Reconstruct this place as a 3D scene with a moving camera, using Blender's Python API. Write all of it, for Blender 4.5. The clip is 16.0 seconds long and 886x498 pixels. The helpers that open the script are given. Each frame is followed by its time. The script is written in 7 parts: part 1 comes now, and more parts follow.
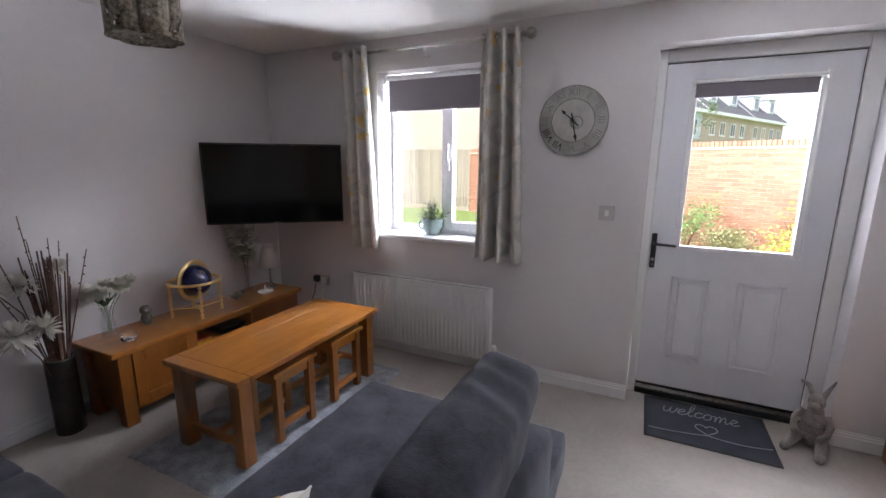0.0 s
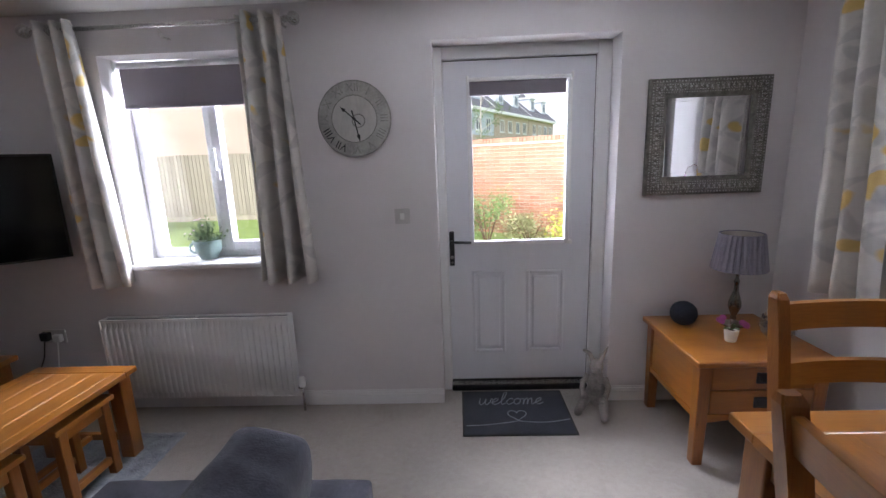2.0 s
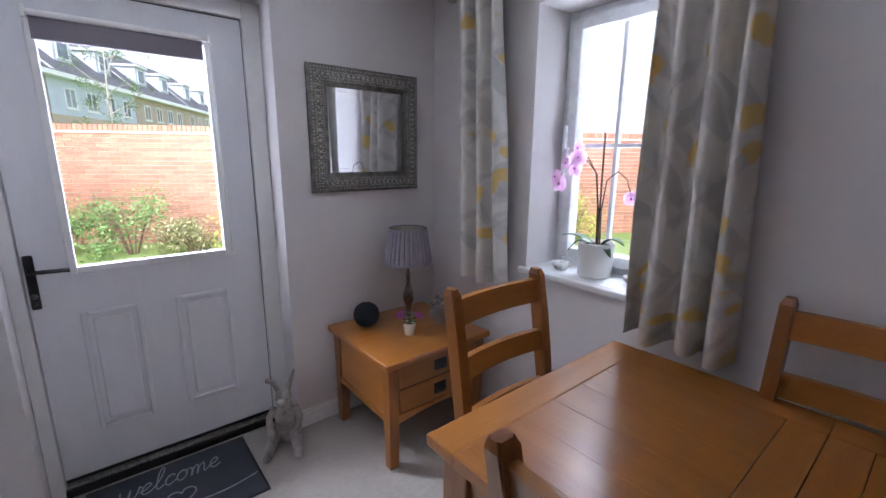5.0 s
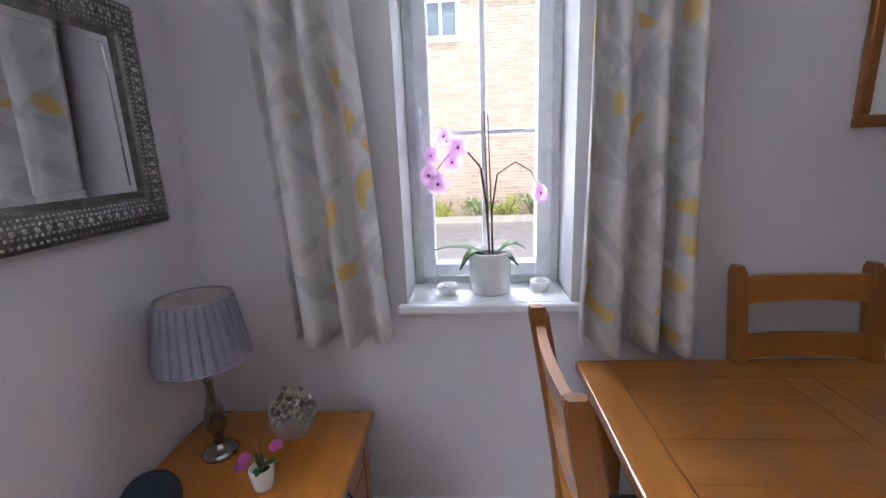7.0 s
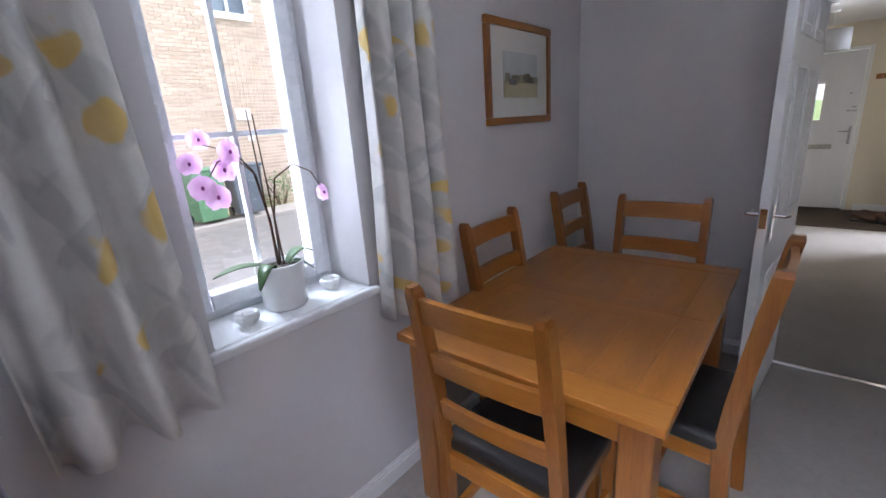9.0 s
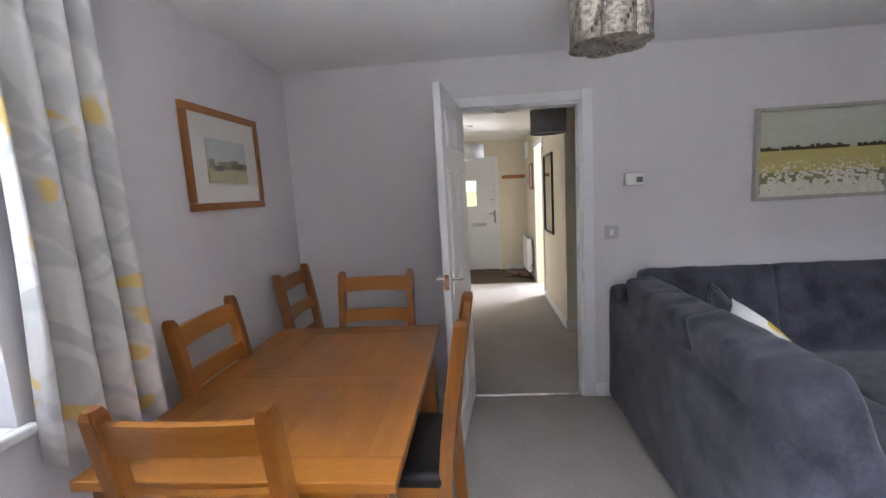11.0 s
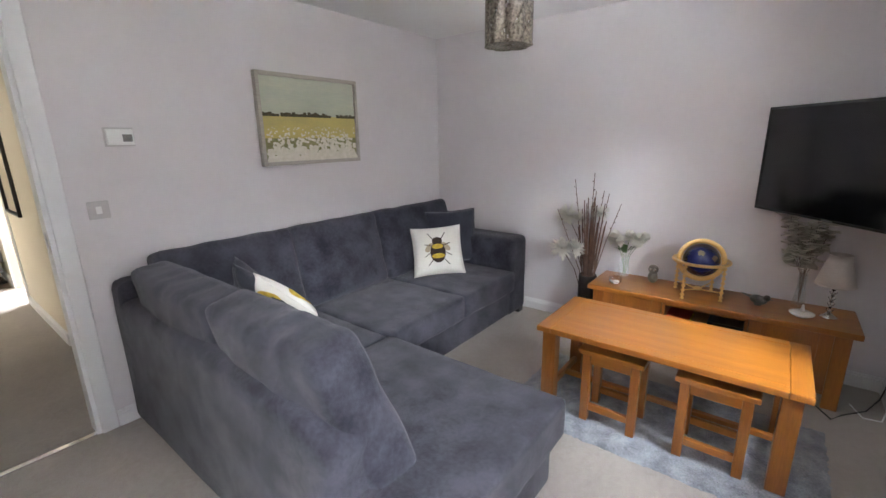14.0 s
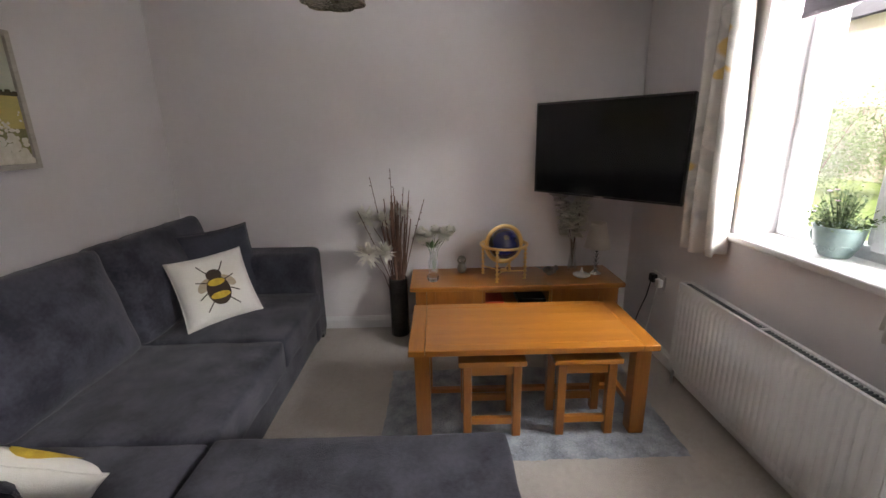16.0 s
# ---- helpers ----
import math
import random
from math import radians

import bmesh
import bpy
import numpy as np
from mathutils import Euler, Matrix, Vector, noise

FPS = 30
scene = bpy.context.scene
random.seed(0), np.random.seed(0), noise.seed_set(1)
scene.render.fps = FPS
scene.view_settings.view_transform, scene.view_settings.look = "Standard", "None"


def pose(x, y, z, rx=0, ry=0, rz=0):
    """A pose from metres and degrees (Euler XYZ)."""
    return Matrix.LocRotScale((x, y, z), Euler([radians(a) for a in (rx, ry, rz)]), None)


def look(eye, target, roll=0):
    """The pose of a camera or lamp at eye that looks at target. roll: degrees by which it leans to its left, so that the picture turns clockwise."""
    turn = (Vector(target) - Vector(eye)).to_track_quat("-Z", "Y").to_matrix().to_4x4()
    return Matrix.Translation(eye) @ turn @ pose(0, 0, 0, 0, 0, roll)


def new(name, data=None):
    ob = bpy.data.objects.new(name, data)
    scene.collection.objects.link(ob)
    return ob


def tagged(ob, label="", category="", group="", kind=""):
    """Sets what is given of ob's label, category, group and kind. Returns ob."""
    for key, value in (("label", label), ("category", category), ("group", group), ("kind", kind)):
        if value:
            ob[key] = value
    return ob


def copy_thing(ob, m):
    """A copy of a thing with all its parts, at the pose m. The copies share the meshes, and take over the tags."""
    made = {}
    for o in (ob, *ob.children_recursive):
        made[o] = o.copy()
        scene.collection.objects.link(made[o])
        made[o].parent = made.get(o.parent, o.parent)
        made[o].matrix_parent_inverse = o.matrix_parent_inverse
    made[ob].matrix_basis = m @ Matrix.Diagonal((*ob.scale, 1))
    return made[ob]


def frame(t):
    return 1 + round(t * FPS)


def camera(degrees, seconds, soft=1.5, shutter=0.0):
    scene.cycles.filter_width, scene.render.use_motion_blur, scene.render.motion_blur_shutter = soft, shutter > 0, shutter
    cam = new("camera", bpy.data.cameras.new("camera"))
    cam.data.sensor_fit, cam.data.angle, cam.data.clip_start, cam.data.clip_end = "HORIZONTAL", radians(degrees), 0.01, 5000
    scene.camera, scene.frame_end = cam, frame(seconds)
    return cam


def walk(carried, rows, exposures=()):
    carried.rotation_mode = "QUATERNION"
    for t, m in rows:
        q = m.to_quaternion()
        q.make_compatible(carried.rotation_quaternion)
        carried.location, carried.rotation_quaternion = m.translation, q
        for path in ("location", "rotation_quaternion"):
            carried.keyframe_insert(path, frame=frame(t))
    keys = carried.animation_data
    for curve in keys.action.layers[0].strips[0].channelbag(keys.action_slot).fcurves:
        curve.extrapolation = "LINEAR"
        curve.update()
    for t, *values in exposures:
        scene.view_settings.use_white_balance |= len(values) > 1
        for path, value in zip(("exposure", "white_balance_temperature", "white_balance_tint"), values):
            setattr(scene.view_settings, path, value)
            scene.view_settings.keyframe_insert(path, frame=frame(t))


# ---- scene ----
cam = camera(92.1, 16.0)
EXPOSURES = [(0, 1.0, 6350, 14), (1.5, 0.87, 6250, 14), (3.5, 0.79, 6050, 14), (5, 0.88, 5900, 14), (7.5, 1.0, 5950, 14), (9, 0.92, 5800, 13), (10.2, 1.08, 5950, 13), (12.3, 2.0, 6350, 10), (13.5, 2.05, 6400, 10), (14, 1.95, 6500, 10), (14.5, 1.55, 6850, 12), (15, 1.25, 6950, 13), (16, 1.25, 7150, 12)]
PATH = [
    (0, (-0.005, -2.719, 1.459), (-0.837, -0.944, 1.061), 0.4),
    (0.5, (-0.027, -2.687, 1.466), (-0.52, -0.793, 1.056), 0.2),
    (1, (0.009, -2.632, 1.465), (-0.282, -0.697, 1.05), -0.4),
    (1.5, (0.058, -2.509, 1.471), (-0.099, -0.557, 1.063), -1.4),
    (2, (0.117, -2.405, 1.473), (0.041, -0.449, 1.064), -2.1),
    (2.5, (0.125, -2.323, 1.466), (0.231, -0.369, 1.051), -1.8),
    (3, (0.098, -2.231, 1.467), (0.456, -0.311, 1.04), -1.2),
    (3.5, (0.089, -2.176, 1.46), (0.732, -0.331, 1.031), -0.1),
    (4, (0.115, -2.138, 1.448), (0.965, -0.378, 1.025), 0.2),
    (4.5, (0.215, -2.094, 1.432), (1.238, -0.427, 1.012), 0.2),
    (5, (0.296, -2.047, 1.431), (1.534, -0.537, 0.999), 0.5),
    (5.2, (0.301, -2.0, 1.432), (1.619, -0.559, 0.998), 0.8),
    (7.5, (0.56, -0.75, 1.418), (2.479, -0.994, 0.909), -3.6),
    (8, (0.632, -0.632, 1.451), (2.447, -1.249, 0.884), -4.3),
    (8.5, (0.708, -0.46, 1.442), (2.218, -1.645, 0.88), -4.5),
    (9, (0.696, -0.351, 1.456), (1.957, -1.8, 0.9), -4.2),
    (9.5, (0.658, -0.297, 1.466), (1.633, -1.983, 1.01), -3.2),
    (10, (0.671, -0.299, 1.487), (1.32, -2.173, 1.23), -3.0),
    (10.2, (0.668, -0.305, 1.483), (1.238, -2.206, 1.237), -3.4),
    (12.3, (0.575, -0.332, 1.455), (-0.037, -2.205, 1.111), -2.0),
    (12.5, (0.593, -0.343, 1.48), (-0.121, -2.172, 1.101), -2.2),
    (13, (0.567, -0.38, 1.459), (-0.41, -2.073, 1.032), -1.5),
    (13.5, (0.459, -0.501, 1.436), (-0.799, -1.985, 0.973), -1.1),
    (14, (0.351, -0.626, 1.436), (-1.171, -1.826, 0.94), -1.0),
    (14.5, (0.325, -0.794, 1.417), (-1.425, -1.62, 0.913), -0.5),
    (15, (0.32, -1.006, 1.408), (-1.547, -1.482, 0.874), -0.8),
    (15.5, (0.202, -1.194, 1.383), (-1.708, -1.455, 0.848), -1.1),
    (16, (0.115, -1.376, 1.408), (-1.815, -1.361, 0.884), -1.2),
]
walk(cam, [(t, look(eye, target, roll)) for t, eye, target, roll in PATH], EXPOSURES)


# ---- light ----
world = bpy.data.worlds.new("world")
scene.world = world
world.use_nodes = True
sky = world.node_tree.nodes.new("ShaderNodeTexSky")
sky.sky_type = "NISHITA"
sky.sun_disc = False
sky.dust_density, sky.ozone_density = 3.0, 1.0
SUN_EL, SUN_AZ = 48, 206        # degrees; azimuth clockwise from the +y axis
sky.sun_elevation, sky.sun_rotation = radians(SUN_EL), radians(SUN_AZ)
background = world.node_tree.nodes["Background"]
background.inputs["Strength"].default_value = 0.15
haze = world.node_tree.nodes.new("ShaderNodeMixRGB")      # a bright, thinly veiled sky
haze.inputs[0].default_value, haze.inputs[2].default_value = 0.6, (6.6, 6.9, 7.3, 1)
world.node_tree.links.new(sky.outputs[0], haze.inputs[1])
world.node_tree.links.new(haze.outputs[0], background.inputs["Color"])
sun = bpy.data.lights.new("sun", "SUN")
sun.energy, sun.angle, sun.color = 3.3, radians(0.5), (1, 0.965, 0.92)
sun_way = Vector((math.sin(radians(SUN_AZ)) * math.cos(radians(SUN_EL)), math.cos(radians(SUN_AZ)) * math.cos(radians(SUN_EL)), math.sin(radians(SUN_EL))))
new("sun", sun).matrix_world = look(sun_way * 40, (0, 0, 0))


def daylight_lamp(name, x, y, z, w, h, toward, watts, col=(0.89, 0.92, 1.0), spread=180):
    """An added area lamp that stands in for daylight from outside."""
    la = bpy.data.lights.new(name, "AREA")
    la.shape, la.size, la.size_y, la.energy, la.color, la.spread = "RECTANGLE", w, h, watts, col, radians(spread)
    ob = new(name, la)
    ob.matrix_world = look((x, y, z), toward)
    return ob


# added lamps outside: open sky from above each opening, sunlit ground throwing light up through it
daylight_lamp("sky_light_north", -0.1, 2.3, 3.9, 2.8, 1.4, (0.5, -0.7, 0.6), 340)
# added fill lamp, set far east to brighten the sofa side and south wall
daylight_lamp("garden_fill_light", 3.7, 5.0, 3.5, 2.6, 1.1, (-1.9, -2.2, 0.9), 390)
daylight_lamp("sky_light_east", 4.6, -0.7, 4.0, 1.6, 1.1, (1.2, -0.9, 0.7), 115, (0.80, 0.89, 1.0))
daylight_lamp("ground_light_north", 1.3, 2.35, -0.085, 4.4, 2.2, (1.3, 2.351, 5), 700)
daylight_lamp("ground_light_east", 4.1, -0.4, -0.085, 2.2, 2.4, (4.1, -0.401, 5), 180, (0.85, 0.91, 1.0))
# unseen lamp in place of the side room's window, which isn't built
daylight_lamp("side_room_light", -1.6, -6.9, 1.5, 1.0, 1.2, (0.5, -6.2, 0.6), 70)


# ---- materials ----
def surf(name, c1, c2=None, scale=8.0, rough=0.6, bump=0.1, bump_scale=120.0, metal=0.0, stretch=(1, 1, 1), coat=0.0, sheen=0.0, random_mix=0.0, spec=0.5, fine=0.35):
    """Two colours mixed by a broad and a fine noise, with a fine relief and uneven gloss."""
    m = bpy.data.materials.new(name)
    m.use_nodes = True
    nt = m.node_tree
    n, ln = nt.nodes, nt.links.new
    b = n["Principled BSDF"]
    c2 = c2 or tuple(c * 0.86 for c in c1)
    tc, mp = n.new("ShaderNodeTexCoord"), n.new("ShaderNodeMapping")
    mp.inputs["Scale"].default_value = stretch
    ln(tc.outputs["Object"], mp.inputs["Vector"])
    big, small, rel = (n.new("ShaderNodeTexNoise") for _ in range(3))
    for t, s, d in ((big, scale, 4), (small, scale * 9, 3), (rel, bump_scale, 4)):
        t.inputs["Scale"].default_value, t.inputs["Detail"].default_value = s, d
        ln(mp.outputs[0], t.inputs["Vector"])
    mixf = n.new("ShaderNodeMix")
    mixf.inputs[0].default_value = fine
    ln(big.outputs["Fac"], mixf.inputs[2])
    ln(small.outputs["Fac"], mixf.inputs[3])
    ramp = n.new("ShaderNodeValToRGB")
    ramp.color_ramp.elements[0].position, ramp.color_ramp.elements[1].position = 0.36, 0.64
    ramp.color_ramp.elements[0].color, ramp.color_ramp.elements[1].color = (*c2, 1), (*c1, 1)
    ln(mixf.outputs[0], ramp.inputs[0])
    out = ramp.outputs[0]
    if random_mix:
        info, hsv, mr = n.new("ShaderNodeObjectInfo"), n.new("ShaderNodeHueSaturation"), n.new("ShaderNodeMapRange")
        mr.inputs[3].default_value, mr.inputs[4].default_value = 1 - random_mix, 1 + random_mix
        ln(info.outputs["Random"], mr.inputs[0])
        ln(mr.outputs[0], hsv.inputs["Value"])
        ln(out, hsv.inputs["Color"])
        out = hsv.outputs[0]
    ln(out, b.inputs["Base Color"])
    rr = n.new("ShaderNodeMapRange")
    rr.inputs[3].default_value, rr.inputs[4].default_value = max(0.02, rough * 0.85), min(1, rough * 1.12)
    ln(small.outputs["Fac"], rr.inputs[0])
    ln(rr.outputs[0], b.inputs["Roughness"])
    b.inputs["Metallic"].default_value = metal
    b.inputs["Coat Weight"].default_value = coat
    b.inputs["Coat Roughness"].default_value = 0.18
    b.inputs["Sheen Weight"].default_value = sheen
    b.inputs["Specular IOR Level"].default_value = spec
    if bump:
        bp = n.new("ShaderNodeBump")
        bp.inputs["Strength"].default_value, bp.inputs["Distance"].default_value = bump, 0.01
        ln(rel.outputs["Fac"], bp.inputs["Height"])
        ln(bp.outputs[0], b.inputs["Normal"])
    return m


def wood(name, light, dark, axis, rough=0.30, coat=0.55):
    """Oak with grain along one axis."""
    st = [14, 14, 14]
    st["xyz".index(axis)] = 1.1
    m = surf(name, light, dark, 1.6, rough, 0, 14, stretch=st, coat=coat, random_mix=0.05, fine=0.45)
    return m


def clear(name, tint=(1, 1, 1), rough=0.0):
    m = bpy.data.materials.new(name)
    m.use_nodes = True
    b = m.node_tree.nodes["Principled BSDF"]
    b.inputs["Base Color"].default_value = (*tint, 1)
    b.inputs["Transmission Weight"].default_value, b.inputs["Roughness"].default_value, b.inputs["IOR"].default_value = 1, rough, 1.45
    return m


def thin_glass(name):
    m = bpy.data.materials.new(name)
    m.use_nodes = True
    b = m.node_tree.nodes["Principled BSDF"]
    b.inputs["Base Color"].default_value = (0.85, 0.9, 0.9, 1)
    b.inputs["Alpha"].default_value, b.inputs["Roughness"].default_value = 0.13, 0.04
    return m


def island(name, c1, c2, rough=0.85, bump=0.25, scale=60):
    """Pieces of one mesh that differ from each other in colour."""
    m = surf(name, c1, c2, 3, rough, bump, scale)
    nt = m.node_tree
    geo, mix = nt.nodes.new("ShaderNodeNewGeometry"), nt.nodes.new("ShaderNodeValToRGB")
    mix.color_ramp.elements[0].color, mix.color_ramp.elements[1].color = (*c2, 1), (*c1, 1)
    nt.links.new(geo.outputs["Random Per Island"], mix.inputs[0])
    nt.links.new(mix.outputs[0], nt.nodes["Principled BSDF"].inputs["Base Color"])
    return m


def curtain_cloth():
    """Pale cotton with large printed leaves in grey and yellow."""
    m = surf("printed_cotton", (0.76, 0.73, 0.69), (0.69, 0.66, 0.62), 5, 0.9, 0.2, 350, sheen=0.15)
    nt = m.node_tree
    n, ln = nt.nodes, nt.links.new
    b = n["Principled BSDF"]
    base = b.inputs["Base Color"].links[0].from_socket
    tc = n.new("ShaderNodeTexCoord")
    last = base
    for scale, turn, col, cut, share, most in (((2.7, 0.85, 1), 0.55, (0.40, 0.40, 0.395), 0.40, 0.35, 0.45), ((3.3, 1.0, 1), -0.75, (0.44, 0.43, 0.42), 0.36, 0.45, 0.45), ((2.2, 0.8, 1), 0.15, (0.38, 0.38, 0.38), 0.30, 0.62, 0.4), ((2.3, 1.9, 1), 0.2, (0.74, 0.50, 0.10), 0.33, 0.70, 0.8)):
        rot, mp, vo, wob, add = n.new("ShaderNodeMapping"), n.new("ShaderNodeMapping"), n.new("ShaderNodeTexVoronoi"), n.new("ShaderNodeTexNoise"), n.new("ShaderNodeMixRGB")
        rot.inputs["Rotation"].default_value = (0, 0, turn)
        mp.inputs["Scale"].default_value = scale
        mp.inputs["Location"].default_value = (turn * 3, turn * 5, 0)
        ln(tc.outputs["UV"], rot.inputs["Vector"])
        ln(rot.outputs[0], mp.inputs["Vector"])
        wob.inputs["Scale"].default_value = 3.5
        ln(mp.outputs[0], wob.inputs["Vector"])
        add.blend_type = "ADD"
        add.inputs[0].default_value = 0.35
        ln(mp.outputs[0], add.inputs[1])
        ln(wob.outputs["Color"], add.inputs[2])
        ln(add.outputs[0], vo.inputs["Vector"])
        near, pick, both, sep, mix = n.new("ShaderNodeMapRange"), n.new("ShaderNodeMath"), n.new("ShaderNodeMath"), n.new("ShaderNodeSeparateColor"), n.new("ShaderNodeMixRGB")
        pick.operation, both.operation = "GREATER_THAN", "MULTIPLY"
        near.inputs[1].default_value, near.inputs[2].default_value = cut + 0.07, cut - 0.05
        pick.inputs[1].default_value = share
        ln(vo.outputs["Distance"], near.inputs[0])
        ln(vo.outputs["Color"], sep.inputs[0])
        ln(sep.outputs[0], pick.inputs[0])
        ln(near.outputs[0], both.inputs[0])
        ln(pick.outputs[0], both.inputs[1])
        fade = n.new("ShaderNodeMath")
        fade.operation = "MULTIPLY"
        fade.inputs[1].default_value = most
        ln(both.outputs[0], fade.inputs[0])
        ln(fade.outputs[0], mix.inputs[0])
        ln(last, mix.inputs[1])
        mix.inputs[2].default_value = (*col, 1)
        last = mix.outputs[0]
    ln(last, b.inputs["Base Color"])
    return m


PAINT = surf("wall_paint", (0.72, 0.69, 0.695), (0.69, 0.66, 0.665), 2.5, 0.85, 0.05, 260)
CEIL = surf("ceiling_paint", (0.82, 0.81, 0.79), (0.79, 0.78, 0.76), 2, 0.9, 0.05, 220)
CREAM = surf("hall_paint", (0.76, 0.69, 0.56), (0.73, 0.66, 0.53), 2, 0.85, 0.05, 220)
GLOSS = surf("white_gloss_paint", (0.80, 0.80, 0.80), (0.77, 0.77, 0.77), 3, 0.35, 0.02, 90)
PVC = surf("white_pvc", (0.80, 0.81, 0.83), (0.77, 0.78, 0.80), 3, 0.28, 0.01, 60)
DOORSKIN = surf("door_skin", (0.74, 0.75, 0.79), (0.71, 0.72, 0.76), 3, 0.42, 0.05, 160, stretch=(4, 4, 0.6))
CARPET = surf("carpet_pile", (0.42, 0.375, 0.33), (0.345, 0.305, 0.268), 4.0, 1.0, 0.8, 260, sheen=0.3, spec=0.1, fine=0.5)
OAK_X = wood("oak_grain_x", (0.38, 0.142, 0.019), (0.29, 0.10, 0.013), "x")
OAK_Y = wood("oak_grain_y", (0.38, 0.142, 0.019), (0.29, 0.10, 0.013), "y")
OAK_Z = wood("oak_grain_z", (0.315, 0.115, 0.020), (0.22, 0.073, 0.011), "z")
SUEDE = surf("grey_faux_suede", (0.070, 0.069, 0.088), (0.021, 0.021, 0.030), 7.0, 0.95, 0.28, 240, sheen=0.16, spec=0.15, fine=0.28)
SUEDE_DARK = surf("dark_grey_suede", (0.050, 0.052, 0.070), (0.030, 0.032, 0.043), 6, 0.95, 0.25, 300, sheen=0.2, spec=0.15)
LEATHER = surf("black_leather", (0.018, 0.016, 0.016), (0.010, 0.009, 0.009), 14, 0.36, 0.15, 160)
CURTAIN = curtain_cloth()
BLIND = surf("mauve_blind_cloth", (0.24, 0.215, 0.245), (0.22, 0.20, 0.225), 4, 0.9, 0.15, 400)
STEEL = surf("brushed_steel", (0.55, 0.54, 0.52), (0.51, 0.50, 0.48), 20, 0.28, 0, metal=1)
NICKEL = surf("antique_nickel", (0.36, 0.335, 0.30), (0.24, 0.225, 0.20), 14, 0.26, 0, metal=1)
CHROME = surf("chrome", (0.75, 0.75, 0.76), (0.68, 0.68, 0.70), 8, 0.1, 0, metal=1)
DARKMETAL = surf("dark_metal", (0.06, 0.06, 0.065), (0.04, 0.04, 0.042), 20, 0.4, 0.05, metal=0.8)
IRON = surf("blackened_iron", (0.030, 0.030, 0.034), (0.018, 0.018, 0.020), 30, 0.45, 0.1, 80, metal=0.3)
BRASS = surf("polished_brass", (0.93, 0.68, 0.30), (0.85, 0.58, 0.22), 15, 0.30, 0, metal=1)
PEWTER = surf("embossed_pewter", (0.30, 0.29, 0.26), (0.13, 0.126, 0.11), 30, 0.45, 0.3, 90, metal=0.85)
LACE = surf("pierced_metal", (0.44, 0.39, 0.32), (0.09, 0.075, 0.06), 75, 0.42, 0.4, 160, metal=0.8)
PLASTIC = surf("white_plastic", (0.82, 0.82, 0.80), (0.80, 0.80, 0.78), 6, 0.4, 0.01)
BLACK = surf("black_plastic", (0.012, 0.012, 0.013), (0.009, 0.009, 0.010), 10, 0.35, 0.02)
HOUSEPANE = surf("far_window_glass", (0.20, 0.24, 0.28), (0.10, 0.12, 0.15), 2, 0.1, 0)
SCREEN = surf("dark_screen", (0.004, 0.004, 0.005), (0.003, 0.003, 0.004), 2, 0.12, 0)
GLASS = clear("clear_glass")
THIN = thin_glass("thin_clear_glass")
PANE = clear("window_glass")
MIRROR = surf("mirror_silver", (0.86, 0.87, 0.88), (0.86, 0.87, 0.88), 1, 0.02, 0, metal=1)
CERAMIC = surf("white_ceramic", (0.78, 0.77, 0.75), (0.74, 0.73, 0.71), 6, 0.25, 0.02, 60)
TEAL = surf("pale_teal_ceramic", (0.32, 0.43, 0.41), (0.25, 0.36, 0.35), 7, 0.3, 0.05, 60)
SOIL = surf("potting_bark", (0.07, 0.045, 0.03), (0.03, 0.02, 0.014), 40, 0.95, 0.8, 90)
LEAF = surf("green_leaf", (0.085, 0.17, 0.045), (0.05, 0.10, 0.03), 9, 0.45, 0.1, 60, random_mix=0.2)
LEAF_PALE = surf("pale_green_leaf", (0.16, 0.24, 0.10), (0.09, 0.15, 0.05), 30, 0.6, 0.1, 60)
ORCHID = surf("pink_orchid_petal", (0.90, 0.66, 0.86), (0.84, 0.52, 0.78), 25, 0.6, 0.05, 80)
MAGENTA = surf("magenta_petal", (0.40, 0.09, 0.32), (0.26, 0.05, 0.21), 25, 0.6, 0.05, 80)
PETAL = surf("white_petal", (0.80, 0.78, 0.72), (0.70, 0.68, 0.60), 25, 0.7, 0.05, 80)
TWIG = surf("brown_twig", (0.17, 0.09, 0.058), (0.07, 0.04, 0.028), 30, 0.8, 0.3, 120)
STONE = surf("grey_resin", (0.27, 0.25, 0.24), (0.13, 0.125, 0.125), 22, 0.8, 0.4, 120)
STONE_PALE = surf("pale_resin", (0.50, 0.46, 0.42), (0.38, 0.35, 0.32), 22, 0.8, 0.4, 120)
CLOCKFACE = surf("limed_clock_board", (0.44, 0.43, 0.40), (0.27, 0.265, 0.255), 9, 0.8, 0.15, 60)
CLOCKDISC = surf("pale_limed_board", (0.54, 0.53, 0.50), (0.42, 0.41, 0.39), 8, 0.8, 0.15, 60, stretch=(1, 0.35, 1))
CLOCKMARK = surf("worn_clock_print", (0.20, 0.195, 0.19), (0.34, 0.33, 0.31), 26, 0.8, 0.05, 60)
MATCLOTH = surf("charcoal_mat_pile", (0.062, 0.068, 0.085), (0.045, 0.050, 0.064), 8, 1.0, 0.8, 400)
MATLINE = surf("pale_mat_print", (0.36, 0.38, 0.42), (0.28, 0.30, 0.34), 30, 1.0, 0.5, 400)
RUG = surf("silver_rug_pile", (0.36, 0.39, 0.43), (0.13, 0.148, 0.17), 12, 1.0, 1.0, 130, sheen=0.25)
SHADE = surf("pleated_lilac_cloth", (0.29, 0.275, 0.33), (0.23, 0.22, 0.265), 9, 0.9, 0.2, 300)
SHADE_WHITE = surf("cream_shade_cloth", (0.66, 0.61, 0.56), (0.60, 0.55, 0.50), 9, 0.9, 0.1, 300)
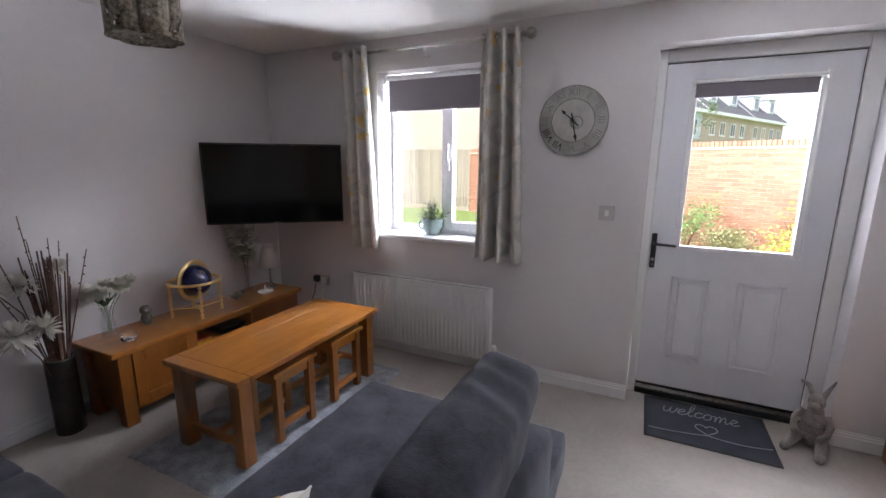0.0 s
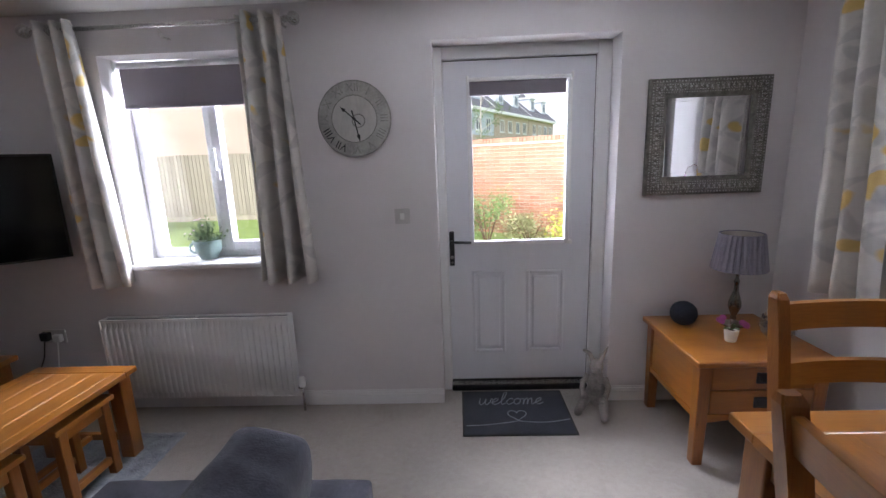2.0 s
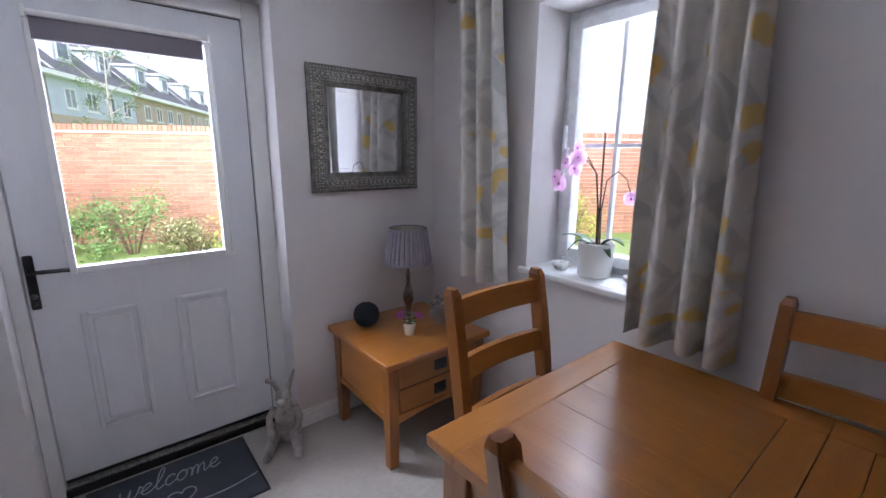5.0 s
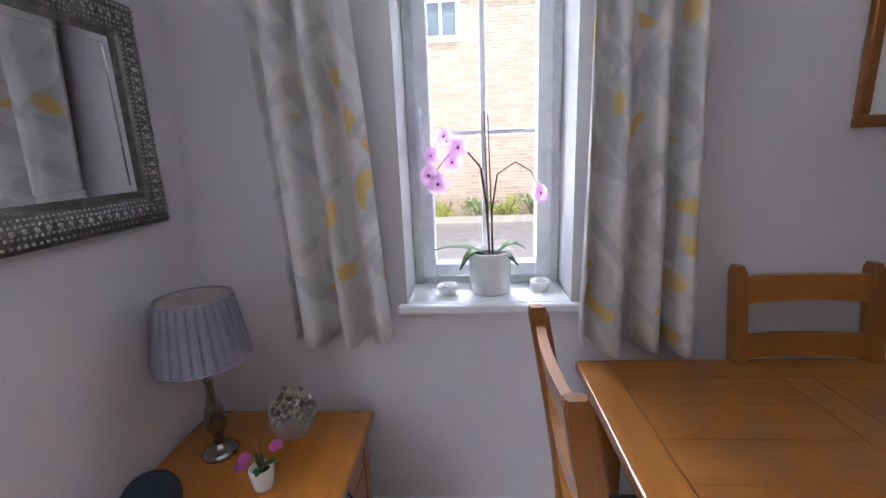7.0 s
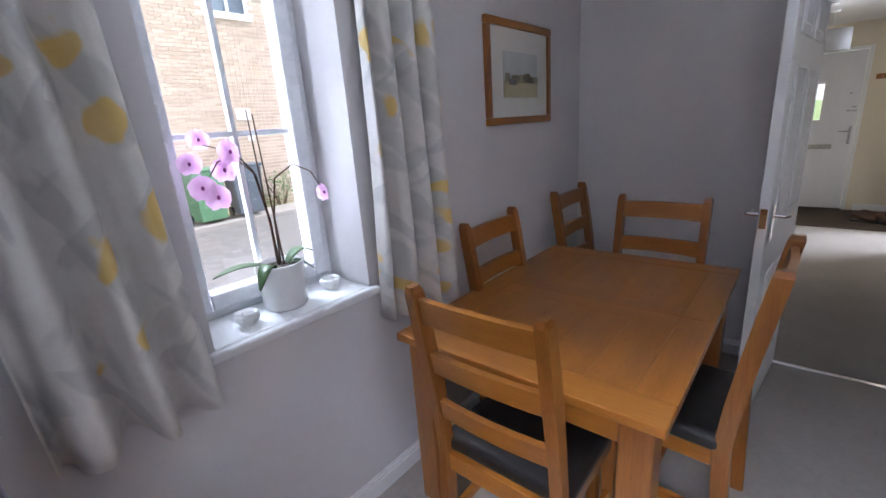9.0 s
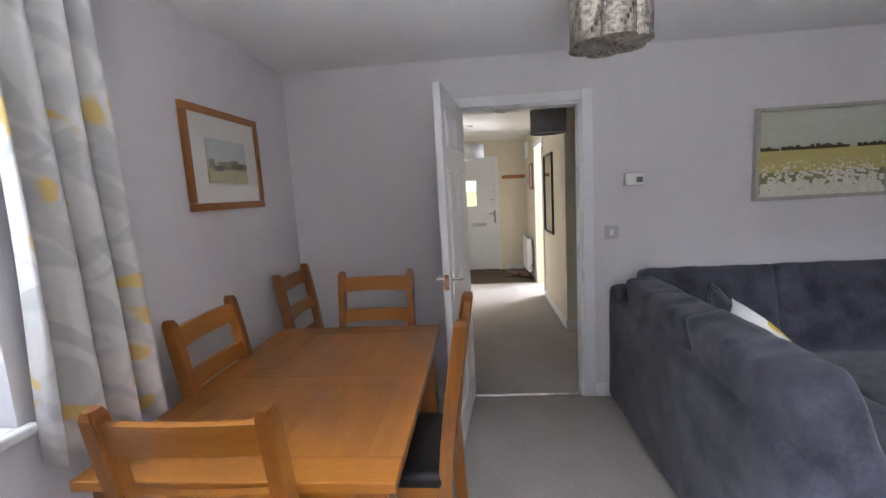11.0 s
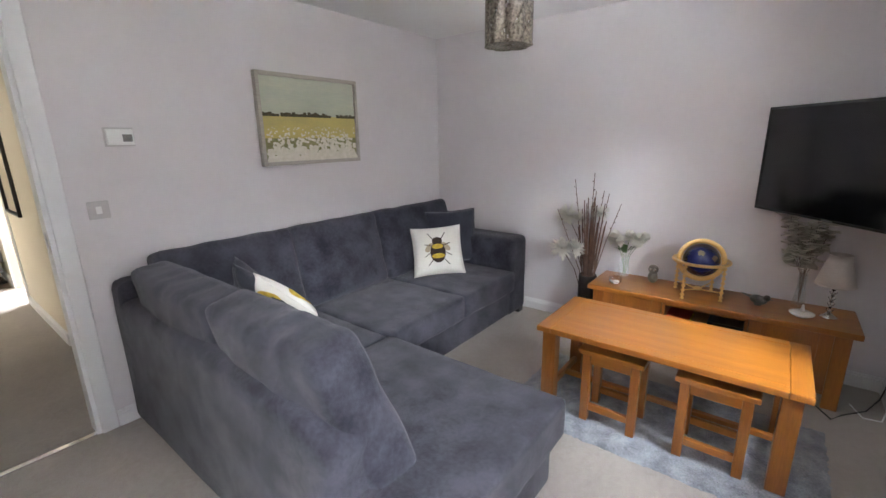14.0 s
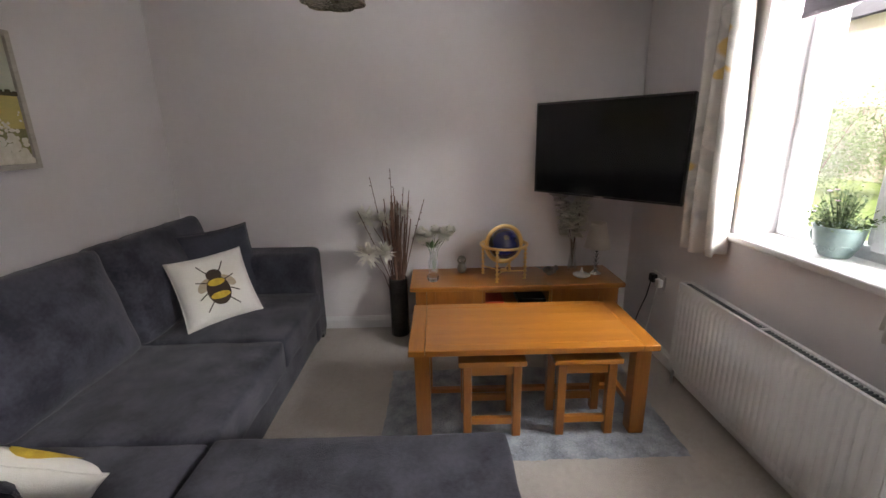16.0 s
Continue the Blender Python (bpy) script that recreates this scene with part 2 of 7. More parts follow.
SHADE_GREY = surf("grey_shade_cloth", (0.34, 0.34, 0.34), (0.30, 0.30, 0.30), 9, 0.9, 0.1, 300)
NAVY = surf("navy_yarn", (0.012, 0.018, 0.032), (0.006, 0.009, 0.017), 30, 0.9, 0.7, 90)
LAPIS = surf("lapis_blue", (0.010, 0.014, 0.095), (0.006, 0.008, 0.05), 12, 0.12, 0.02, coat=0.6)
GEM = surf("gemstone_land", (0.20, 0.13, 0.07), (0.07, 0.08, 0.07), 12, 0.2, 0.05)
LINEN = surf("cream_linen", (0.76, 0.74, 0.69), (0.70, 0.68, 0.62), 10, 0.95, 0.3, 380)
BEE_DARK = surf("brown_print", (0.045, 0.025, 0.015), (0.025, 0.015, 0.010), 40, 0.95, 0.2)
BEE_GOLD = surf("yellow_print", (0.66, 0.47, 0.05), (0.45, 0.28, 0.03), 30, 0.95, 0.2)
BEE_WING = surf("pale_brown_print", (0.46, 0.38, 0.28), (0.36, 0.29, 0.20), 30, 0.95, 0.2)
PALEWOOD = surf("limed_wood", (0.50, 0.46, 0.40), (0.40, 0.37, 0.32), 12, 0.7, 0.1, 60, stretch=(1, 1, 6))
PAPER = surf("mount_card", (0.74, 0.72, 0.66), (0.71, 0.69, 0.63), 8, 0.9, 0.03)
GRANITE = surf("road_surface", (0.20, 0.185, 0.175), (0.15, 0.14, 0.13), 6, 0.95, 0.4, 80)
GRASS = surf("lawn", (0.20, 0.28, 0.07), (0.13, 0.19, 0.05), 8, 1.0, 0.9, 60)
BRICK = island("red_brick", (0.46, 0.23, 0.15), (0.31, 0.145, 0.095))
BRICK_ONE = surf("red_brick_single", (0.42, 0.205, 0.13), (0.34, 0.155, 0.10), 12, 0.9, 0.3, 60, random_mix=0.22)
BRICK_TAN = island("buff_brick", (0.58, 0.45, 0.35), (0.44, 0.33, 0.25))
MORTAR = surf("pale_mortar", (0.72, 0.66, 0.57), (0.62, 0.57, 0.48), 10, 0.95, 0.4, 60)
RENDER_BLUE = surf("grey_blue_render", (0.56, 0.60, 0.70), (0.51, 0.55, 0.64), 1, 0.9, 0.1, 20)
RENDER_TAN = surf("tan_house_wall", (0.52, 0.43, 0.36), (0.45, 0.36, 0.30), 1.2, 0.9, 0.1, 20)
SLATE = surf("dark_slate", (0.10, 0.10, 0.115), (0.065, 0.065, 0.075), 2, 0.7, 0.3, 10)
FENCE = surf("weathered_fence_board", (0.38, 0.34, 0.27), (0.27, 0.24, 0.19), 5, 0.9, 0.3, 30, stretch=(1, 1, 0.15), random_mix=0.15)
BIN = surf("green_bin_plastic", (0.12, 0.24, 0.13), (0.09, 0.19, 0.10), 4, 0.5, 0.05)
BIN_GREY = surf("grey_bin_plastic", (0.12, 0.14, 0.16), (0.09, 0.10, 0.12), 4, 0.5, 0.05)
BUSH = surf("shrub_leaf", (0.17, 0.28, 0.08), (0.09, 0.16, 0.045), 3, 0.6, 0.1)
BUSH_LIME = surf("lime_shrub_leaf", (0.42, 0.44, 0.06), (0.26, 0.30, 0.05), 3, 0.6, 0.1)
BUSH_RED = surf("russet_shrub_leaf", (0.28, 0.27, 0.13), (0.17, 0.17, 0.07), 3, 0.6, 0.1)
GRILLE = surf("radiator_grille_metal", (0.15, 0.17, 0.19), (0.10, 0.115, 0.13), 20, 0.5, 0.05)
FUR = surf("painted_grey_fur", (0.38, 0.345, 0.32), (0.17, 0.155, 0.15), 14, 0.85, 0.6, 90)
PLATE = surf("grey_switch_plate", (0.56, 0.54, 0.53), (0.52, 0.50, 0.49), 12, 0.4, 0.02)
BUSH_SOFT = surf("pale_hedge_leaf", (0.24, 0.33, 0.15), (0.17, 0.25, 0.10), 3, 0.7, 0.1)
COIR = surf("brown_coir", (0.10, 0.075, 0.055), (0.07, 0.05, 0.035), 20, 1, 0.8, 200)
SHELL = island("shell", (0.50, 0.40, 0.30), (0.055, 0.05, 0.07), 0.5, 0.3)


def let_light_through(m, share):
    """Thin cloth and petals: part of the light passes and glows on the far side."""
    nt = m.node_tree
    b, out = nt.nodes["Principled BSDF"], nt.nodes["Material Output"]
    tr, mix = nt.nodes.new("ShaderNodeBsdfTranslucent"), nt.nodes.new("ShaderNodeMixShader")
    mix.inputs[0].default_value = share
    nt.links.new(b.inputs["Base Color"].links[0].from_socket, tr.inputs["Color"])
    nt.links.new(b.outputs[0], mix.inputs[1])
    nt.links.new(tr.outputs[0], mix.inputs[2])
    nt.links.new(mix.outputs[0], out.inputs["Surface"])


let_light_through(CURTAIN, 0.12)
let_light_through(ORCHID, 0.45)
let_light_through(PETAL, 0.25)
let_light_through(SHADE_WHITE, 0.3)


# ---- mesh tools ----
def part(name, bm, material, parent=None, label="", smooth=False):
    """Links a bmesh as one mesh object under a thing or a part."""
    me = bpy.data.meshes.new(name)
    bm.normal_update()
    bm.to_mesh(me)
    bm.free()
    me.materials.append(material)
    if smooth:
        me.shade_smooth()
    ob = new(name, me)
    if parent is not None:
        ob.parent = parent
    if label:
        ob["label"] = label
    return ob


def thing(name, label, category, group="", m=None):
    ob = new(name)
    ob.empty_display_size = 0.1
    if m is not None:
        ob.matrix_world = m
    return tagged(ob, label, category, group)


def bx(bm, x0, x1, y0, y1, z0, z1, b=0.004, seg=2):
    r = bmesh.ops.create_cube(bm, size=1)
    vs = r["verts"]
    for v in vs:
        v.co = Vector(((x0 + x1) / 2 + v.co.x * (x1 - x0), (y0 + y1) / 2 + v.co.y * (y1 - y0), (z0 + z1) / 2 + v.co.z * (z1 - z0)))
    if b:
        es = list({e for v in vs for e in v.link_edges})
        bmesh.ops.bevel(bm, geom=es, offset=b, segments=seg, affect="EDGES", profile=0.5)


def box(x0, x1, y0, y1, z0, z1, b=0.004, seg=2):
    bm = bmesh.new()
    bx(bm, x0, x1, y0, y1, z0, z1, b, seg)
    return bm


def boxes(*rows, b=0.0):
    bm = bmesh.new()
    for r in rows:
        bx(bm, *r, b)
    return bm


def lathe(profile, seg=28, c=(0, 0, 0), bm=None):
    bm = bm or bmesh.new()
    rings = []
    for r, z in profile:
        if r < 1e-5:
            rings.append([bm.verts.new((c[0], c[1], c[2] + z))])
        else:
            rings.append([bm.verts.new((c[0] + r * math.cos(2 * math.pi * i / seg), c[1] + r * math.sin(2 * math.pi * i / seg), c[2] + z)) for i in range(seg)])
    for a, b in zip(rings, rings[1:]):
        for i in range(seg):
            j = (i + 1) % seg
            if len(a) == 1 and len(b) > 1:
                bm.faces.new((a[0], b[i], b[j]))
            elif len(b) == 1 and len(a) > 1:
                bm.faces.new((a[i], b[0], a[j]))
            elif len(a) > 1:
                bm.faces.new((a[i], a[j], b[j], b[i]))
    bmesh.ops.recalc_face_normals(bm, faces=bm.faces)
    return bm


def tube(pts, r, seg=8, bm=None, r1=None):
    """A round bar through points, with its ends closed; r1: the radius at the far end."""
    bm = bm or bmesh.new()
    pts = [Vector(p) for p in pts]
    rings = []
    for i, p in enumerate(pts):
        d = (pts[min(i + 1, len(pts) - 1)] - pts[max(i - 1, 0)]).normalized()
        u = d.cross(Vector((0.31, 0.17, 0.93)))
        if u.length < 1e-3:
            u = d.cross(Vector((1, 0, 0)))
        u.normalize()
        w = d.cross(u)
        rr = r if r1 is None else r + (r1 - r) * i / (len(pts) - 1)
        rings.append([bm.verts.new(p + rr * (u * math.cos(2 * math.pi * k / seg) + w * math.sin(2 * math.pi * k / seg))) for k in range(seg)])
    for a, b in zip(rings, rings[1:]):
        for k in range(seg):
            j = (k + 1) % seg
            bm.faces.new((a[k], a[j], b[j], b[k]))
    bm.faces.new(rings[0][::-1])
    bm.faces.new(rings[-1])
    return bm


def ring(c, big, small, seg=40, ss=10, m=None, bm=None, arc=1.0):
    """A torus round the local z axis, or an arc of one."""
    n = max(3, int(seg * arc))
    pts = []
    for i in range(n + (0 if arc == 1 else 1)):
        a = 2 * math.pi * arc * i / n
        p = Vector((big * math.cos(a), big * math.sin(a), 0))
        pts.append(Vector(c) + (m.to_3x3() @ p if m else p))
    if arc == 1:
        bm = bm or bmesh.new()
        ax = m.to_3x3() @ Vector((0, 0, 1)) if m else Vector((0, 0, 1))
        rings = []
        for p in pts:
            u = (p - Vector(c)).normalized()
            rings.append([bm.verts.new(p + small * (u * math.cos(2 * math.pi * k / ss) + ax * math.sin(2 * math.pi * k / ss))) for k in range(ss)])
        for i in range(n):
            a, b = rings[i], rings[(i + 1) % n]
            for k in range(ss):
                j = (k + 1) % ss
                bm.faces.new((a[k], b[k], b[j], a[j]))
        bmesh.ops.recalc_face_normals(bm, faces=bm.faces)
        return bm
    return tube(pts, small, ss, bm)


def ball(c, r, bm=None, u=20, v=12, sc=(1, 1, 1)):
    bm = bm or bmesh.new()
    bmesh.ops.create_uvsphere(bm, u_segments=u, v_segments=v, radius=r, matrix=Matrix.Translation(c) @ Matrix.Diagonal((*sc, 1)))
    return bm


def soft(c, half, r, bulge=0.0, axis=2, wrinkle=0.004, m=None, cuts=13, freq=5.0, seed=0.0):
    """An upholstered block: rounded by r, bulged on its two broad faces, a little uneven."""
    bm = bmesh.new()
    bmesh.ops.create_cube(bm, size=2)
    bmesh.ops.subdivide_edges(bm, edges=bm.edges[:], cuts=cuts, use_grid_fill=True)
    half = Vector(half)
    oth = [i for i in range(3) if i != axis]
    n = cuts + 1
    steps = []
    for i in range(3):
        e = min(0.5, r / half[i])
        side = [-1, -1 + 0.35 * e] + [-1 + e + (2 - 2 * e) * k / (n - 4) for k in range(n - 3)] + [1 - 0.35 * e, 1]
        steps.append(side)
    for v in bm.verts:
        p = Vector((steps[i][round((v.co[i] + 1) / 2 * n)] for i in range(3)))
        u, w = p[oth[0]], p[oth[1]]
        q = Vector((p[i] * half[i] for i in range(3)))
        inner = Vector((max(-(half[i] - r), min(half[i] - r, q[i])) for i in range(3)))
        d = q - inner
        if d.length > 1e-6:
            q = inner + d.normalized() * r
        q[axis] += bulge * p[axis] * (1 - u * u) * (1 - w * w)
        s = q * freq + Vector((seed, seed * 1.7, 0))
        q += Vector((noise.noise(s), noise.noise(s + Vector((9, 0, 0))), noise.noise(s + Vector((0, 9, 0))))) * wrinkle
        q = m @ q if m else q
        v.co = q + Vector(c)
    return bm


def pillow_co(u, v, side, size, thick):
    f = max(0.0, (1 - abs(u) ** 3.2) * (1 - abs(v) ** 3.2)) ** 0.55
    pull = 1 - 0.07 * (1 - u * u) * v * v
    pull2 = 1 - 0.07 * (1 - v * v) * u * u
    wr = 0.006 * noise.noise(Vector((u * 2.3, v * 2.3, side * 3)))
    return Vector((u * size * pull2, v * size * pull, side * (thick * f) + wr))


def pillow(size=0.22, thick=0.075, n=18):
    bm = bmesh.new()
    for side in (1, -1):
        g = [[bm.verts.new(pillow_co(-1 + 2 * i / n, -1 + 2 * j / n, side, size, thick)) for j in range(n + 1)] for i in range(n + 1)]
        for i in range(n):
            for j in range(n):
                f = (g[i][j], g[i + 1][j], g[i + 1][j + 1], g[i][j + 1])
                bm.faces.new(f if side > 0 else f[::-1])
    bmesh.ops.remove_doubles(bm, verts=bm.verts[:], dist=0.0035)
    return bm


def pillow_print(outline, size, thick, lift=0.003):
    """A printed patch that lies on the pillow's front: a fan of points in the pillow's own u, v."""
    bm = bmesh.new()
    cu, cv = sum(p[0] for p in outline) / len(outline), sum(p[1] for p in outline) / len(outline)
    rings = []
    for s in (0.02, 0.35, 0.7, 1.0):
        rings.append([bm.verts.new(pillow_co(cu + (u - cu) * s, cv + (v - cv) * s, 1, size, thick) + Vector((0, 0, lift))) for u, v in outline])
    k = len(outline)
    bm.faces.new(rings[0])
    for a, b in zip(rings, rings[1:]):
        for i in range(k):
            j = (i + 1) % k
            bm.faces.new((a[i], a[j], b[j], b[i]))
    bmesh.ops.recalc_face_normals(bm, faces=bm.faces)
    return bm


def oval(cu, cv, a, b, turn=0, n=18):
    t = radians(turn)
    return [(cu + a * math.cos(x) * math.cos(t) - b * math.sin(x) * math.sin(t), cv + a * math.cos(x) * math.sin(t) + b * math.sin(x) * math.cos(t)) for x in (2 * math.pi * i / n for i in range(n))]


def blade(bm, base, tip, width, sag=0.0, n=5, fold=0.15, side=None):
    """A leaf or petal: a pointed strip with a folded middle."""
    base, tip = Vector(base), Vector(tip)
    d = tip - base
    s = Vector(side) if side else d.cross(Vector((0, 0, 1)))
    if s.length < 1e-4:
        s = Vector((1, 0, 0))
    s.normalize()
    up = s.cross(d).normalized()
    rows = []
    for i in range(n + 1):
        t = i / n
        p = base + d * t + Vector((0, 0, -sag * t * t + sag * 0.6 * math.sin(math.pi * t)))
        w = width * math.sin(math.pi * (0.08 + 0.9 * t)) ** 0.8
        rows.append((bm.verts.new(p - s * w), bm.verts.new(p - up * w * fold), bm.verts.new(p + s * w)))
    for a, b in zip(rows, rows[1:]):
        bm.faces.new((a[0], a[1], b[1], b[0]))
        bm.faces.new((a[1], a[2], b[2], b[1]))
    return bm


def gathered(name, length, drop, folds, depth, spread, parent, seed=0, mat=None, lean=0.0):
    """A hanging curtain along +x from the origin down: folds at the top, wider at the hem."""
    nu, nv = folds * 14, 26
    bm = bmesh.new()
    uv = bm.loops.layers.uv.new("UVMap")
    cloth = length * 1.7
    g = []
    for i in range(nu + 1):
        u = i / nu
        col = []
        for j in range(nv + 1):
            v = j / nv
            ph = 2 * math.pi * folds * u + 1.1 * noise.noise(Vector((u * 2.5, v * 0.9, seed)))
            a = depth * (0.75 + 0.35 * v) * (1 + 0.5 * noise.noise(Vector((u * folds, seed, v * 0.7))))
            x = length * (u - 0.022 * math.sin(2 * ph) / folds) + spread * v * (u - 0.5) + lean * v + 0.02 * v * noise.noise(Vector((u * 4, seed + 5, v)))
            fold = math.sin(ph)
            y = a * math.copysign(abs(fold) ** 0.65, fold) + 0.012 * v * noise.noise(Vector((u * 6, v * 3, seed)))
            z = -drop * v + (0.012 * noise.noise(Vector((u * 5, seed, 2))) if j == nv else 0)
            col.append((bm.verts.new((x, y, z)), (u * cloth + seed * 0.37, v * drop)))
        g.append(col)
    for i in range(nu):
        for j in range(nv):
            q = (g[i][j], g[i][j + 1], g[i + 1][j + 1], g[i + 1][j])
            f = bm.faces.new([k[0] for k in q])
            for lp, k in zip(f.loops, q):
                lp[uv].uv = k[1]
    ob = part(name, bm, mat or CURTAIN, parent, smooth=True)
    so = ob.modifiers.new("thickness", "SOLIDIFY")
    so.thickness = 0.004
    return ob


def leaf_cloud(c, size, count, leaf, seed, bm=None, flat_leaf=0.5):
    """Many small leaves round a few centres, with an uneven outline and gaps."""
    rng = random.Random(seed)
    bm = bm or bmesh.new()
    hubs = [Vector((rng.uniform(-0.7, 0.7) * size[0], rng.uniform(-0.7, 0.7) * size[1], rng.uniform(0.0, 0.85) * size[2])) for _ in range(9)]
    for _ in range(count):
        h = rng.choice(hubs)
        p = Vector(c) + h + Vector((rng.gauss(0, 0.22) * size[0], rng.gauss(0, 0.22) * size[1], rng.gauss(0, 0.16) * size[2]))
        d = Vector((rng.uniform(-1, 1), rng.uniform(-1, 1), rng.uniform(-0.4, 0.9))).normalized()
        s = d.cross(Vector((rng.uniform(-1, 1), rng.uniform(-1, 1), rng.uniform(-1, 1)))).normalized()
        ll = leaf * rng.uniform(0.6, 1.4)
        vs = [bm.verts.new(q) for q in (p, p + d * ll * 0.5 + s * ll * flat_leaf * 0.5, p + d * ll, p + d * ll * 0.5 - s * ll * flat_leaf * 0.5)]
        bm.faces.new(vs)
    return bm


def structure(name, bm, mat, label=""):
    return tagged(part(name, bm, mat), label or name.replace("_", " "), "", "", "structure")


# ---- the shell of the rooms ----
XW, XE, YS, H = -2.87, 1.90, -3.2, 2.30
WN = (-1.81, -0.96, 0.925, 2.085)          # north window: x0, x1, z0, z1
DN = (0.0, 0.99, 2.088)                    # garden door opening
WE = (-1.30, -0.735, 0.895, 2.075)          # east window: y0, y1, z0, z1
DS = (-0.055, 0.735, 1.995)                # hall door opening
T = 0.34
structure("floor", boxes((XW - 0.1, XE + 0.1, YS - 0.06, 0.02, -0.12, 0), (DN[0] - 0.02, DN[1] + 0.02, 0.02, 0.28, -0.12, -0.002)), CARPET, "beige short-pile carpet floor")
structure("floor_hall", boxes((-2.2, 1.25, -8.1, YS - 0.064, -0.12, 0)), CARPET, "beige hall carpet floor")
structure("ceiling", boxes((XW - 0.1, XE + 0.3, YS - 0.1, T, H, H + 0.12)), CEIL, "white ceiling")
structure("ceiling_hall", boxes((-2.2, 1.25, -8.1, YS - 0.104, H, H + 0.12)), CEIL, "white hall ceiling")
structure("wall_north", boxes((XW - 0.1, WN[0], 0, T, 0, H), (WN[0], WN[1], 0, T, 0, WN[2]), (WN[0], WN[1], 0, T, WN[3], H), (WN[1], DN[0], 0, T, 0, H), (DN[0], DN[1], 0, T, DN[2], H), (DN[1], XE + T, 0, T, 0, H)), PAINT, "pale grey painted wall with window and door")
structure("wall_east", boxes((XE, XE + T, WE[1], 0, 0, H), (XE, XE + T, WE[0], WE[1], 0, WE[2]), (XE, XE + T, WE[0], WE[1], WE[3], H), (XE, XE + T, YS, WE[0], 0, H)), PAINT, "pale grey painted wall with a window")
structure("wall_south", boxes((XW, DS[0], YS - 0.1, YS, 0, H), (DS[0], DS[1], YS - 0.1, YS, DS[2], H), (DS[1], XE + T, YS - 0.1, YS, 0, H)), PAINT, "pale grey painted wall with a doorway")
structure("wall_west", boxes((XW - 0.1, XW, YS - 0.1, 0, 0, H)), PAINT, "pale grey painted wall")


def skirt(name, x0, x1, y0, y1, nx, ny):
    """A skirting board on the wall line, its face towards (nx, ny), with a stepped top."""
    bm = bmesh.new()
    for t, z0, z1 in ((0.016, 0, 0.066), (0.011, 0.066, 0.080), (0.006, 0.080, 0.092)):
        a, b = (min(0, nx * t), max(0, nx * t)), (min(0, ny * t), max(0, ny * t))
        bx(bm, x0 + a[0], x1 + a[1], y0 + b[0], y1 + b[1], z0, z1, 0.0015, 1)
    return structure(name, bm, GLOSS, "white painted skirting board")


skirt("baseboard_1", XW, DN[0] - 0.001, 0, 0, 0, -1)
skirt("baseboard_2", DN[1] + 0.001, XE, 0, 0, 0, -1)
skirt("baseboard_3", XE, XE, YS, 0, -1, 0)
skirt("baseboard_4", XW, DS[0] - 0.07, YS, YS, 0, 1)
skirt("baseboard_5", DS[1] + 0.07, XE, YS, YS, 0, 1)
skirt("baseboard_6", XW, XW, YS, 0, 1, 0)


# ---- windows ----
def frame_bars(bm, x0, x1, z0, z1, y0, y1, w, b=0.006):
    bx(bm, x0, x0 + w, y0, y1, z0, z1, b)
    bx(bm, x1 - w, x1, y0, y1, z0, z1, b)
    bx(bm, x0 + w, x1 - w, y0, y1, z0, z0 + w, b)
    bx(bm, x0 + w, x1 - w, y0, y1, z1 - w, z1, b)


def pane(x0, x1, z0, z1, y, parent):
    ob = part("pane", box(x0, x1, y, y + 0.006, z0, z1, 0), PANE, parent)
    ob.visible_shadow = False
    return ob


def window_north():
    x0, x1, z0, z1 = WN
    w = tagged(thing("window_1", "white plastic casement window with two panes", "window"), kind="structure")
    bm = bmesh.new()
    frame_bars(bm, x0, x1, z0, z1, 0.19, 0.25, 0.055)
    xm = (x0 + x1) / 2 + 0.03
    bx(bm, xm - 0.028, xm + 0.028, 0.19, 0.25, z0 + 0.055, z1 - 0.055, 0.005)
    part("window_frame", bm, PVC, w)
    bm = bmesh.new()
    frame_bars(bm, xm + 0.012, x1 - 0.04, z0 + 0.04, z1 - 0.04, 0.165, 0.235, 0.058)
    part("sash", bm, PVC, w)
    pane(x0 + 0.05, xm - 0.02, z0 + 0.05, z1 - 0.05, 0.215, w)
    pane(xm + 0.06, x1 - 0.09, z0 + 0.09, z1 - 0.09, 0.205, w)
    bm = box(xm + 0.03, xm + 0.052, 0.145, 0.168, 1.40, 1.47, 0.005)
    bx(bm, xm + 0.034, xm + 0.050, 0.125, 0.147, 1.46, 1.59, 0.006)
    part("window_handle", bm, PVC, w)
    bm = box(x0, x1, -0.005, 0.19, z0 - 0.028, z0 + 0.004, 0.006, 3)
    bx(bm, x0 - 0.015, x1 + 0.015, -0.032, -0.003, z0 - 0.028, z0 + 0.004, 0.010, 3)
    part("window_sill", bm, GLOSS, w)
    b = thing("roller_blind", "mauve-grey roller blind pulled a quarter down", "blind")
    part("cloth", box(x0 + 0.03, x1 - 0.03, 0.112, 0.115, 1.83, z1 - 0.03, 0), BLIND, b)
    part("hem_bar", box(x0 + 0.03, x1 - 0.03, 0.106, 0.121, 1.822, 1.842, 0.004), BLIND, b)
    tb = tube([(x0 + 0.018, 0.125, z1 - 0.03), (x1 - 0.018, 0.125, z1 - 0.03)], 0.021, 16)
    part("roller_tube", tb, PVC, b)
    for x in (x0, x1 - 0.016):
        part("bracket", box(x + 0.001, x + 0.015, 0.095, 0.155, z1 - 0.065, z1 - 0.001, 0.003), PLASTIC, b)


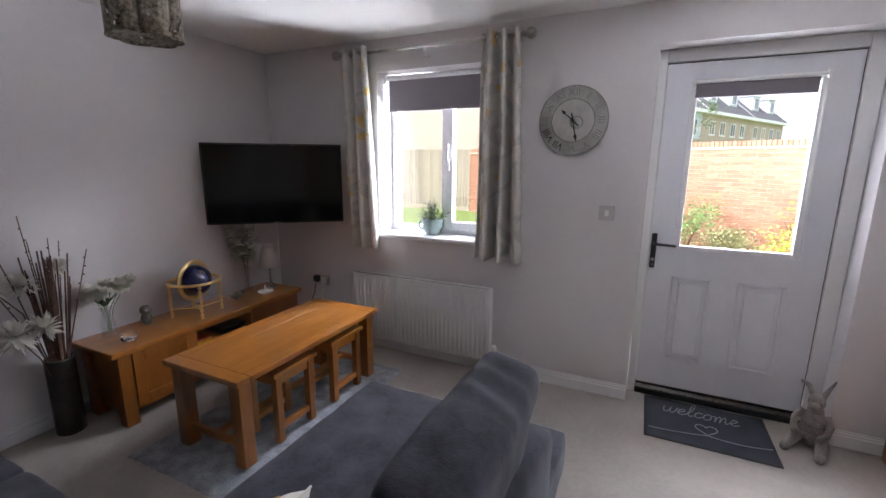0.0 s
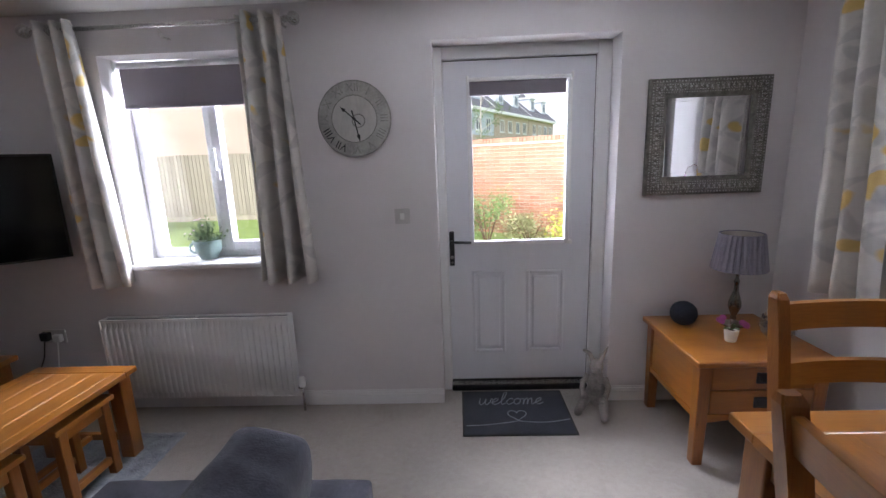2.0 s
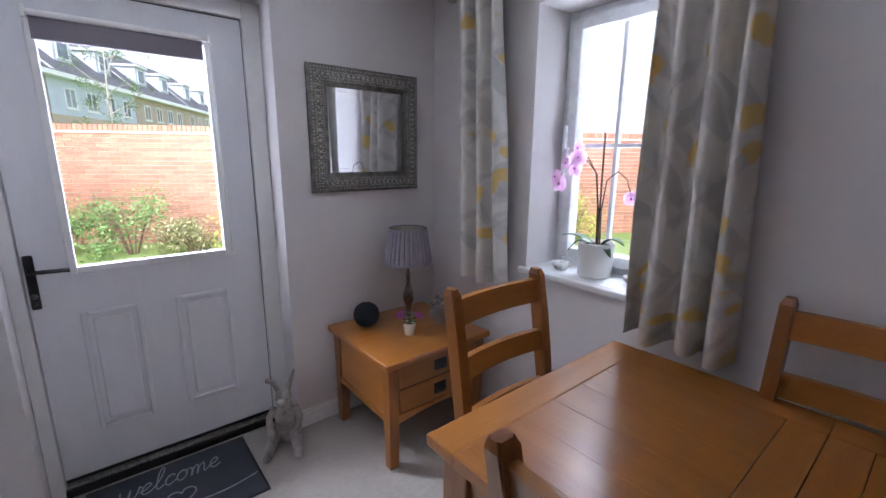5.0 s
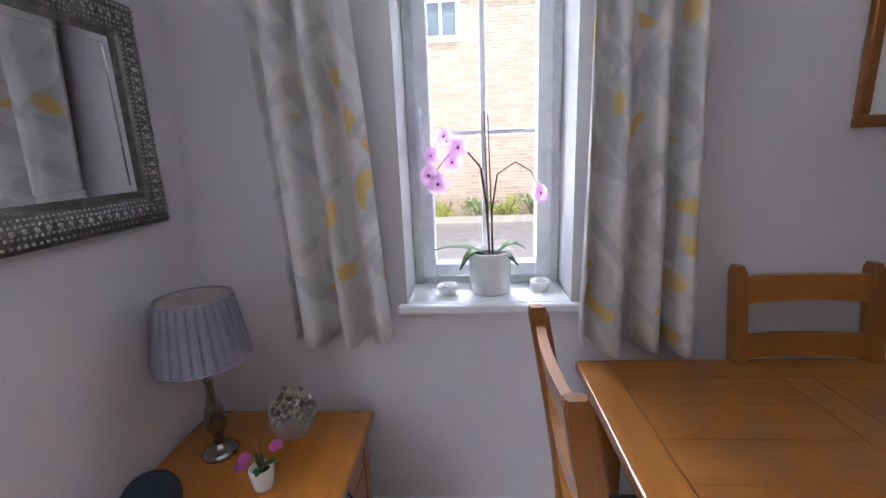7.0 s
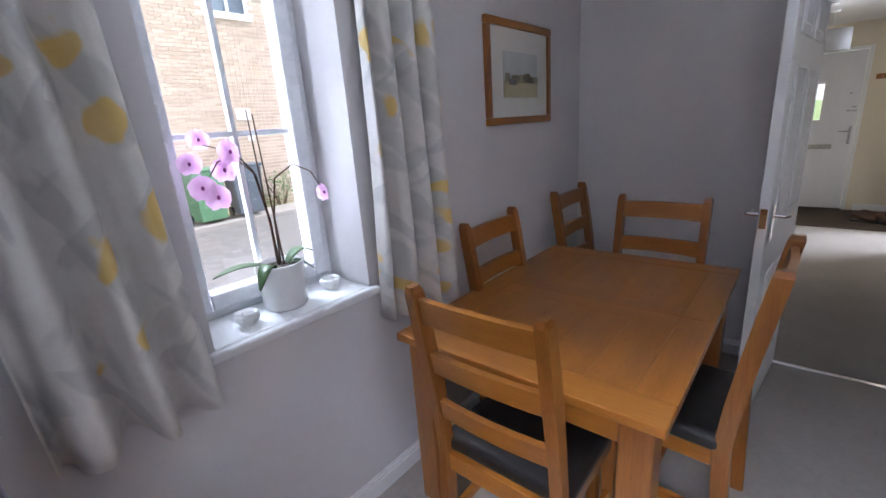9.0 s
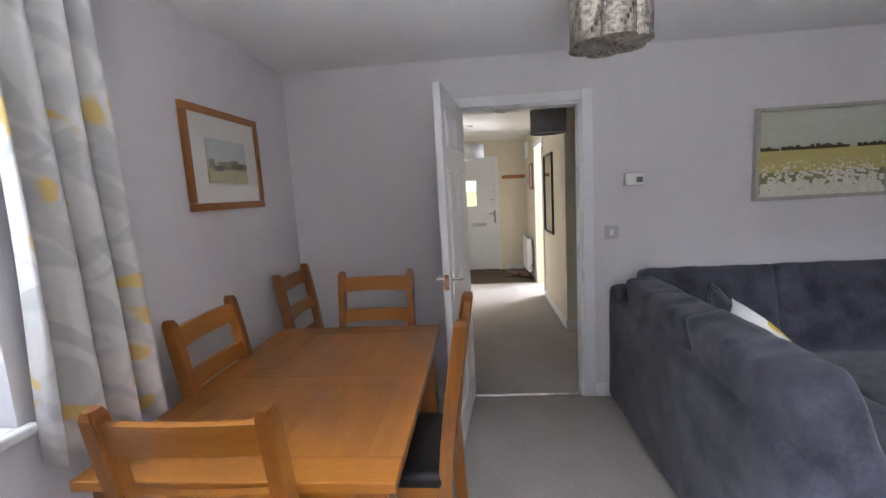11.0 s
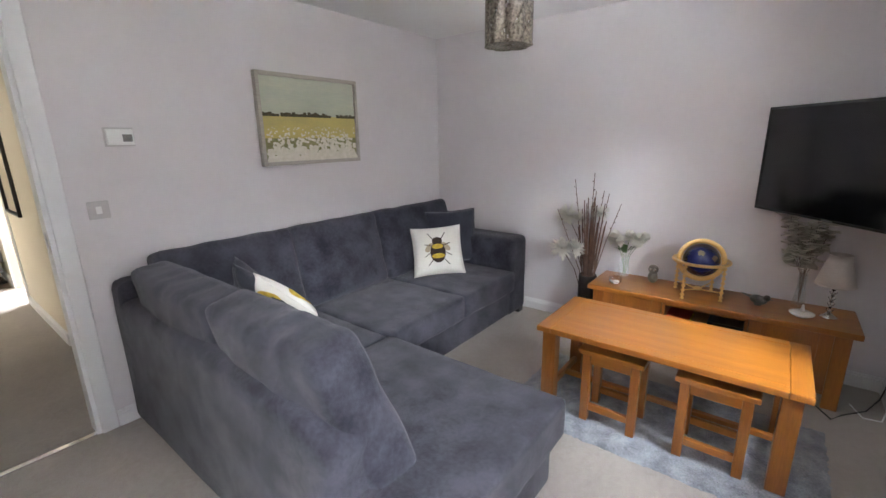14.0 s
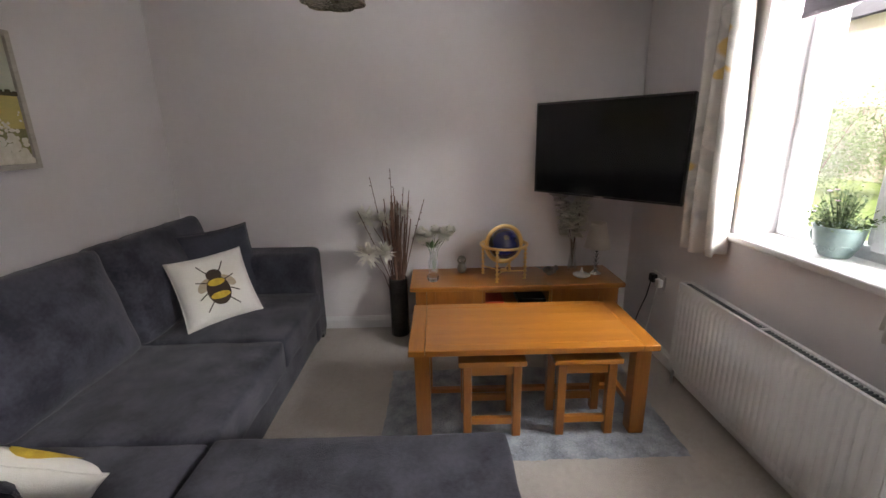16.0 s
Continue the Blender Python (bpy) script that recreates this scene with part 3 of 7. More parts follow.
def window_east():
    y0, y1, z0, z1 = WE
    w = tagged(thing("window_2", "white plastic window with a cross of glazing bars", "window"), kind="structure")
    w.matrix_world = pose(XE, (y0 + y1) / 2, 0, 0, 0, -90)      # local x runs along -y, local y out
    h = (y1 - y0) / 2
    bm = bmesh.new()
    frame_bars(bm, -h, h, z0, z1, 0.225, 0.285, 0.05)
    part("window_frame", bm, PVC, w)
    bm = bmesh.new()
    frame_bars(bm, -h + 0.035, h - 0.035, z0 + 0.035, z1 - 0.035, 0.20, 0.27, 0.055)
    part("sash", bm, PVC, w)
    pane(-h + 0.08, h - 0.08, z0 + 0.08, z1 - 0.08, 0.24, w)
    part("glazing_bar", box(-0.009, 0.009, 0.23, 0.26, z0 + 0.085, z1 - 0.085, 0.003), PVC, w)
    part("glazing_bar", box(-h + 0.085, h - 0.085, 0.232, 0.258, 1.467, 1.485, 0.003), PVC, w)
    bm = box(-h + 0.045, -h + 0.065, 0.18, 0.203, 1.40, 1.47, 0.005)
    bx(bm, -h + 0.047, -h + 0.063, 0.16, 0.183, 1.46, 1.57, 0.006)
    part("window_handle", bm, PVC, w)
    bm = box(-h, h, -0.005, 0.225, z0 - 0.028, z0 + 0.004, 0.006, 3)
    bx(bm, -h - 0.03, h + 0.03, -0.035, -0.003, z0 - 0.028, z0 + 0.004, 0.010, 3)
    part("window_sill", bm, GLOSS, w)


window_north()
window_east()


def curtain_set(label, m, half, zp, spans, seed):
    """A pole on brackets and a curtain at each end; local x along the wall, -y into the room."""
    p = thing("curtain_pole", "brushed steel curtain pole with ball finials", "curtain pole", "", m)
    part("rod", tube([(-half, 0, zp), (half, 0, zp)], 0.011, 16), STEEL, p, smooth=True)
    for s in (-1, 1):
        part("finial", ball((s * (half + 0.028), 0, zp), 0.033), STEEL, p, smooth=True)
        part("collar", tube([(s * (half - 0.02), 0, zp), (s * half, 0, zp)], 0.017, 16), STEEL, p, smooth=True)
        part("bracket", tube([(s * (half - 0.05), 0, zp), (s * (half - 0.05), 0.05, zp - 0.01), (s * (half - 0.05), 0.092, zp - 0.012)], 0.008, 10), STEEL, p, smooth=True)
    part("bracket", tube([(0, 0, zp - 0.008), (0, 0.02, zp - 0.05), (0, 0.092, zp - 0.045)], 0.006, 10), STEEL, p, smooth=True)
    for k, (x0, x1, spread, lean, drop) in enumerate(spans):
        c = thing("curtain", label, "curtain", "curtains", m @ pose(x0, -0.0, zp + 0.035))
        gathered("cloth", x1 - x0, drop, 4 if x1 - x0 > 0.32 else 3, 0.062, spread, c, seed + k * 2.3, lean=lean)
        for i in range(4):
            part("eyelet", ring(((x1 - x0) * (i + 0.5) / 4, 0, -0.035), 0.021, 0.0045, 20, 6, pose(0, 0, 0, 0, 90, 25)), STEEL, c, smooth=True)
    return p


curtain_set("cream cotton curtain printed with grey and yellow leaves, hung on eyelets", pose(-1.385, -0.095, 0), 0.675, 2.195, ((-0.665, -0.43, 0.03, 0.05, 1.40), (0.40, 0.645, 0.08, 0.02, 1.40)), 1.0)
curtain_set("cream cotton curtain printed with grey and yellow leaves, hung on eyelets", pose(XE - 0.095, -0.985, 0, 0, 0, -90), 0.70, 2.195, ((-0.685, -0.375, 0.02, 0.075, 1.425), (0.33, 0.63, 0.04, 0.02, 1.455)), 4.0)


# ---- the garden door ----
def garden_door():
    d = tagged(thing("door_1", "white panelled garden door with a glazed top half", "door"), kind="structure")
    y0 = 0.16
    bm = bmesh.new()
    bx(bm, 0.001, 0.047, y0 - 0.02, y0 + 0.05, 0.0, 2.086, 0.004)
    bx(bm, 0.912, 0.989, y0 - 0.02, y0 + 0.05, 0.0, 2.086, 0.004)
    bx(bm, 0.047, 0.912, y0 - 0.02, y0 + 0.05, 2.016, 2.086, 0.004)
    for r in ((0.040, 0.066, 0.03, 2.08), (0.897, 0.92, 0.03, 2.08), (0.066, 0.897, 1.995, 2.08)):
        bx(bm, r[0], r[1], y0 + 0.046, y0 + 0.075, r[2], r[3], 0.002)
    part("door_frame", bm, GLOSS, d)
    gx0, gx1, gz0, gz1 = 0.205, 0.757, 0.975, 1.885
    bm = bmesh.new()
    for r in ((0.052, gx0, 0.066, 2.010), (gx1, 0.908, 0.066, 2.010), (gx0, gx1, 0.066, gz0), (gx0, gx1, gz1, 2.010)):
        bx(bm, r[0], r[1], y0, y0 + 0.044, r[2], r[3], 0)
    leaf = part("leaf", bm, DOORSKIN, d)
    for a, b in ((0.192, 0.398), (0.527, 0.757)):
        bm = bmesh.new()
        frame_bars(bm, a, b, 0.255, 0.79, y0 - 0.012, y0 + 0.004, 0.020, 0.006)
        bx(bm, a + 0.036, b - 0.036, y0 - 0.010, y0 + 0.004, 0.291, 0.754, 0.008)
        part("panel", bm, DOORSKIN, leaf)
    bm = bmesh.new()
    frame_bars(bm, gx0 - 0.022, gx1 + 0.022, gz0 - 0.022, gz1 + 0.022, y0 - 0.012, y0 + 0.003, 0.028, 0.005)
    part("glazing_bead", bm, GLOSS, leaf)
    g = part("pane", box(gx0, gx1, y0 + 0.018, y0 + 0.026, gz0, gz1, 0), PANE, leaf)
    g.visible_shadow = False
    bm = box(0.058, 0.088, y0 - 0.010, y0 - 0.0, 0.83, 1.045, 0.006)
    part("handle_plate", bm, IRON, leaf, "dark bronze handle plate")
    bm = tube([(0.073, y0 - 0.005, 0.985), (0.073, y0 - 0.045, 0.985), (0.085, y0 - 0.052, 0.985), (0.19, y0 - 0.052, 0.982)], 0.008, 12)
    part("door_handle", bm, DARKMETAL, leaf, smooth=True)
    part("lock", lathe([(0, 0), (0.011, 0), (0.011, 0.004), (0, 0.004)], 16), CHROME, leaf).matrix_local = pose(0.073, y0 - 0.010, 0.885, 90)
    part("lock", lathe([(0, 0), (0.007, 0), (0.007, 0.003), (0, 0.003)], 16), CHROME, leaf).matrix_local = pose(0.073, y0 - 0.010, 0.852, 90)
    part("threshold", box(0.047, 0.912, y0 - 0.035, y0 + 0.05, -0.002, 0.030, 0.004), DARKMETAL, d, "dark door threshold")
    part("weather_bar", box(0.050, 0.910, y0 - 0.022, y0 + 0.03, 0.031, 0.046, 0.004), STEEL, d)
    part("seal", box(0.050, 0.910, y0 + 0.006, y0 + 0.03, 0.046, 0.066, 0), BLACK, d)
    part("side_seal", box(0.9085, 0.9118, y0 + 0.001, y0 + 0.03, 0.066, 2.012, 0), BLACK, d)
    part("head_seal", box(0.05, 0.91, y0 + 0.001, y0 + 0.03, 2.0105, 2.0155, 0), BLACK, d)
    b = thing("door_blind", "small mauve-grey roller blind rolled up on the door", "blind")
    part("cloth", box(gx0 - 0.005, gx1 - 0.015, y0 - 0.020, y0 - 0.0175, 1.825, 1.905, 0), BLIND, b)
    part("hem_bar", box(gx0 - 0.005, gx1 - 0.015, y0 - 0.023, y0 - 0.0145, 1.818, 1.832, 0.003), BLIND, b)
    part("roller_tube", tube([(gx0 - 0.012, y0 - 0.024, 1.905), (gx1 + 0.012, y0 - 0.024, 1.905)], 0.011, 14), GLOSS, b)
    for x in (gx0 - 0.022, gx1 + 0.010):
        part("bracket", box(x, x + 0.012, y0 - 0.040, y0 + 0.002, 1.885, 1.925, 0.003), PLASTIC, b)
    part("chain", tube([(gx1 + 0.018, y0 - 0.022, 1.90), (gx1 + 0.020, y0 - 0.016, 1.4), (gx1 + 0.033, y0 - 0.016, 1.0), (gx1 + 0.026, y0 - 0.016, 0.96), (gx1 + 0.018, y0 - 0.016, 1.0), (gx1 + 0.012, y0 - 0.02, 1.45), (gx1 + 0.012, y0 - 0.022, 1.89)], 0.0018, 6), PLASTIC, b)
    part("chain_clip", box(gx1 + 0.014, gx1 + 0.036, y0 - 0.024, y0 - 0.002, 0.95, 0.975, 0.003), PLASTIC, b)


garden_door()


# ---- the door to the hall ----
def hall_door():
    d = tagged(thing("door_2", "open white six-panel interior door with chrome lever handles", "door"), kind="structure")
    bm = bmesh.new()
    for x0, x1 in ((DS[0], DS[0] + 0.025), (DS[1] - 0.025, DS[1])):
        bx(bm, x0, x1, YS - 0.102, YS + 0.002, 0, DS[2], 0.002)
    bx(bm, DS[0], DS[1], YS - 0.102, YS + 0.002, DS[2] - 0.025, DS[2], 0.002)
    part("door_lining", bm, GLOSS, d)
    bm = bmesh.new()
    for ys in ((YS, YS + 0.016), (YS - 0.116, YS - 0.1)):
        bx(bm, DS[0] - 0.065, DS[0] + 0.006, *ys, 0, DS[2] + 0.065, 0.005)
        bx(bm, DS[1] - 0.006, DS[1] + 0.065, *ys, 0, DS[2] + 0.065, 0.005)
        bx(bm, DS[0] + 0.006, DS[1] - 0.006, *ys, DS[2] - 0.006, DS[2] + 0.065, 0.005)
    part("architrave", bm, GLOSS, d)
    part("threshold_strip", box(DS[0] + 0.02, DS[1] - 0.02, YS - 0.03, YS - 0.0, -0.001, 0.006, 0.002), CHROME, d, "metal carpet strip")
    part("strike_plate", box(DS[0] + 0.0245, DS[0] + 0.0265, YS - 0.06, YS - 0.035, 0.96, 1.05, 0), CHROME, d)
    # the leaf: local x from the hinge to the free edge, local y its thickness
    leaf = new("leaf")
    leaf.parent = d
    leaf.matrix_local = pose(DS[1] - 0.004, YS + 0.024, 0.008, 0, 0, 84.2)
    w, h, t = 0.755, 1.975, 0.035
    bm = box(0, w, -t / 2, t / 2, 0, h, 0.002)
    part("slab", bm, GLOSS, leaf)
    for s in (-1, 1):
        for x0, x1 in ((0.10, 0.345), (0.41, 0.655)):
            for z0, z1 in ((0.20, 0.75), (0.95, 1.58), (1.68, 1.86)):
                bm = bmesh.new()
                ya, yb = (t / 2 - 0.001, t / 2 + 0.007) if s > 0 else (-t / 2 - 0.007, -t / 2 + 0.001)
                frame_bars(bm, x0, x1, z0, z1, ya, yb, 0.018, 0.003)
                bx(bm, x0 + 0.04, x1 - 0.04, ya, yb, z0 + 0.04, z1 - 0.04, 0.003)
                part("panel", bm, GLOSS, leaf)
        bm = box(w - 0.075, w - 0.035, s * t / 2 + (0 if s > 0 else -0.007), s * t / 2 + (0.007 if s > 0 else 0), 0.90, 1.05, 0.003)
        bm = tube([(w - 0.055, s * t / 2, 1.005), (w - 0.055, s * (t / 2 + 0.045), 1.005), (w - 0.07, s * (t / 2 + 0.052), 1.005), (w - 0.16, s * (t / 2 + 0.052), 1.0)], 0.0085, 12, bm)
        part("door_handle", bm, CHROME, leaf, "chrome lever handle", smooth=False)
    part("latch", box(w - 0.001, w + 0.0015, -0.012, 0.012, 0.96, 1.04, 0), CHROME, leaf)
    for z in (0.22, 1.0, 1.75):
        part("hinge", tube([(-0.006, -t / 2 - 0.004, z), (-0.006, -t / 2 - 0.004, z + 0.09)], 0.006, 10), CHROME, leaf)


hall_door()


# ---- the hall ----
structure("wall_hall_east", boxes((1.05, 1.15, -8.0, YS - 0.102, 0, H)), CREAM, "cream painted hall wall")
structure("wall_hall_west", boxes((-0.32, -0.22, -6.0, -4.62, 0, H), (-0.32, -0.22, -6.78, -6.0, 2.02, H), (-0.32, -0.22, -8.0, -6.78, 0, H), (-2.1, -0.32, -4.72, -4.62, 0, H)), CREAM, "cream painted hall wall with a doorway")
structure("wall_hall_end", boxes((-2.1, 0.26, -8.1, -8.0, 0, H), (1.02, 1.15, -8.1, -8.0, 0, H), (0.26, 1.02, -8.1, -8.0, 2.02, H)), CREAM, "cream painted hall end wall")
structure("wall_side_room", boxes((-2.2, -2.1, -8.1, -3.304, 0, H)), CREAM, "cream painted wall of a side room")
skirt("baseboard_7", -0.22, -0.22, -6.0, -4.62, 1, 0)
skirt("baseboard_8", -2.1, -0.205, -4.62, -4.62, 0, 1)
skirt("baseboard_9", -0.22, -0.22, -8.0, -6.85, 1, 0)
skirt("baseboard_10", -0.22, 0.19, -8.0, -8.0, 0, 1)
skirt("baseboard_11", 1.05, 1.05, -8.0, YS - 0.12, -1, 0)
bm = bmesh.new()
bx(bm, -0.225, -0.205, -6.07, -6.0, 0, 2.02, 0.004)
bx(bm, -0.225, -0.205, -6.85, -6.78, 0, 2.02, 0.004)
bx(bm, -0.225, -0.205, -6.85, -6.0, 2.02, 2.09, 0.004)
structure("trim", bm, GLOSS, "white painted door casing")


def front_door():
    d = tagged(thing("door_3", "white front door with a small glazed panel and letter plate", "door"), kind="structure")
    y = -8.02
    bm = bmesh.new()
    bx(bm, 0.261, 0.305, y - 0.05, y + 0.03, 0, 2.02, 0.003)
    bx(bm, 0.975, 1.019, y - 0.05, y + 0.03, 0, 2.02, 0.003)
    bx(bm, 0.305, 0.975, y - 0.05, y + 0.03, 1.985, 2.019, 0.003)
    part("door_frame", bm, GLOSS, d)
    bm = bmesh.new()
    for r in ((0.308, 0.66, 0.02, 1.98), (0.86, 0.972, 0.02, 1.98), (0.66, 0.86, 0.02, 1.17), (0.66, 0.86, 1.62, 1.98)):
        bx(bm, r[0], r[1], y - 0.03, y + 0.012, r[2], r[3], 0)
    leaf = part("leaf", bm, DOORSKIN, d)
    p = part("pane", box(0.66, 0.86, y - 0.012, y - 0.006, 1.17, 1.62, 0), PANE, leaf)
    p.visible_shadow = False
    bm = bmesh.new()
    frame_bars(bm, 0.64, 0.88, 1.15, 1.64, y + 0.008, y + 0.02, 0.024, 0.004)
    part("glazing_bead", bm, GLOSS, leaf)
    part("letter_plate", box(0.50, 0.76, y + 0.012, y + 0.022, 0.80, 0.86, 0.004), STEEL, leaf, "steel letter plate")
    bm = box(0.335, 0.365, y + 0.012, y + 0.020, 0.86, 1.08, 0.003)
    tube([(0.35, y + 0.015, 1.02), (0.35, y + 0.06, 1.02), (0.365, y + 0.065, 1.02), (0.46, y + 0.065, 1.02)], 0.009, 10, bm)
    part("door_handle", bm, CHROME, leaf)
    bm = box(0.33, 0.37, y + 0.012, y + 0.03, 1.30, 1.33, 0.003)
    bx(bm, 0.32, 0.42, y + 0.02, y + 0.032, 1.26, 1.275, 0.002)
    part("door_chain", bm, CHROME, leaf)
    part("spyhole", lathe([(0, 0), (0.014, 0), (0.012, 0.006), (0, 0.006)], 16), CHROME, leaf).matrix_local = pose(0.40, y + 0.012, 1.48, -90)
    part("threshold", box(0.305, 0.975, y - 0.05, y + 0.03, -0.002, 0.018, 0.003), DARKMETAL, d)


front_door()


# ---- dining furniture ----
def dining_table():
    t = thing("dining_table", "honey oak dining table with a framed top and square legs", "table")
    x0, x1, y0, y1, z = 0.868, 1.768, -2.572, -1.288, 0.745
    a, th = 0.105, 0.032
    ym = (y0 + y1) / 2
    part("end_board", box(x0, x1, y1 - a, y1, z - th, z, 0.005), OAK_X, t)
    part("end_board", box(x0, x1, y0, y0 + a, z - th, z, 0.005), OAK_X, t)
    for k, (ya, yb) in enumerate(((y0 + a, ym - 0.0003), (ym + 0.0003, y1 - a))):
        part("side_board", box(x0, x0 + a, ya + 0.0003, yb - 0.0003, z - th, z, 0.0012), OAK_Y, t)
        part("side_board", box(x1 - a, x1, ya + 0.0003, yb - 0.0003, z - th, z, 0.0012), OAK_Y, t)
        part("centre_board", box(x0 + a + 0.001, x1 - a - 0.001, (yb - 0.085 if k == 0 else ya + 0.001), (yb - 0.001 if k == 0 else ya + 0.085), z - th, z - 0.0004, 0.0012), OAK_X, t)
        n = 5
        ww = (x1 - x0 - 2 * a - 0.002) / n
        for i in range(n):
            part("plank", box(x0 + a + 0.001 + i * ww, x0 + a + 0.001 + (i + 1) * ww - 0.0006, (ya + 0.001 if k == 0 else ya + 0.087), (yb - 0.087 if k == 0 else yb - 0.001), z - th, z - 0.0006, 0.0006, 1), OAK_Y, t)
    for lx in (x0 + 0.03, x1 - 0.12):
        for ly in (y0 + 0.03, y1 - 0.12):
            part("leg", box(lx, lx + 0.09, ly, ly + 0.09, 0, z - th, 0.006), OAK_Z, t)
    for xx in (x0 + 0.045, x1 - 0.067):
        part("apron", box(xx, xx + 0.022, y0 + 0.12, y1 - 0.12, z - th - 0.095, z - th, 0.003), OAK_Y, t)
    for yy in (y0 + 0.045, y1 - 0.067):
        part("apron", box(x0 + 0.12, x1 - 0.12, yy, yy + 0.022, z - th - 0.095, z - th, 0.003), OAK_X, t)


dining_table()


def dining_chair():
    """Facing -y: the back stands at y = 0 and leans towards +y; 0.43 wide."""
    c = thing("dining_chair", "honey oak ladder-back dining chair with a dark leather seat", "chair", "chairs round the dining table")
    hw, lw = 0.215, 0.036

    def back_y(z):
        return 0.0 if z < 0.45 else -0.0 + 0.085 * ((z - 0.45) / 0.59) ** 1.25

    for s in (-1, 1):
        bm = bmesh.new()
        prev = None
        zs = [0, 0.2, 0.45, 0.6, 0.75, 0.9, 1.022, 1.04]
        for z in zs:
            y = back_y(z) - (0.02 * (1 - z / 0.45) * -1 if z < 0.45 else 0)
            k = 0.006 if z == zs[-1] else 0
            xa, xb = s * hw - (lw if s > 0 else 0) + k, s * hw + (0 if s > 0 else lw) - k
            q = [bm.verts.new(p) for p in ((xa, y - 0.024 + k, z), (xb, y - 0.024 + k, z), (xb, y + 0.024 - k, z), (xa, y + 0.024 - k, z))]
            if prev:
                for i in range(4):
                    bm.faces.new((prev[i], prev[(i + 1) % 4], q[(i + 1) % 4], q[i]))
            else:
                bm.faces.new(q[::-1])
            prev = q
        bm.faces.new(prev)
        bmesh.ops.bevel(bm, geom=[e for e in bm.edges if abs(e.verts[0].co.z - e.verts[1].co.z) > 0.01], offset=0.004, segments=2, affect="EDGES")
        part("back_post", bm, OAK_Z, c)
        part("front_leg", box(s * hw - (0.042 if s > 0 else 0), s * hw + (0 if s > 0 else 0.042), -0.42, -0.378, 0, 0.44, 0.004), OAK_Z, c)
        part("side_rail", box(s * (hw - 0.02) - 0.011, s * (hw - 0.02) + 0.011, -0.378, -0.024, 0.375, 0.44, 0.003), OAK_Y, c)
        part("stretcher", box(s * (hw - 0.02) - 0.010, s * (hw - 0.02) + 0.010, -0.378, -0.02, 0.16, 0.195, 0.003), OAK_Y, c)
    for z0, z1, bow in ((0.925, 1.005, 0.012), (0.755, 0.825, 0.014), (0.585, 0.65, 0.014)):
        bm = bmesh.new()
        n, prev = 8, None
        for i in range(n + 1):
            u = i / n
            x = -hw + lw + u * 2 * (hw - lw)
            dy = bow * (1 - (2 * u - 1) ** 2)
            arch = 0.004 * (1 - (2 * u - 1) ** 2)
            q = [bm.verts.new(p) for p in ((x, back_y(z0) - 0.011 + dy, z0 + arch), (x, back_y(z1) - 0.011 + dy, z1 + arch * 0.5), (x, back_y(z1) + 0.011 + dy, z1 + arch * 0.5), (x, back_y(z0) + 0.011 + dy, z0 + arch))]
            if prev:
                for k in range(4):
                    bm.faces.new((prev[k], q[k], q[(k + 1) % 4], prev[(k + 1) % 4]))
            prev = q
        bmesh.ops.recalc_face_normals(bm, faces=bm.faces)
        part("back_slat", bm, OAK_X, c)
    part("front_rail", box(-hw + 0.04, hw - 0.04, -0.41, -0.388, 0.375, 0.44, 0.003), OAK_X, c)
    part("back_rail", box(-hw + 0.036, hw - 0.036, -0.012, 0.012, 0.375, 0.44, 0.003), OAK_X, c)
    part("cross_stretcher", box(-hw + 0.03, hw - 0.03, -0.22, -0.20, 0.165, 0.19, 0.003), OAK_X, c)
    part("seat", soft((0, -0.215, 0.462), (hw + 0.006, 0.213, 0.030), 0.026, 0.012, 2, 0.0015, cuts=9), LEATHER, c, "padded black leather seat", smooth=True)
    return c


chair = dining_chair()
chair.matrix_world = pose(1.288, -1.205, 0, 0, 0, 0)
for m in (pose(1.232, -2.59, 0, 0, 0, 180), pose(0.782, -1.885, 0, 0, 0, 88), pose(1.722, -1.975, 0, 0, 0, -90), pose(1.722, -2.84, 0, 0, 0, -90)):
    copy_thing(chair, m)


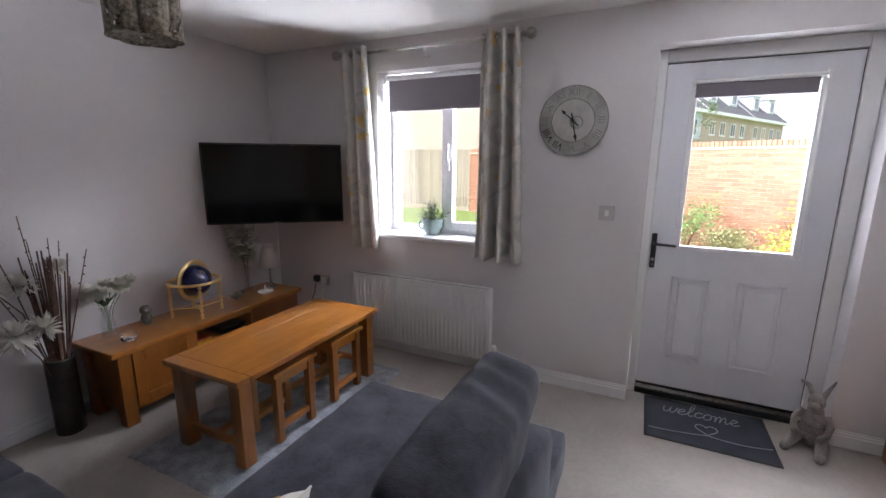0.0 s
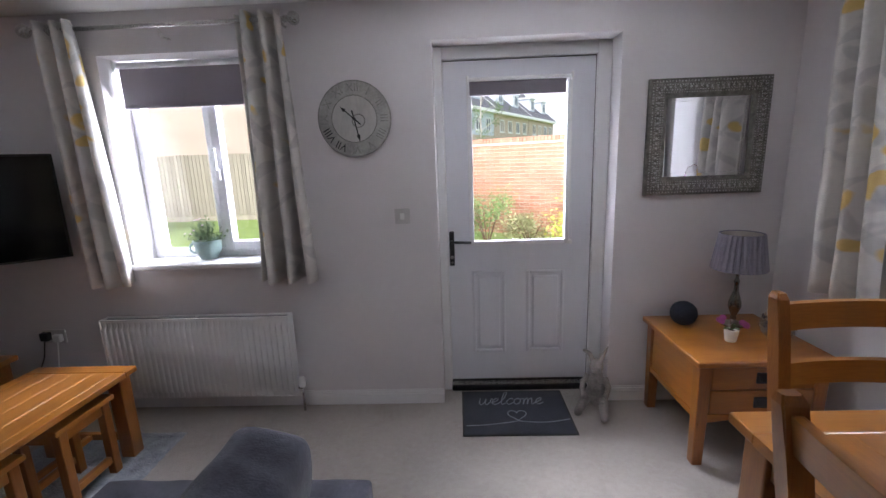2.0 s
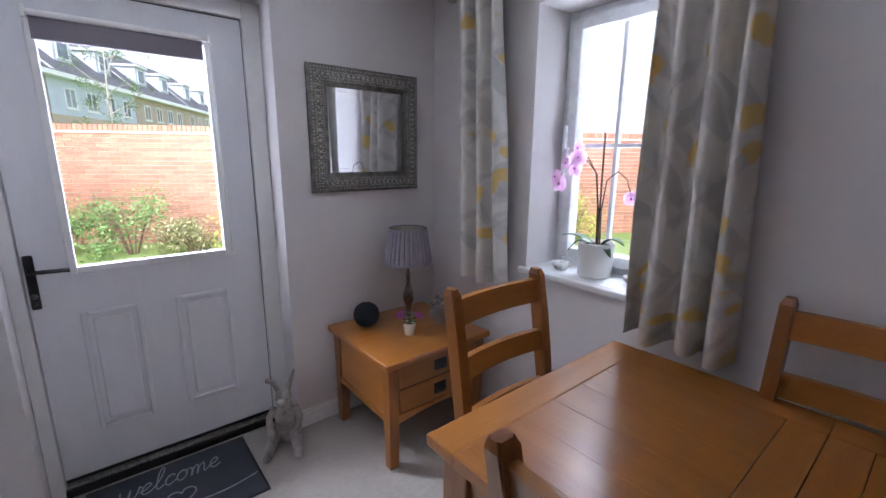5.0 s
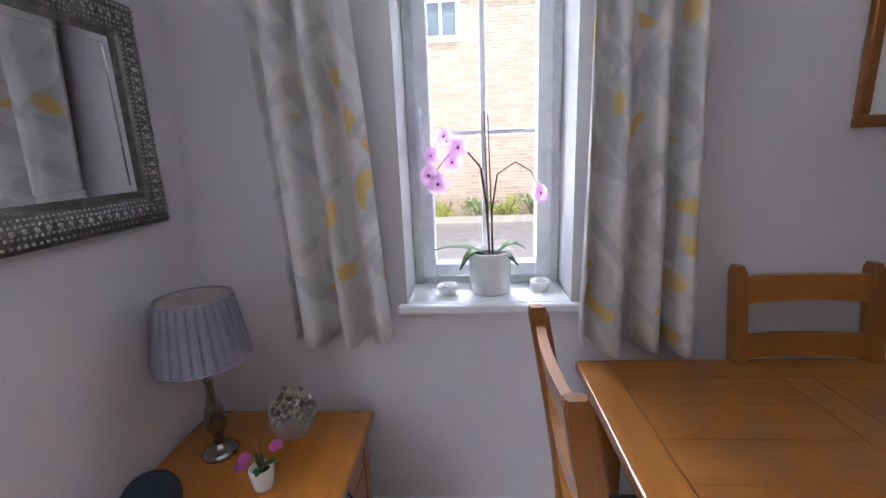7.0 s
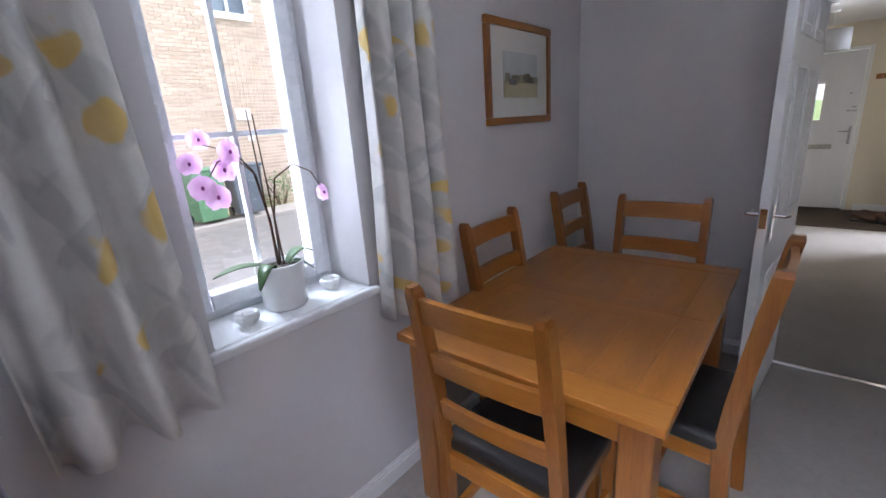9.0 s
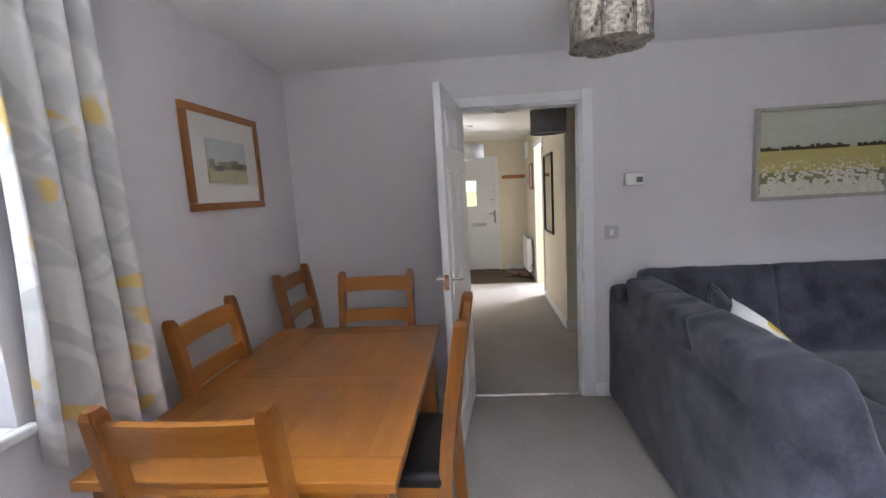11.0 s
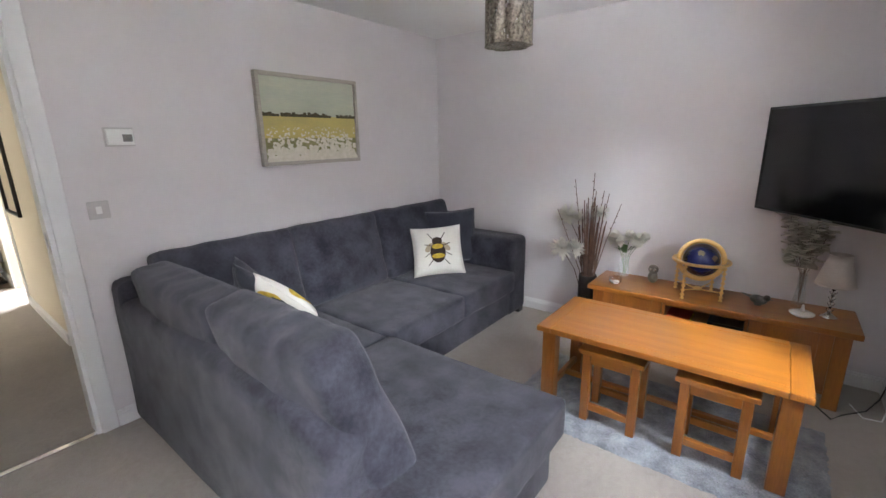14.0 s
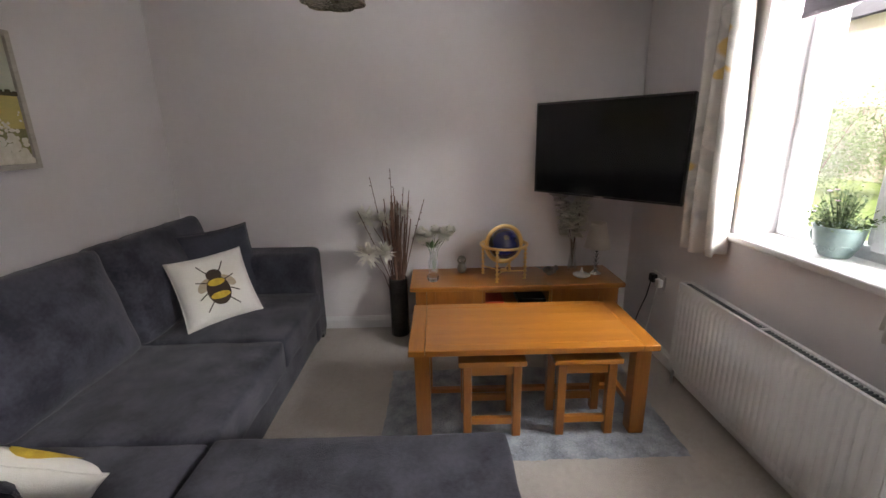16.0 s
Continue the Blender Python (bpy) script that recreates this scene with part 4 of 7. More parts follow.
# ---- lamp table by the door ----
def lamp_table():
    t = thing("lamp_table", "honey oak lamp table with two drawers and a curved apron", "side table")
    x0, x1, y0, y1, z = 1.168, 1.795, -0.612, -0.022, 0.545
    part("tabletop", box(x0, x1, y0, y1, z - 0.03, z, 0.008, 3), OAK_X, t)
    for lx in (x0 + 0.022, x1 - 0.082):
        for ly in (y0 + 0.022, y1 - 0.082):
            bm = box(lx, lx + 0.06, ly, ly + 0.06, 0, z - 0.03, 0.005)
            for v in bm.verts:
                if v.co.z < 0.09:
                    k = 0.80
                    v.co.x, v.co.y = lx + 0.03 + (v.co.x - lx - 0.03) * k, ly + 0.03 + (v.co.y - ly - 0.03) * k
            part("leg", bm, OAK_Z, t)
    for xx in (x0 + 0.035, x1 - 0.055):
        part("side_panel", box(xx, xx + 0.014, y0 + 0.08, y1 - 0.08, 0.26, z - 0.03, 0.002), OAK_Y, t)
        part("side_rail", box(xx - 0.008, xx + 0.022, y0 + 0.08, y1 - 0.08, 0.235, 0.265, 0.003), OAK_Y, t)
    part("back_panel", box(x0 + 0.08, x1 - 0.08, y1 - 0.06, y1 - 0.04, 0.24, z - 0.03, 0.002), OAK_X, t)
    part("bottom", box(x0 + 0.05, x1 - 0.07, y0 + 0.06, y1 - 0.06, 0.25, 0.262, 0.002), OAK_X, t)
    bm = bmesh.new()
    prev = None
    for i in range(13):
        u = i / 12
        x = x0 + 0.08 + u * (x1 - x0 - 0.16)
        zz = 0.225 + 0.022 * math.sin(math.pi * u)
        q = [bm.verts.new(p) for p in ((x, y0 + 0.03, zz), (x, y0 + 0.03, 0.268), (x, y0 + 0.052, 0.268), (x, y0 + 0.052, zz))]
        if prev:
            for k in range(4):
                bm.faces.new((prev[k], q[k], q[(k + 1) % 4], prev[(k + 1) % 4]))
        prev = q
    bmesh.ops.recalc_face_normals(bm, faces=bm.faces)
    part("apron", bm, OAK_X, t)
    for k, z0 in enumerate((0.274, 0.396)):
        d = part("drawer", box(x0 + 0.084, x1 - 0.084, y0 + 0.026, y0 + 0.05, z0, z0 + 0.115, 0.004), OAK_X, t)
        xm = (x0 + x1) / 2
        bm = box(xm - 0.036, xm + 0.036, y0 + 0.017, y0 + 0.027, z0 + 0.032, z0 + 0.085, 0.004)
        tube([(xm - 0.026, y0 + 0.018, z0 + 0.072), (xm - 0.026, y0 + 0.008, z0 + 0.055), (xm - 0.018, y0 + 0.004, z0 + 0.045), (xm + 0.018, y0 + 0.004, z0 + 0.045), (xm + 0.026, y0 + 0.008, z0 + 0.055), (xm + 0.026, y0 + 0.018, z0 + 0.072)], 0.0035, 8, bm)
        part("handle", bm, IRON, d, "dark iron drop handle")


lamp_table()


# ---- coffee table and stools ----
def coffee_table():
    t = thing("coffee_table", "honey oak coffee table with a framed plank top", "coffee table")
    x0, x1, y0, y1, z = -2.105, -1.575, -1.528, -0.408, 0.486
    a, th = 0.075, 0.03
    part("end_board", box(x0, x1, y0, y0 + a, z - th, z, 0.005), OAK_X, t)
    part("end_board", box(x0, x1, y1 - a, y1, z - th, z, 0.005), OAK_X, t)
    part("side_board", box(x0, x0 + 0.055, y0 + a + 0.001, y1 - a - 0.001, z - th, z, 0.004), OAK_Y, t)
    part("side_board", box(x1 - 0.055, x1, y0 + a + 0.001, y1 - a - 0.001, z - th, z, 0.004), OAK_Y, t)
    ww = (x1 - x0 - 0.112) / 4
    for i in range(4):
        part("plank", box(x0 + 0.056 + i * ww, x0 + 0.056 + (i + 1) * ww - 0.0006, y0 + a + 0.001, y1 - a - 0.001, z - th, z - 0.0006, 0.0006, 1), OAK_Y, t)
    for lx in (x0 + 0.025, x1 - 0.095):
        for ly in (y0 + 0.025, y1 - 0.095):
            part("leg", box(lx, lx + 0.07, ly, ly + 0.07, 0.014, z - th, 0.005), OAK_Z, t)
    for yy in (y0 + 0.048, y1 - 0.072):
        part("end_rail", box(x0 + 0.095, x1 - 0.095, yy, yy + 0.024, 0.10, 0.135, 0.003), OAK_X, t)
    part("centre_rail", box((x0 + x1) / 2 - 0.014, (x0 + x1) / 2 + 0.014, y0 + 0.072, y1 - 0.072, 0.105, 0.13, 0.003), OAK_Y, t)


def stool():
    """Front towards +x, at local (0, 0); 0.27 wide along y."""
    s = thing("stool", "small honey oak stool tucked under the coffee table", "stool", "stools under the coffee table")
    part("seat", box(-0.235, 0.012, -0.155, 0.155, 0.388, 0.414, 0.005), OAK_Y, s)
    for x in (-0.225, -0.04):
        for y in (-0.135, 0.095):
            part("leg", box(x, x + 0.04, y, y + 0.04, 0.014, 0.388, 0.004), OAK_Z, s)
        part("rail", box(x + 0.008, x + 0.032, -0.095, 0.095, 0.075, 0.11, 0.003), OAK_Y, s)
        part("rail", box(x + 0.008, x + 0.032, -0.095, 0.095, 0.335, 0.388, 0.003), OAK_Y, s)
    for y in (-0.127, 0.103):
        part("rail", box(-0.185, -0.04, y, y + 0.024, 0.335, 0.388, 0.003), OAK_X, s)
    return s


coffee_table()
st = stool()
st.matrix_world = pose(-1.602, -1.150, 0)
copy_thing(st, pose(-1.602, -0.715, 0))


# ---- sideboard ----
def sideboard():
    t = thing("tv_sideboard", "low honey oak media sideboard with doors and an open middle shelf", "sideboard")
    x0, x1, y0, y1, z = -2.852, -2.455, -1.575, -0.185, 0.456
    part("top", box(x0, x1, y0, y1, z - 0.032, z, 0.007, 3), OAK_Y, t)
    for yy in (y0 + 0.035, y1 - 0.105):
        for xx in (x0 + 0.02, x1 - 0.085):
            part("leg", box(xx, xx + 0.065, yy, yy + 0.07, 0, z - 0.032, 0.005), OAK_Z, t)
    for yy in (y0 + 0.06, y1 - 0.08):
        part("side_panel", box(x0 + 0.085, x1 - 0.085, yy, yy + 0.018, 0.07, z - 0.032, 0.002), OAK_X, t)
    part("back_panel", box(x0 + 0.02, x0 + 0.032, y0 + 0.1, y1 - 0.1, 0.07, z - 0.032, 0.002), OAK_Y, t)
    part("bottom", box(x0 + 0.035, x1 - 0.03, y0 + 0.1, y1 - 0.1, 0.075, 0.095, 0.002), OAK_Y, t)
    ya, yb = y0 + 0.105, y1 - 0.105
    w = (yb - ya) * 0.31
    for p0, p1 in ((ya, ya + w), (yb - w, yb)):
        d = part("door", box(x1 - 0.045, x1 - 0.022, p0 + 0.002, p1 - 0.002, 0.10, z - 0.036, 0.003), OAK_Z, t)
        bm = bmesh.new()
        for r in ((p0 + 0.002, p0 + 0.06, 0.10, z - 0.036), (p1 - 0.06, p1 - 0.002, 0.10, z - 0.036), (p0 + 0.06, p1 - 0.06, 0.10, 0.155), (p0 + 0.06, p1 - 0.06, z - 0.092, z - 0.036)):
            bx(bm, x1 - 0.023, x1 - 0.014, r[0], r[1], r[2], r[3], 0.002)
        part("door_frame", bm, OAK_Z, d)
        ym = p1 - 0.03 if p0 == ya else p0 + 0.03
        part("knob", ball((x1 - 0.004, ym, 0.27), 0.012, None, 14, 10), DARKMETAL, d, "dark metal knob", smooth=True)
    for yy in (ya + w, yb - w - 0.018):
        part("divider", box(x0 + 0.035, x1 - 0.025, yy, yy + 0.018, 0.096, z - 0.033, 0.002), OAK_Z, t)
    part("shelf", box(x0 + 0.035, x1 - 0.035, ya + w + 0.019, yb - w - 0.019, 0.27, 0.286, 0.002), OAK_Y, t)
    part("top_rail", box(x1 - 0.04, x1 - 0.02, ya + w + 0.019, yb - w - 0.019, z - 0.052, z - 0.033, 0.002), OAK_Y, t)
    a = thing("media_box", "black set-top box on the sideboard shelf", "set-top box")
    part("case", box(-2.76, -2.55, -0.86, -0.62, 0.2875, 0.328, 0.004), BLACK, a)
    part("front_panel", box(-2.551, -2.546, -0.85, -0.63, 0.292, 0.323, 0.001), SCREEN, a)
    b = thing("book", "small stack of coloured cases on the sideboard shelf", "book")
    part("cover", box(-2.72, -2.53, -1.10, -0.95, 0.2875, 0.302, 0.002), BEE_GOLD, b)
    part("cover", box(-2.715, -2.535, -1.095, -0.955, 0.303, 0.317, 0.002), surf("red_card", (0.45, 0.05, 0.03), None, 20, 0.5), b)


sideboard()


# ---- corner sofa ----
def corner_sofa():
    s = thing("corner_sofa", "grey faux-suede corner sofa with a chaise and loose back cushions", "sofa")
    xw, xe = -2.80, -0.195          # outer faces
    yb, yf, yc = -3.165, -2.20, -1.185
    part("base", soft(((xw + xe) / 2 - 0.0, (yb + yf) / 2, 0.155), ((xe - xw) / 2 - 0.01, (yf - yb) / 2 - 0.02, 0.115), 0.02, 0, 2, 0.002, cuts=11), SUEDE, s, smooth=True)
    part("chaise_base", soft((-0.66, (yf + yc) / 2 - 0.03, 0.15), (0.435, (yc - yf) / 2 + 0.0, 0.112), 0.02, 0, 2, 0.002, cuts=9), SUEDE, s, smooth=True)
    part("back_frame", soft(((xw + xe) / 2, yb + 0.095, 0.42), ((xe - xw) / 2, 0.095, 0.385), 0.05, 0, 1, 0.003, cuts=13), SUEDE, s, smooth=True)
    # east side frame: its top falls gently towards the front, where the end is rounded off
    bm = soft((xe - 0.09, (yb - 1.455) / 2, 0.377), (0.09, (-1.455 - yb) / 2, 0.352), 0.045, 0.006, 0, 0.003, cuts=19)
    for v in bm.verts:
        k = max(0.0, min(1.0, (v.co.y + 3.1) / 1.6))
        e = max(0.0, min(1.0, (v.co.y + 1.66) / 0.20))
        if v.co.z > 0.36:
            v.co.z -= (v.co.z - 0.36) / 0.35 * (0.045 * k ** 3 + 0.045 * e * e)
    part("side_frame", bm, SUEDE, s, smooth=True)
    part("arm", soft((-2.655, (yb + yf) / 2 + 0.012, 0.345), (0.145, (yf - yb) / 2 - 0.02, 0.325), 0.055, 0.012, 0, 0.003, cuts=11), SUEDE, s, smooth=True)
    for x0, x1, sd in ((-2.505, -1.835, 1), (-1.83, -1.115, 2), (-1.11, -0.38, 3)):
        part("seat_cushion", soft(((x0 + x1) / 2, -2.585, 0.345), ((x1 - x0) / 2, 0.425, 0.082), 0.022, 0.014, 2, 0.006, seed=sd, freq=9.0, cuts=19), SUEDE, s, smooth=True)
    part("chaise_cushion", soft((-0.652, -1.655, 0.356), (0.456, 0.488, 0.085), 0.018, 0.010, 2, 0.005, seed=5, freq=9.0, cuts=21), SUEDE, s, smooth=True)
    for x0, x1, sd, top in ((-2.64, -1.80, 11, 0.915), (-1.80, -1.09, 12, 0.905), (-1.10, -0.33, 13, 0.89)):
        m = pose(0, 0, 0, 14, 0, random.Random(sd).uniform(-2, 2))
        part("back_cushion", soft(((x0 + x1) / 2, -2.955, 0.665), ((x1 - x0) / 2 - 0.016, 0.088, 0.262), 0.036, 0.060, 1, 0.010, m, seed=sd, freq=8.0, cuts=19), SUEDE, s, smooth=True)
    for y0, y1, sd, lean in ((-2.95, -2.17, 21, 12), (-2.20, -1.40, 22, 14)):
        m = pose(0, 0, 0, 0, lean, 0)
        hy, hz = (y1 - y0) / 2, 0.25 if sd == 22 else 0.24
        bm = soft((0, 0, 0), (0.088, hy, hz), 0.036, 0.040, 0, 0.008, None, seed=sd, freq=8.0, cuts=29)
        for v in bm.verts:
            k = (v.co.z + hz) / (2 * hz)
            ripple = noise.noise(Vector((v.co.y * 17 + v.co.x * 6, v.co.z * 5, sd)))
            v.co.z += 0.007 * ripple * max(0, k - 0.7) * 3.3          # cloth gathered along the top seam
            v.co.x += 0.004 * ripple * max(0, k - 0.4) * 1.6
            if sd == 22:                      # the end of the last cushion slopes forward
                v.co.y -= 0.14 * k * max(0, min(1, (v.co.y + 0.1) / 0.40))
                v.co.y += 0.10 * (1 - k) * max(0, min(1, (-v.co.y - 0.25) / 0.22))
            v.co = m @ v.co + Vector((-0.372 if sd == 22 else -0.36, (y0 + y1) / 2, 0.648 if sd == 22 else 0.652))
        part("back_cushion", bm, SUEDE, s, smooth=True)
    for x, y in ((-2.74, -2.26), (-0.27, -1.29), (-1.04, -1.29), (-2.74, -3.1), (-0.27, -3.1)):
        part("foot", box(x - 0.035, x + 0.035, y - 0.035, y + 0.035, 0, 0.05, 0.004), BLACK, s)


corner_sofa()


def bee_print(p, size, thick):
    for o, mt, nm in ((oval(-0.30, 0.06, 0.24, 0.13, 40), BEE_WING, "wing"), (oval(0.30, 0.06, 0.24, 0.13, -40), BEE_WING, "wing"), (oval(0, -0.16, 0.30, 0.42), BEE_DARK, "body"), (oval(0, 0.30, 0.20, 0.17), BEE_DARK, "head")):
        part(nm, pillow_print(o, size, thick, 0.003 if mt is BEE_WING else 0.0045), mt, p)
    for cv, a in ((-0.30, 0.25), (0.08, 0.22)):
        part("band", pillow_print(oval(0, cv, a, 0.10), size, thick, 0.006), BEE_GOLD, p)
    for s in (-1, 1):
        for u0, v0, u1, v1 in ((0.16, 0.38, 0.34, 0.66), (0.20, 0.10, 0.50, 0.20), (0.22, -0.12, 0.52, -0.30), (0.18, -0.40, 0.42, -0.68)):
            pts = [pillow_co(s * (u0 + (u1 - u0) * k / 5), v0 + (v1 - v0) * k / 5, 1, size, thick) + Vector((0, 0, 0.003)) for k in range(6)]
            part("insect_leg", tube(pts, 0.003, 6), BEE_DARK, p)


def throw_pillow(label, mat, m, size=0.215, thick=0.07, bee=False):
    p = thing("throw_pillow", label, "pillow", "pillows on the sofa", m)
    part("cover", pillow(size, thick), mat, p, smooth=True)
    part("seam", tube([pillow_co(u, v, 1, size, thick) for u, v in [(-1 + k / 5, -1) for k in range(11)] + [(1, -1 + k / 5) for k in range(1, 11)] + [(1 - k / 5, 1) for k in range(1, 11)] + [(-1, 1 - k / 5) for k in range(1, 11)]], 0.003, 6), mat, p)
    if bee:
        bee_print(p, size, thick)
    return p


throw_pillow("square cream linen pillow printed with a large bee", LINEN, pose(-2.085, -2.60, 0.622, 60, 0, 131) @ pose(0, 0, 0, 0, 0, 4), 0.192, 0.06, True)
throw_pillow("square dark grey suede pillow leaning on the arm", SUEDE_DARK, pose(-2.42, -2.715, 0.655, 74, 0, 147), 0.225, 0.06)
yp = throw_pillow("square cream linen pillow with yellow and brown print", LINEN, pose(-0.63, -2.31, 0.695, 62, 0, -84) @ pose(0, 0, 0, 0, 0, 34), 0.165, 0.06)
for u, v, a, b in ((0.0, -0.80, 0.85, 0.17), (0.80, 0.1, 0.17, 0.6), (-0.80, -0.2, 0.17, 0.6), (-0.3, 0.78, 0.4, 0.18)):
    part("print", pillow_print(oval(u, v, a, b, 12), 0.165, 0.06, 0.003), BEE_GOLD, yp)
    part("print", pillow_print(oval(u, v, a, b, 12), 0.165, 0.06, 0.006), BEE_GOLD, yp).matrix_local = pose(0, 0, 0, 0, 180, 0)
for u, v, a, b in ((0.1, 0.1, 0.22, 0.10), (-0.35, -0.1, 0.12, 0.2)):
    part("print", pillow_print(oval(u, v, a, b, 30), 0.165, 0.06, 0.007), BEE_WING, yp).matrix_local = pose(0, 0, 0, 0, 180, 0)
throw_pillow("square dark blue-grey suede pillow in the sofa corner", SUEDE_DARK, pose(-0.63, -2.42, 0.668, 64, 0, -98) @ pose(0, 0, 0, 0, 0, 18), 0.205, 0.06)
throw_pillow("square grey suede pillow in the sofa corner", SUEDE_DARK, pose(-0.67, -2.63, 0.65, 66, 0, -130) @ pose(0, 0, 0, 0, 0, 30), 0.19, 0.06)


# ---- rug and welcome mat ----
def rug():
    bm = bmesh.new()
    rng = random.Random(4)
    x0, x1, y0, y1 = -2.23, -1.460, -1.675, -0.280
    nx, ny = 46, 88
    g = []
    for i in range(nx + 1):
        row = []
        for j in range(ny + 1):
            e = min(i, nx - i, j, ny - j)
            z = 0.012 if e > 1 else (0.008 if e == 1 else 0.001)
            k = 0.006 if e == 0 else 0.003
            row.append(bm.verts.new((x0 + (x1 - x0) * i / nx + rng.uniform(-k, k), y0 + (y1 - y0) * j / ny + rng.uniform(-k, k), z + (rng.uniform(-0.003, 0.003) if e else 0))))
        g.append(row)
    for i in range(nx):
        for j in range(ny):
            bm.faces.new((g[i][j], g[i + 1][j], g[i + 1][j + 1], g[i][j + 1]))
    r = thing("rug", "silver grey shaggy rug under the coffee table", "rug")
    part("mat", bm, RUG, r, smooth=True)


rug()


SCRIPT = {          # strokes of joined handwriting, in heights of a small letter
    "w": ((0, 1), (0.08, 0.25), (0.28, 0), (0.5, 0.3), (0.55, 0.95), (0.6, 0.25), (0.8, 0), (1.0, 0.4), (1.05, 0.95), (1.2, 0.8)),
    "e": ((0, 0.3), (0.35, 0.5), (0.55, 0.82), (0.35, 1), (0.12, 0.7), (0.15, 0.2), (0.4, 0), (0.75, 0.25)),
    "l": ((0, 0.25), (0.33, 1), (0.45, 1.9), (0.3, 2.1), (0.18, 1.6), (0.18, 0.4), (0.35, 0), (0.62, 0.25)),
    "c": ((0.6, 0.8), (0.4, 1), (0.12, 0.7), (0.12, 0.25), (0.35, 0), (0.7, 0.3)),
    "o": ((0.35, 1), (0.1, 0.7), (0.12, 0.2), (0.38, 0), (0.62, 0.3), (0.6, 0.8), (0.35, 1), (0.55, 0.85), (0.85, 0.9)),
    "m": ((0, 0.9), (0.12, 0.8), (0.15, 0), (0.22, 0.7), (0.4, 1), (0.5, 0.7), (0.5, 0), (0.58, 0.7), (0.78, 1), (0.88, 0.7), (0.9, 0.15), (1.0, 0), (1.2, 0.3)),
}


def rounded_stroke(pts, n=5):
    """A smooth line through points."""
    p = [Vector(pts[0])] + [Vector(q) for q in pts] + [Vector(pts[-1])]
    out = []
    for a, b, c, d in zip(p, p[1:], p[2:], p[3:]):
        for k in range(n):
            t = k / n
            out.append(0.5 * (2 * b + (c - a) * t + (2 * a - 5 * b + 4 * c - d) * t * t + (3 * b - a - 3 * c + d) * t ** 3))
    return out + [p[-1]]


def welcome_mat():
    t = thing("welcome_mat", "charcoal door mat with a pale welcome and heart", "door mat")
    part("mat", box(0.118, 0.722, -0.337, 0.092, 0.0, 0.008, 0.003), MATCLOTH, t)
    part("edging", boxes((0.108, 0.118, -0.347, 0.102, 0, 0.006), (0.722, 0.732, -0.347, 0.102, 0, 0.006), (0.118, 0.722, -0.347, -0.337, 0, 0.006), (0.118, 0.722, 0.092, 0.102, 0, 0.006)), BLACK, t)
    x, u = 0.205, 0.066
    for letter, wide in (("w", 1.15), ("e", 0.72), ("l", 0.60), ("c", 0.68), ("o", 0.82), ("m", 1.18), ("e", 0.75)):
        pts = [(x + (px + 0.25 * py) * u, -0.055 + py * u, 0.0088) for px, py in rounded_stroke(SCRIPT[letter])]
        part("letter", tube(pts, 0.0030, 6), MATLINE, t)
        x += wide * u
    pts = []
    for k in range(33):
        a = 2 * math.pi * k / 32
        pts.append((0.425 + 0.0042 * 16 * math.sin(a) ** 3 * 0.8, -0.165 + 0.0035 * (13 * math.cos(a) - 5 * math.cos(2 * a) - 2 * math.cos(3 * a) - math.cos(4 * a)), 0.0088))
    part("heart", tube(pts, 0.0032, 6), MATLINE, t)
    part("line", tube([(0.13 + 0.29 * k / 12, -0.262 + 0.038 * (k / 12) ** 2 * 1.0, 0.0088) for k in range(13)], 0.0028, 6), MATLINE, t)
    part("line", tube([(0.43 + 0.285 * k / 12, -0.224 - 0.02 * math.sin(math.pi * k / 12) + 0.012 * k / 12, 0.0088) for k in range(13)], 0.0028, 6), MATLINE, t)


welcome_mat()


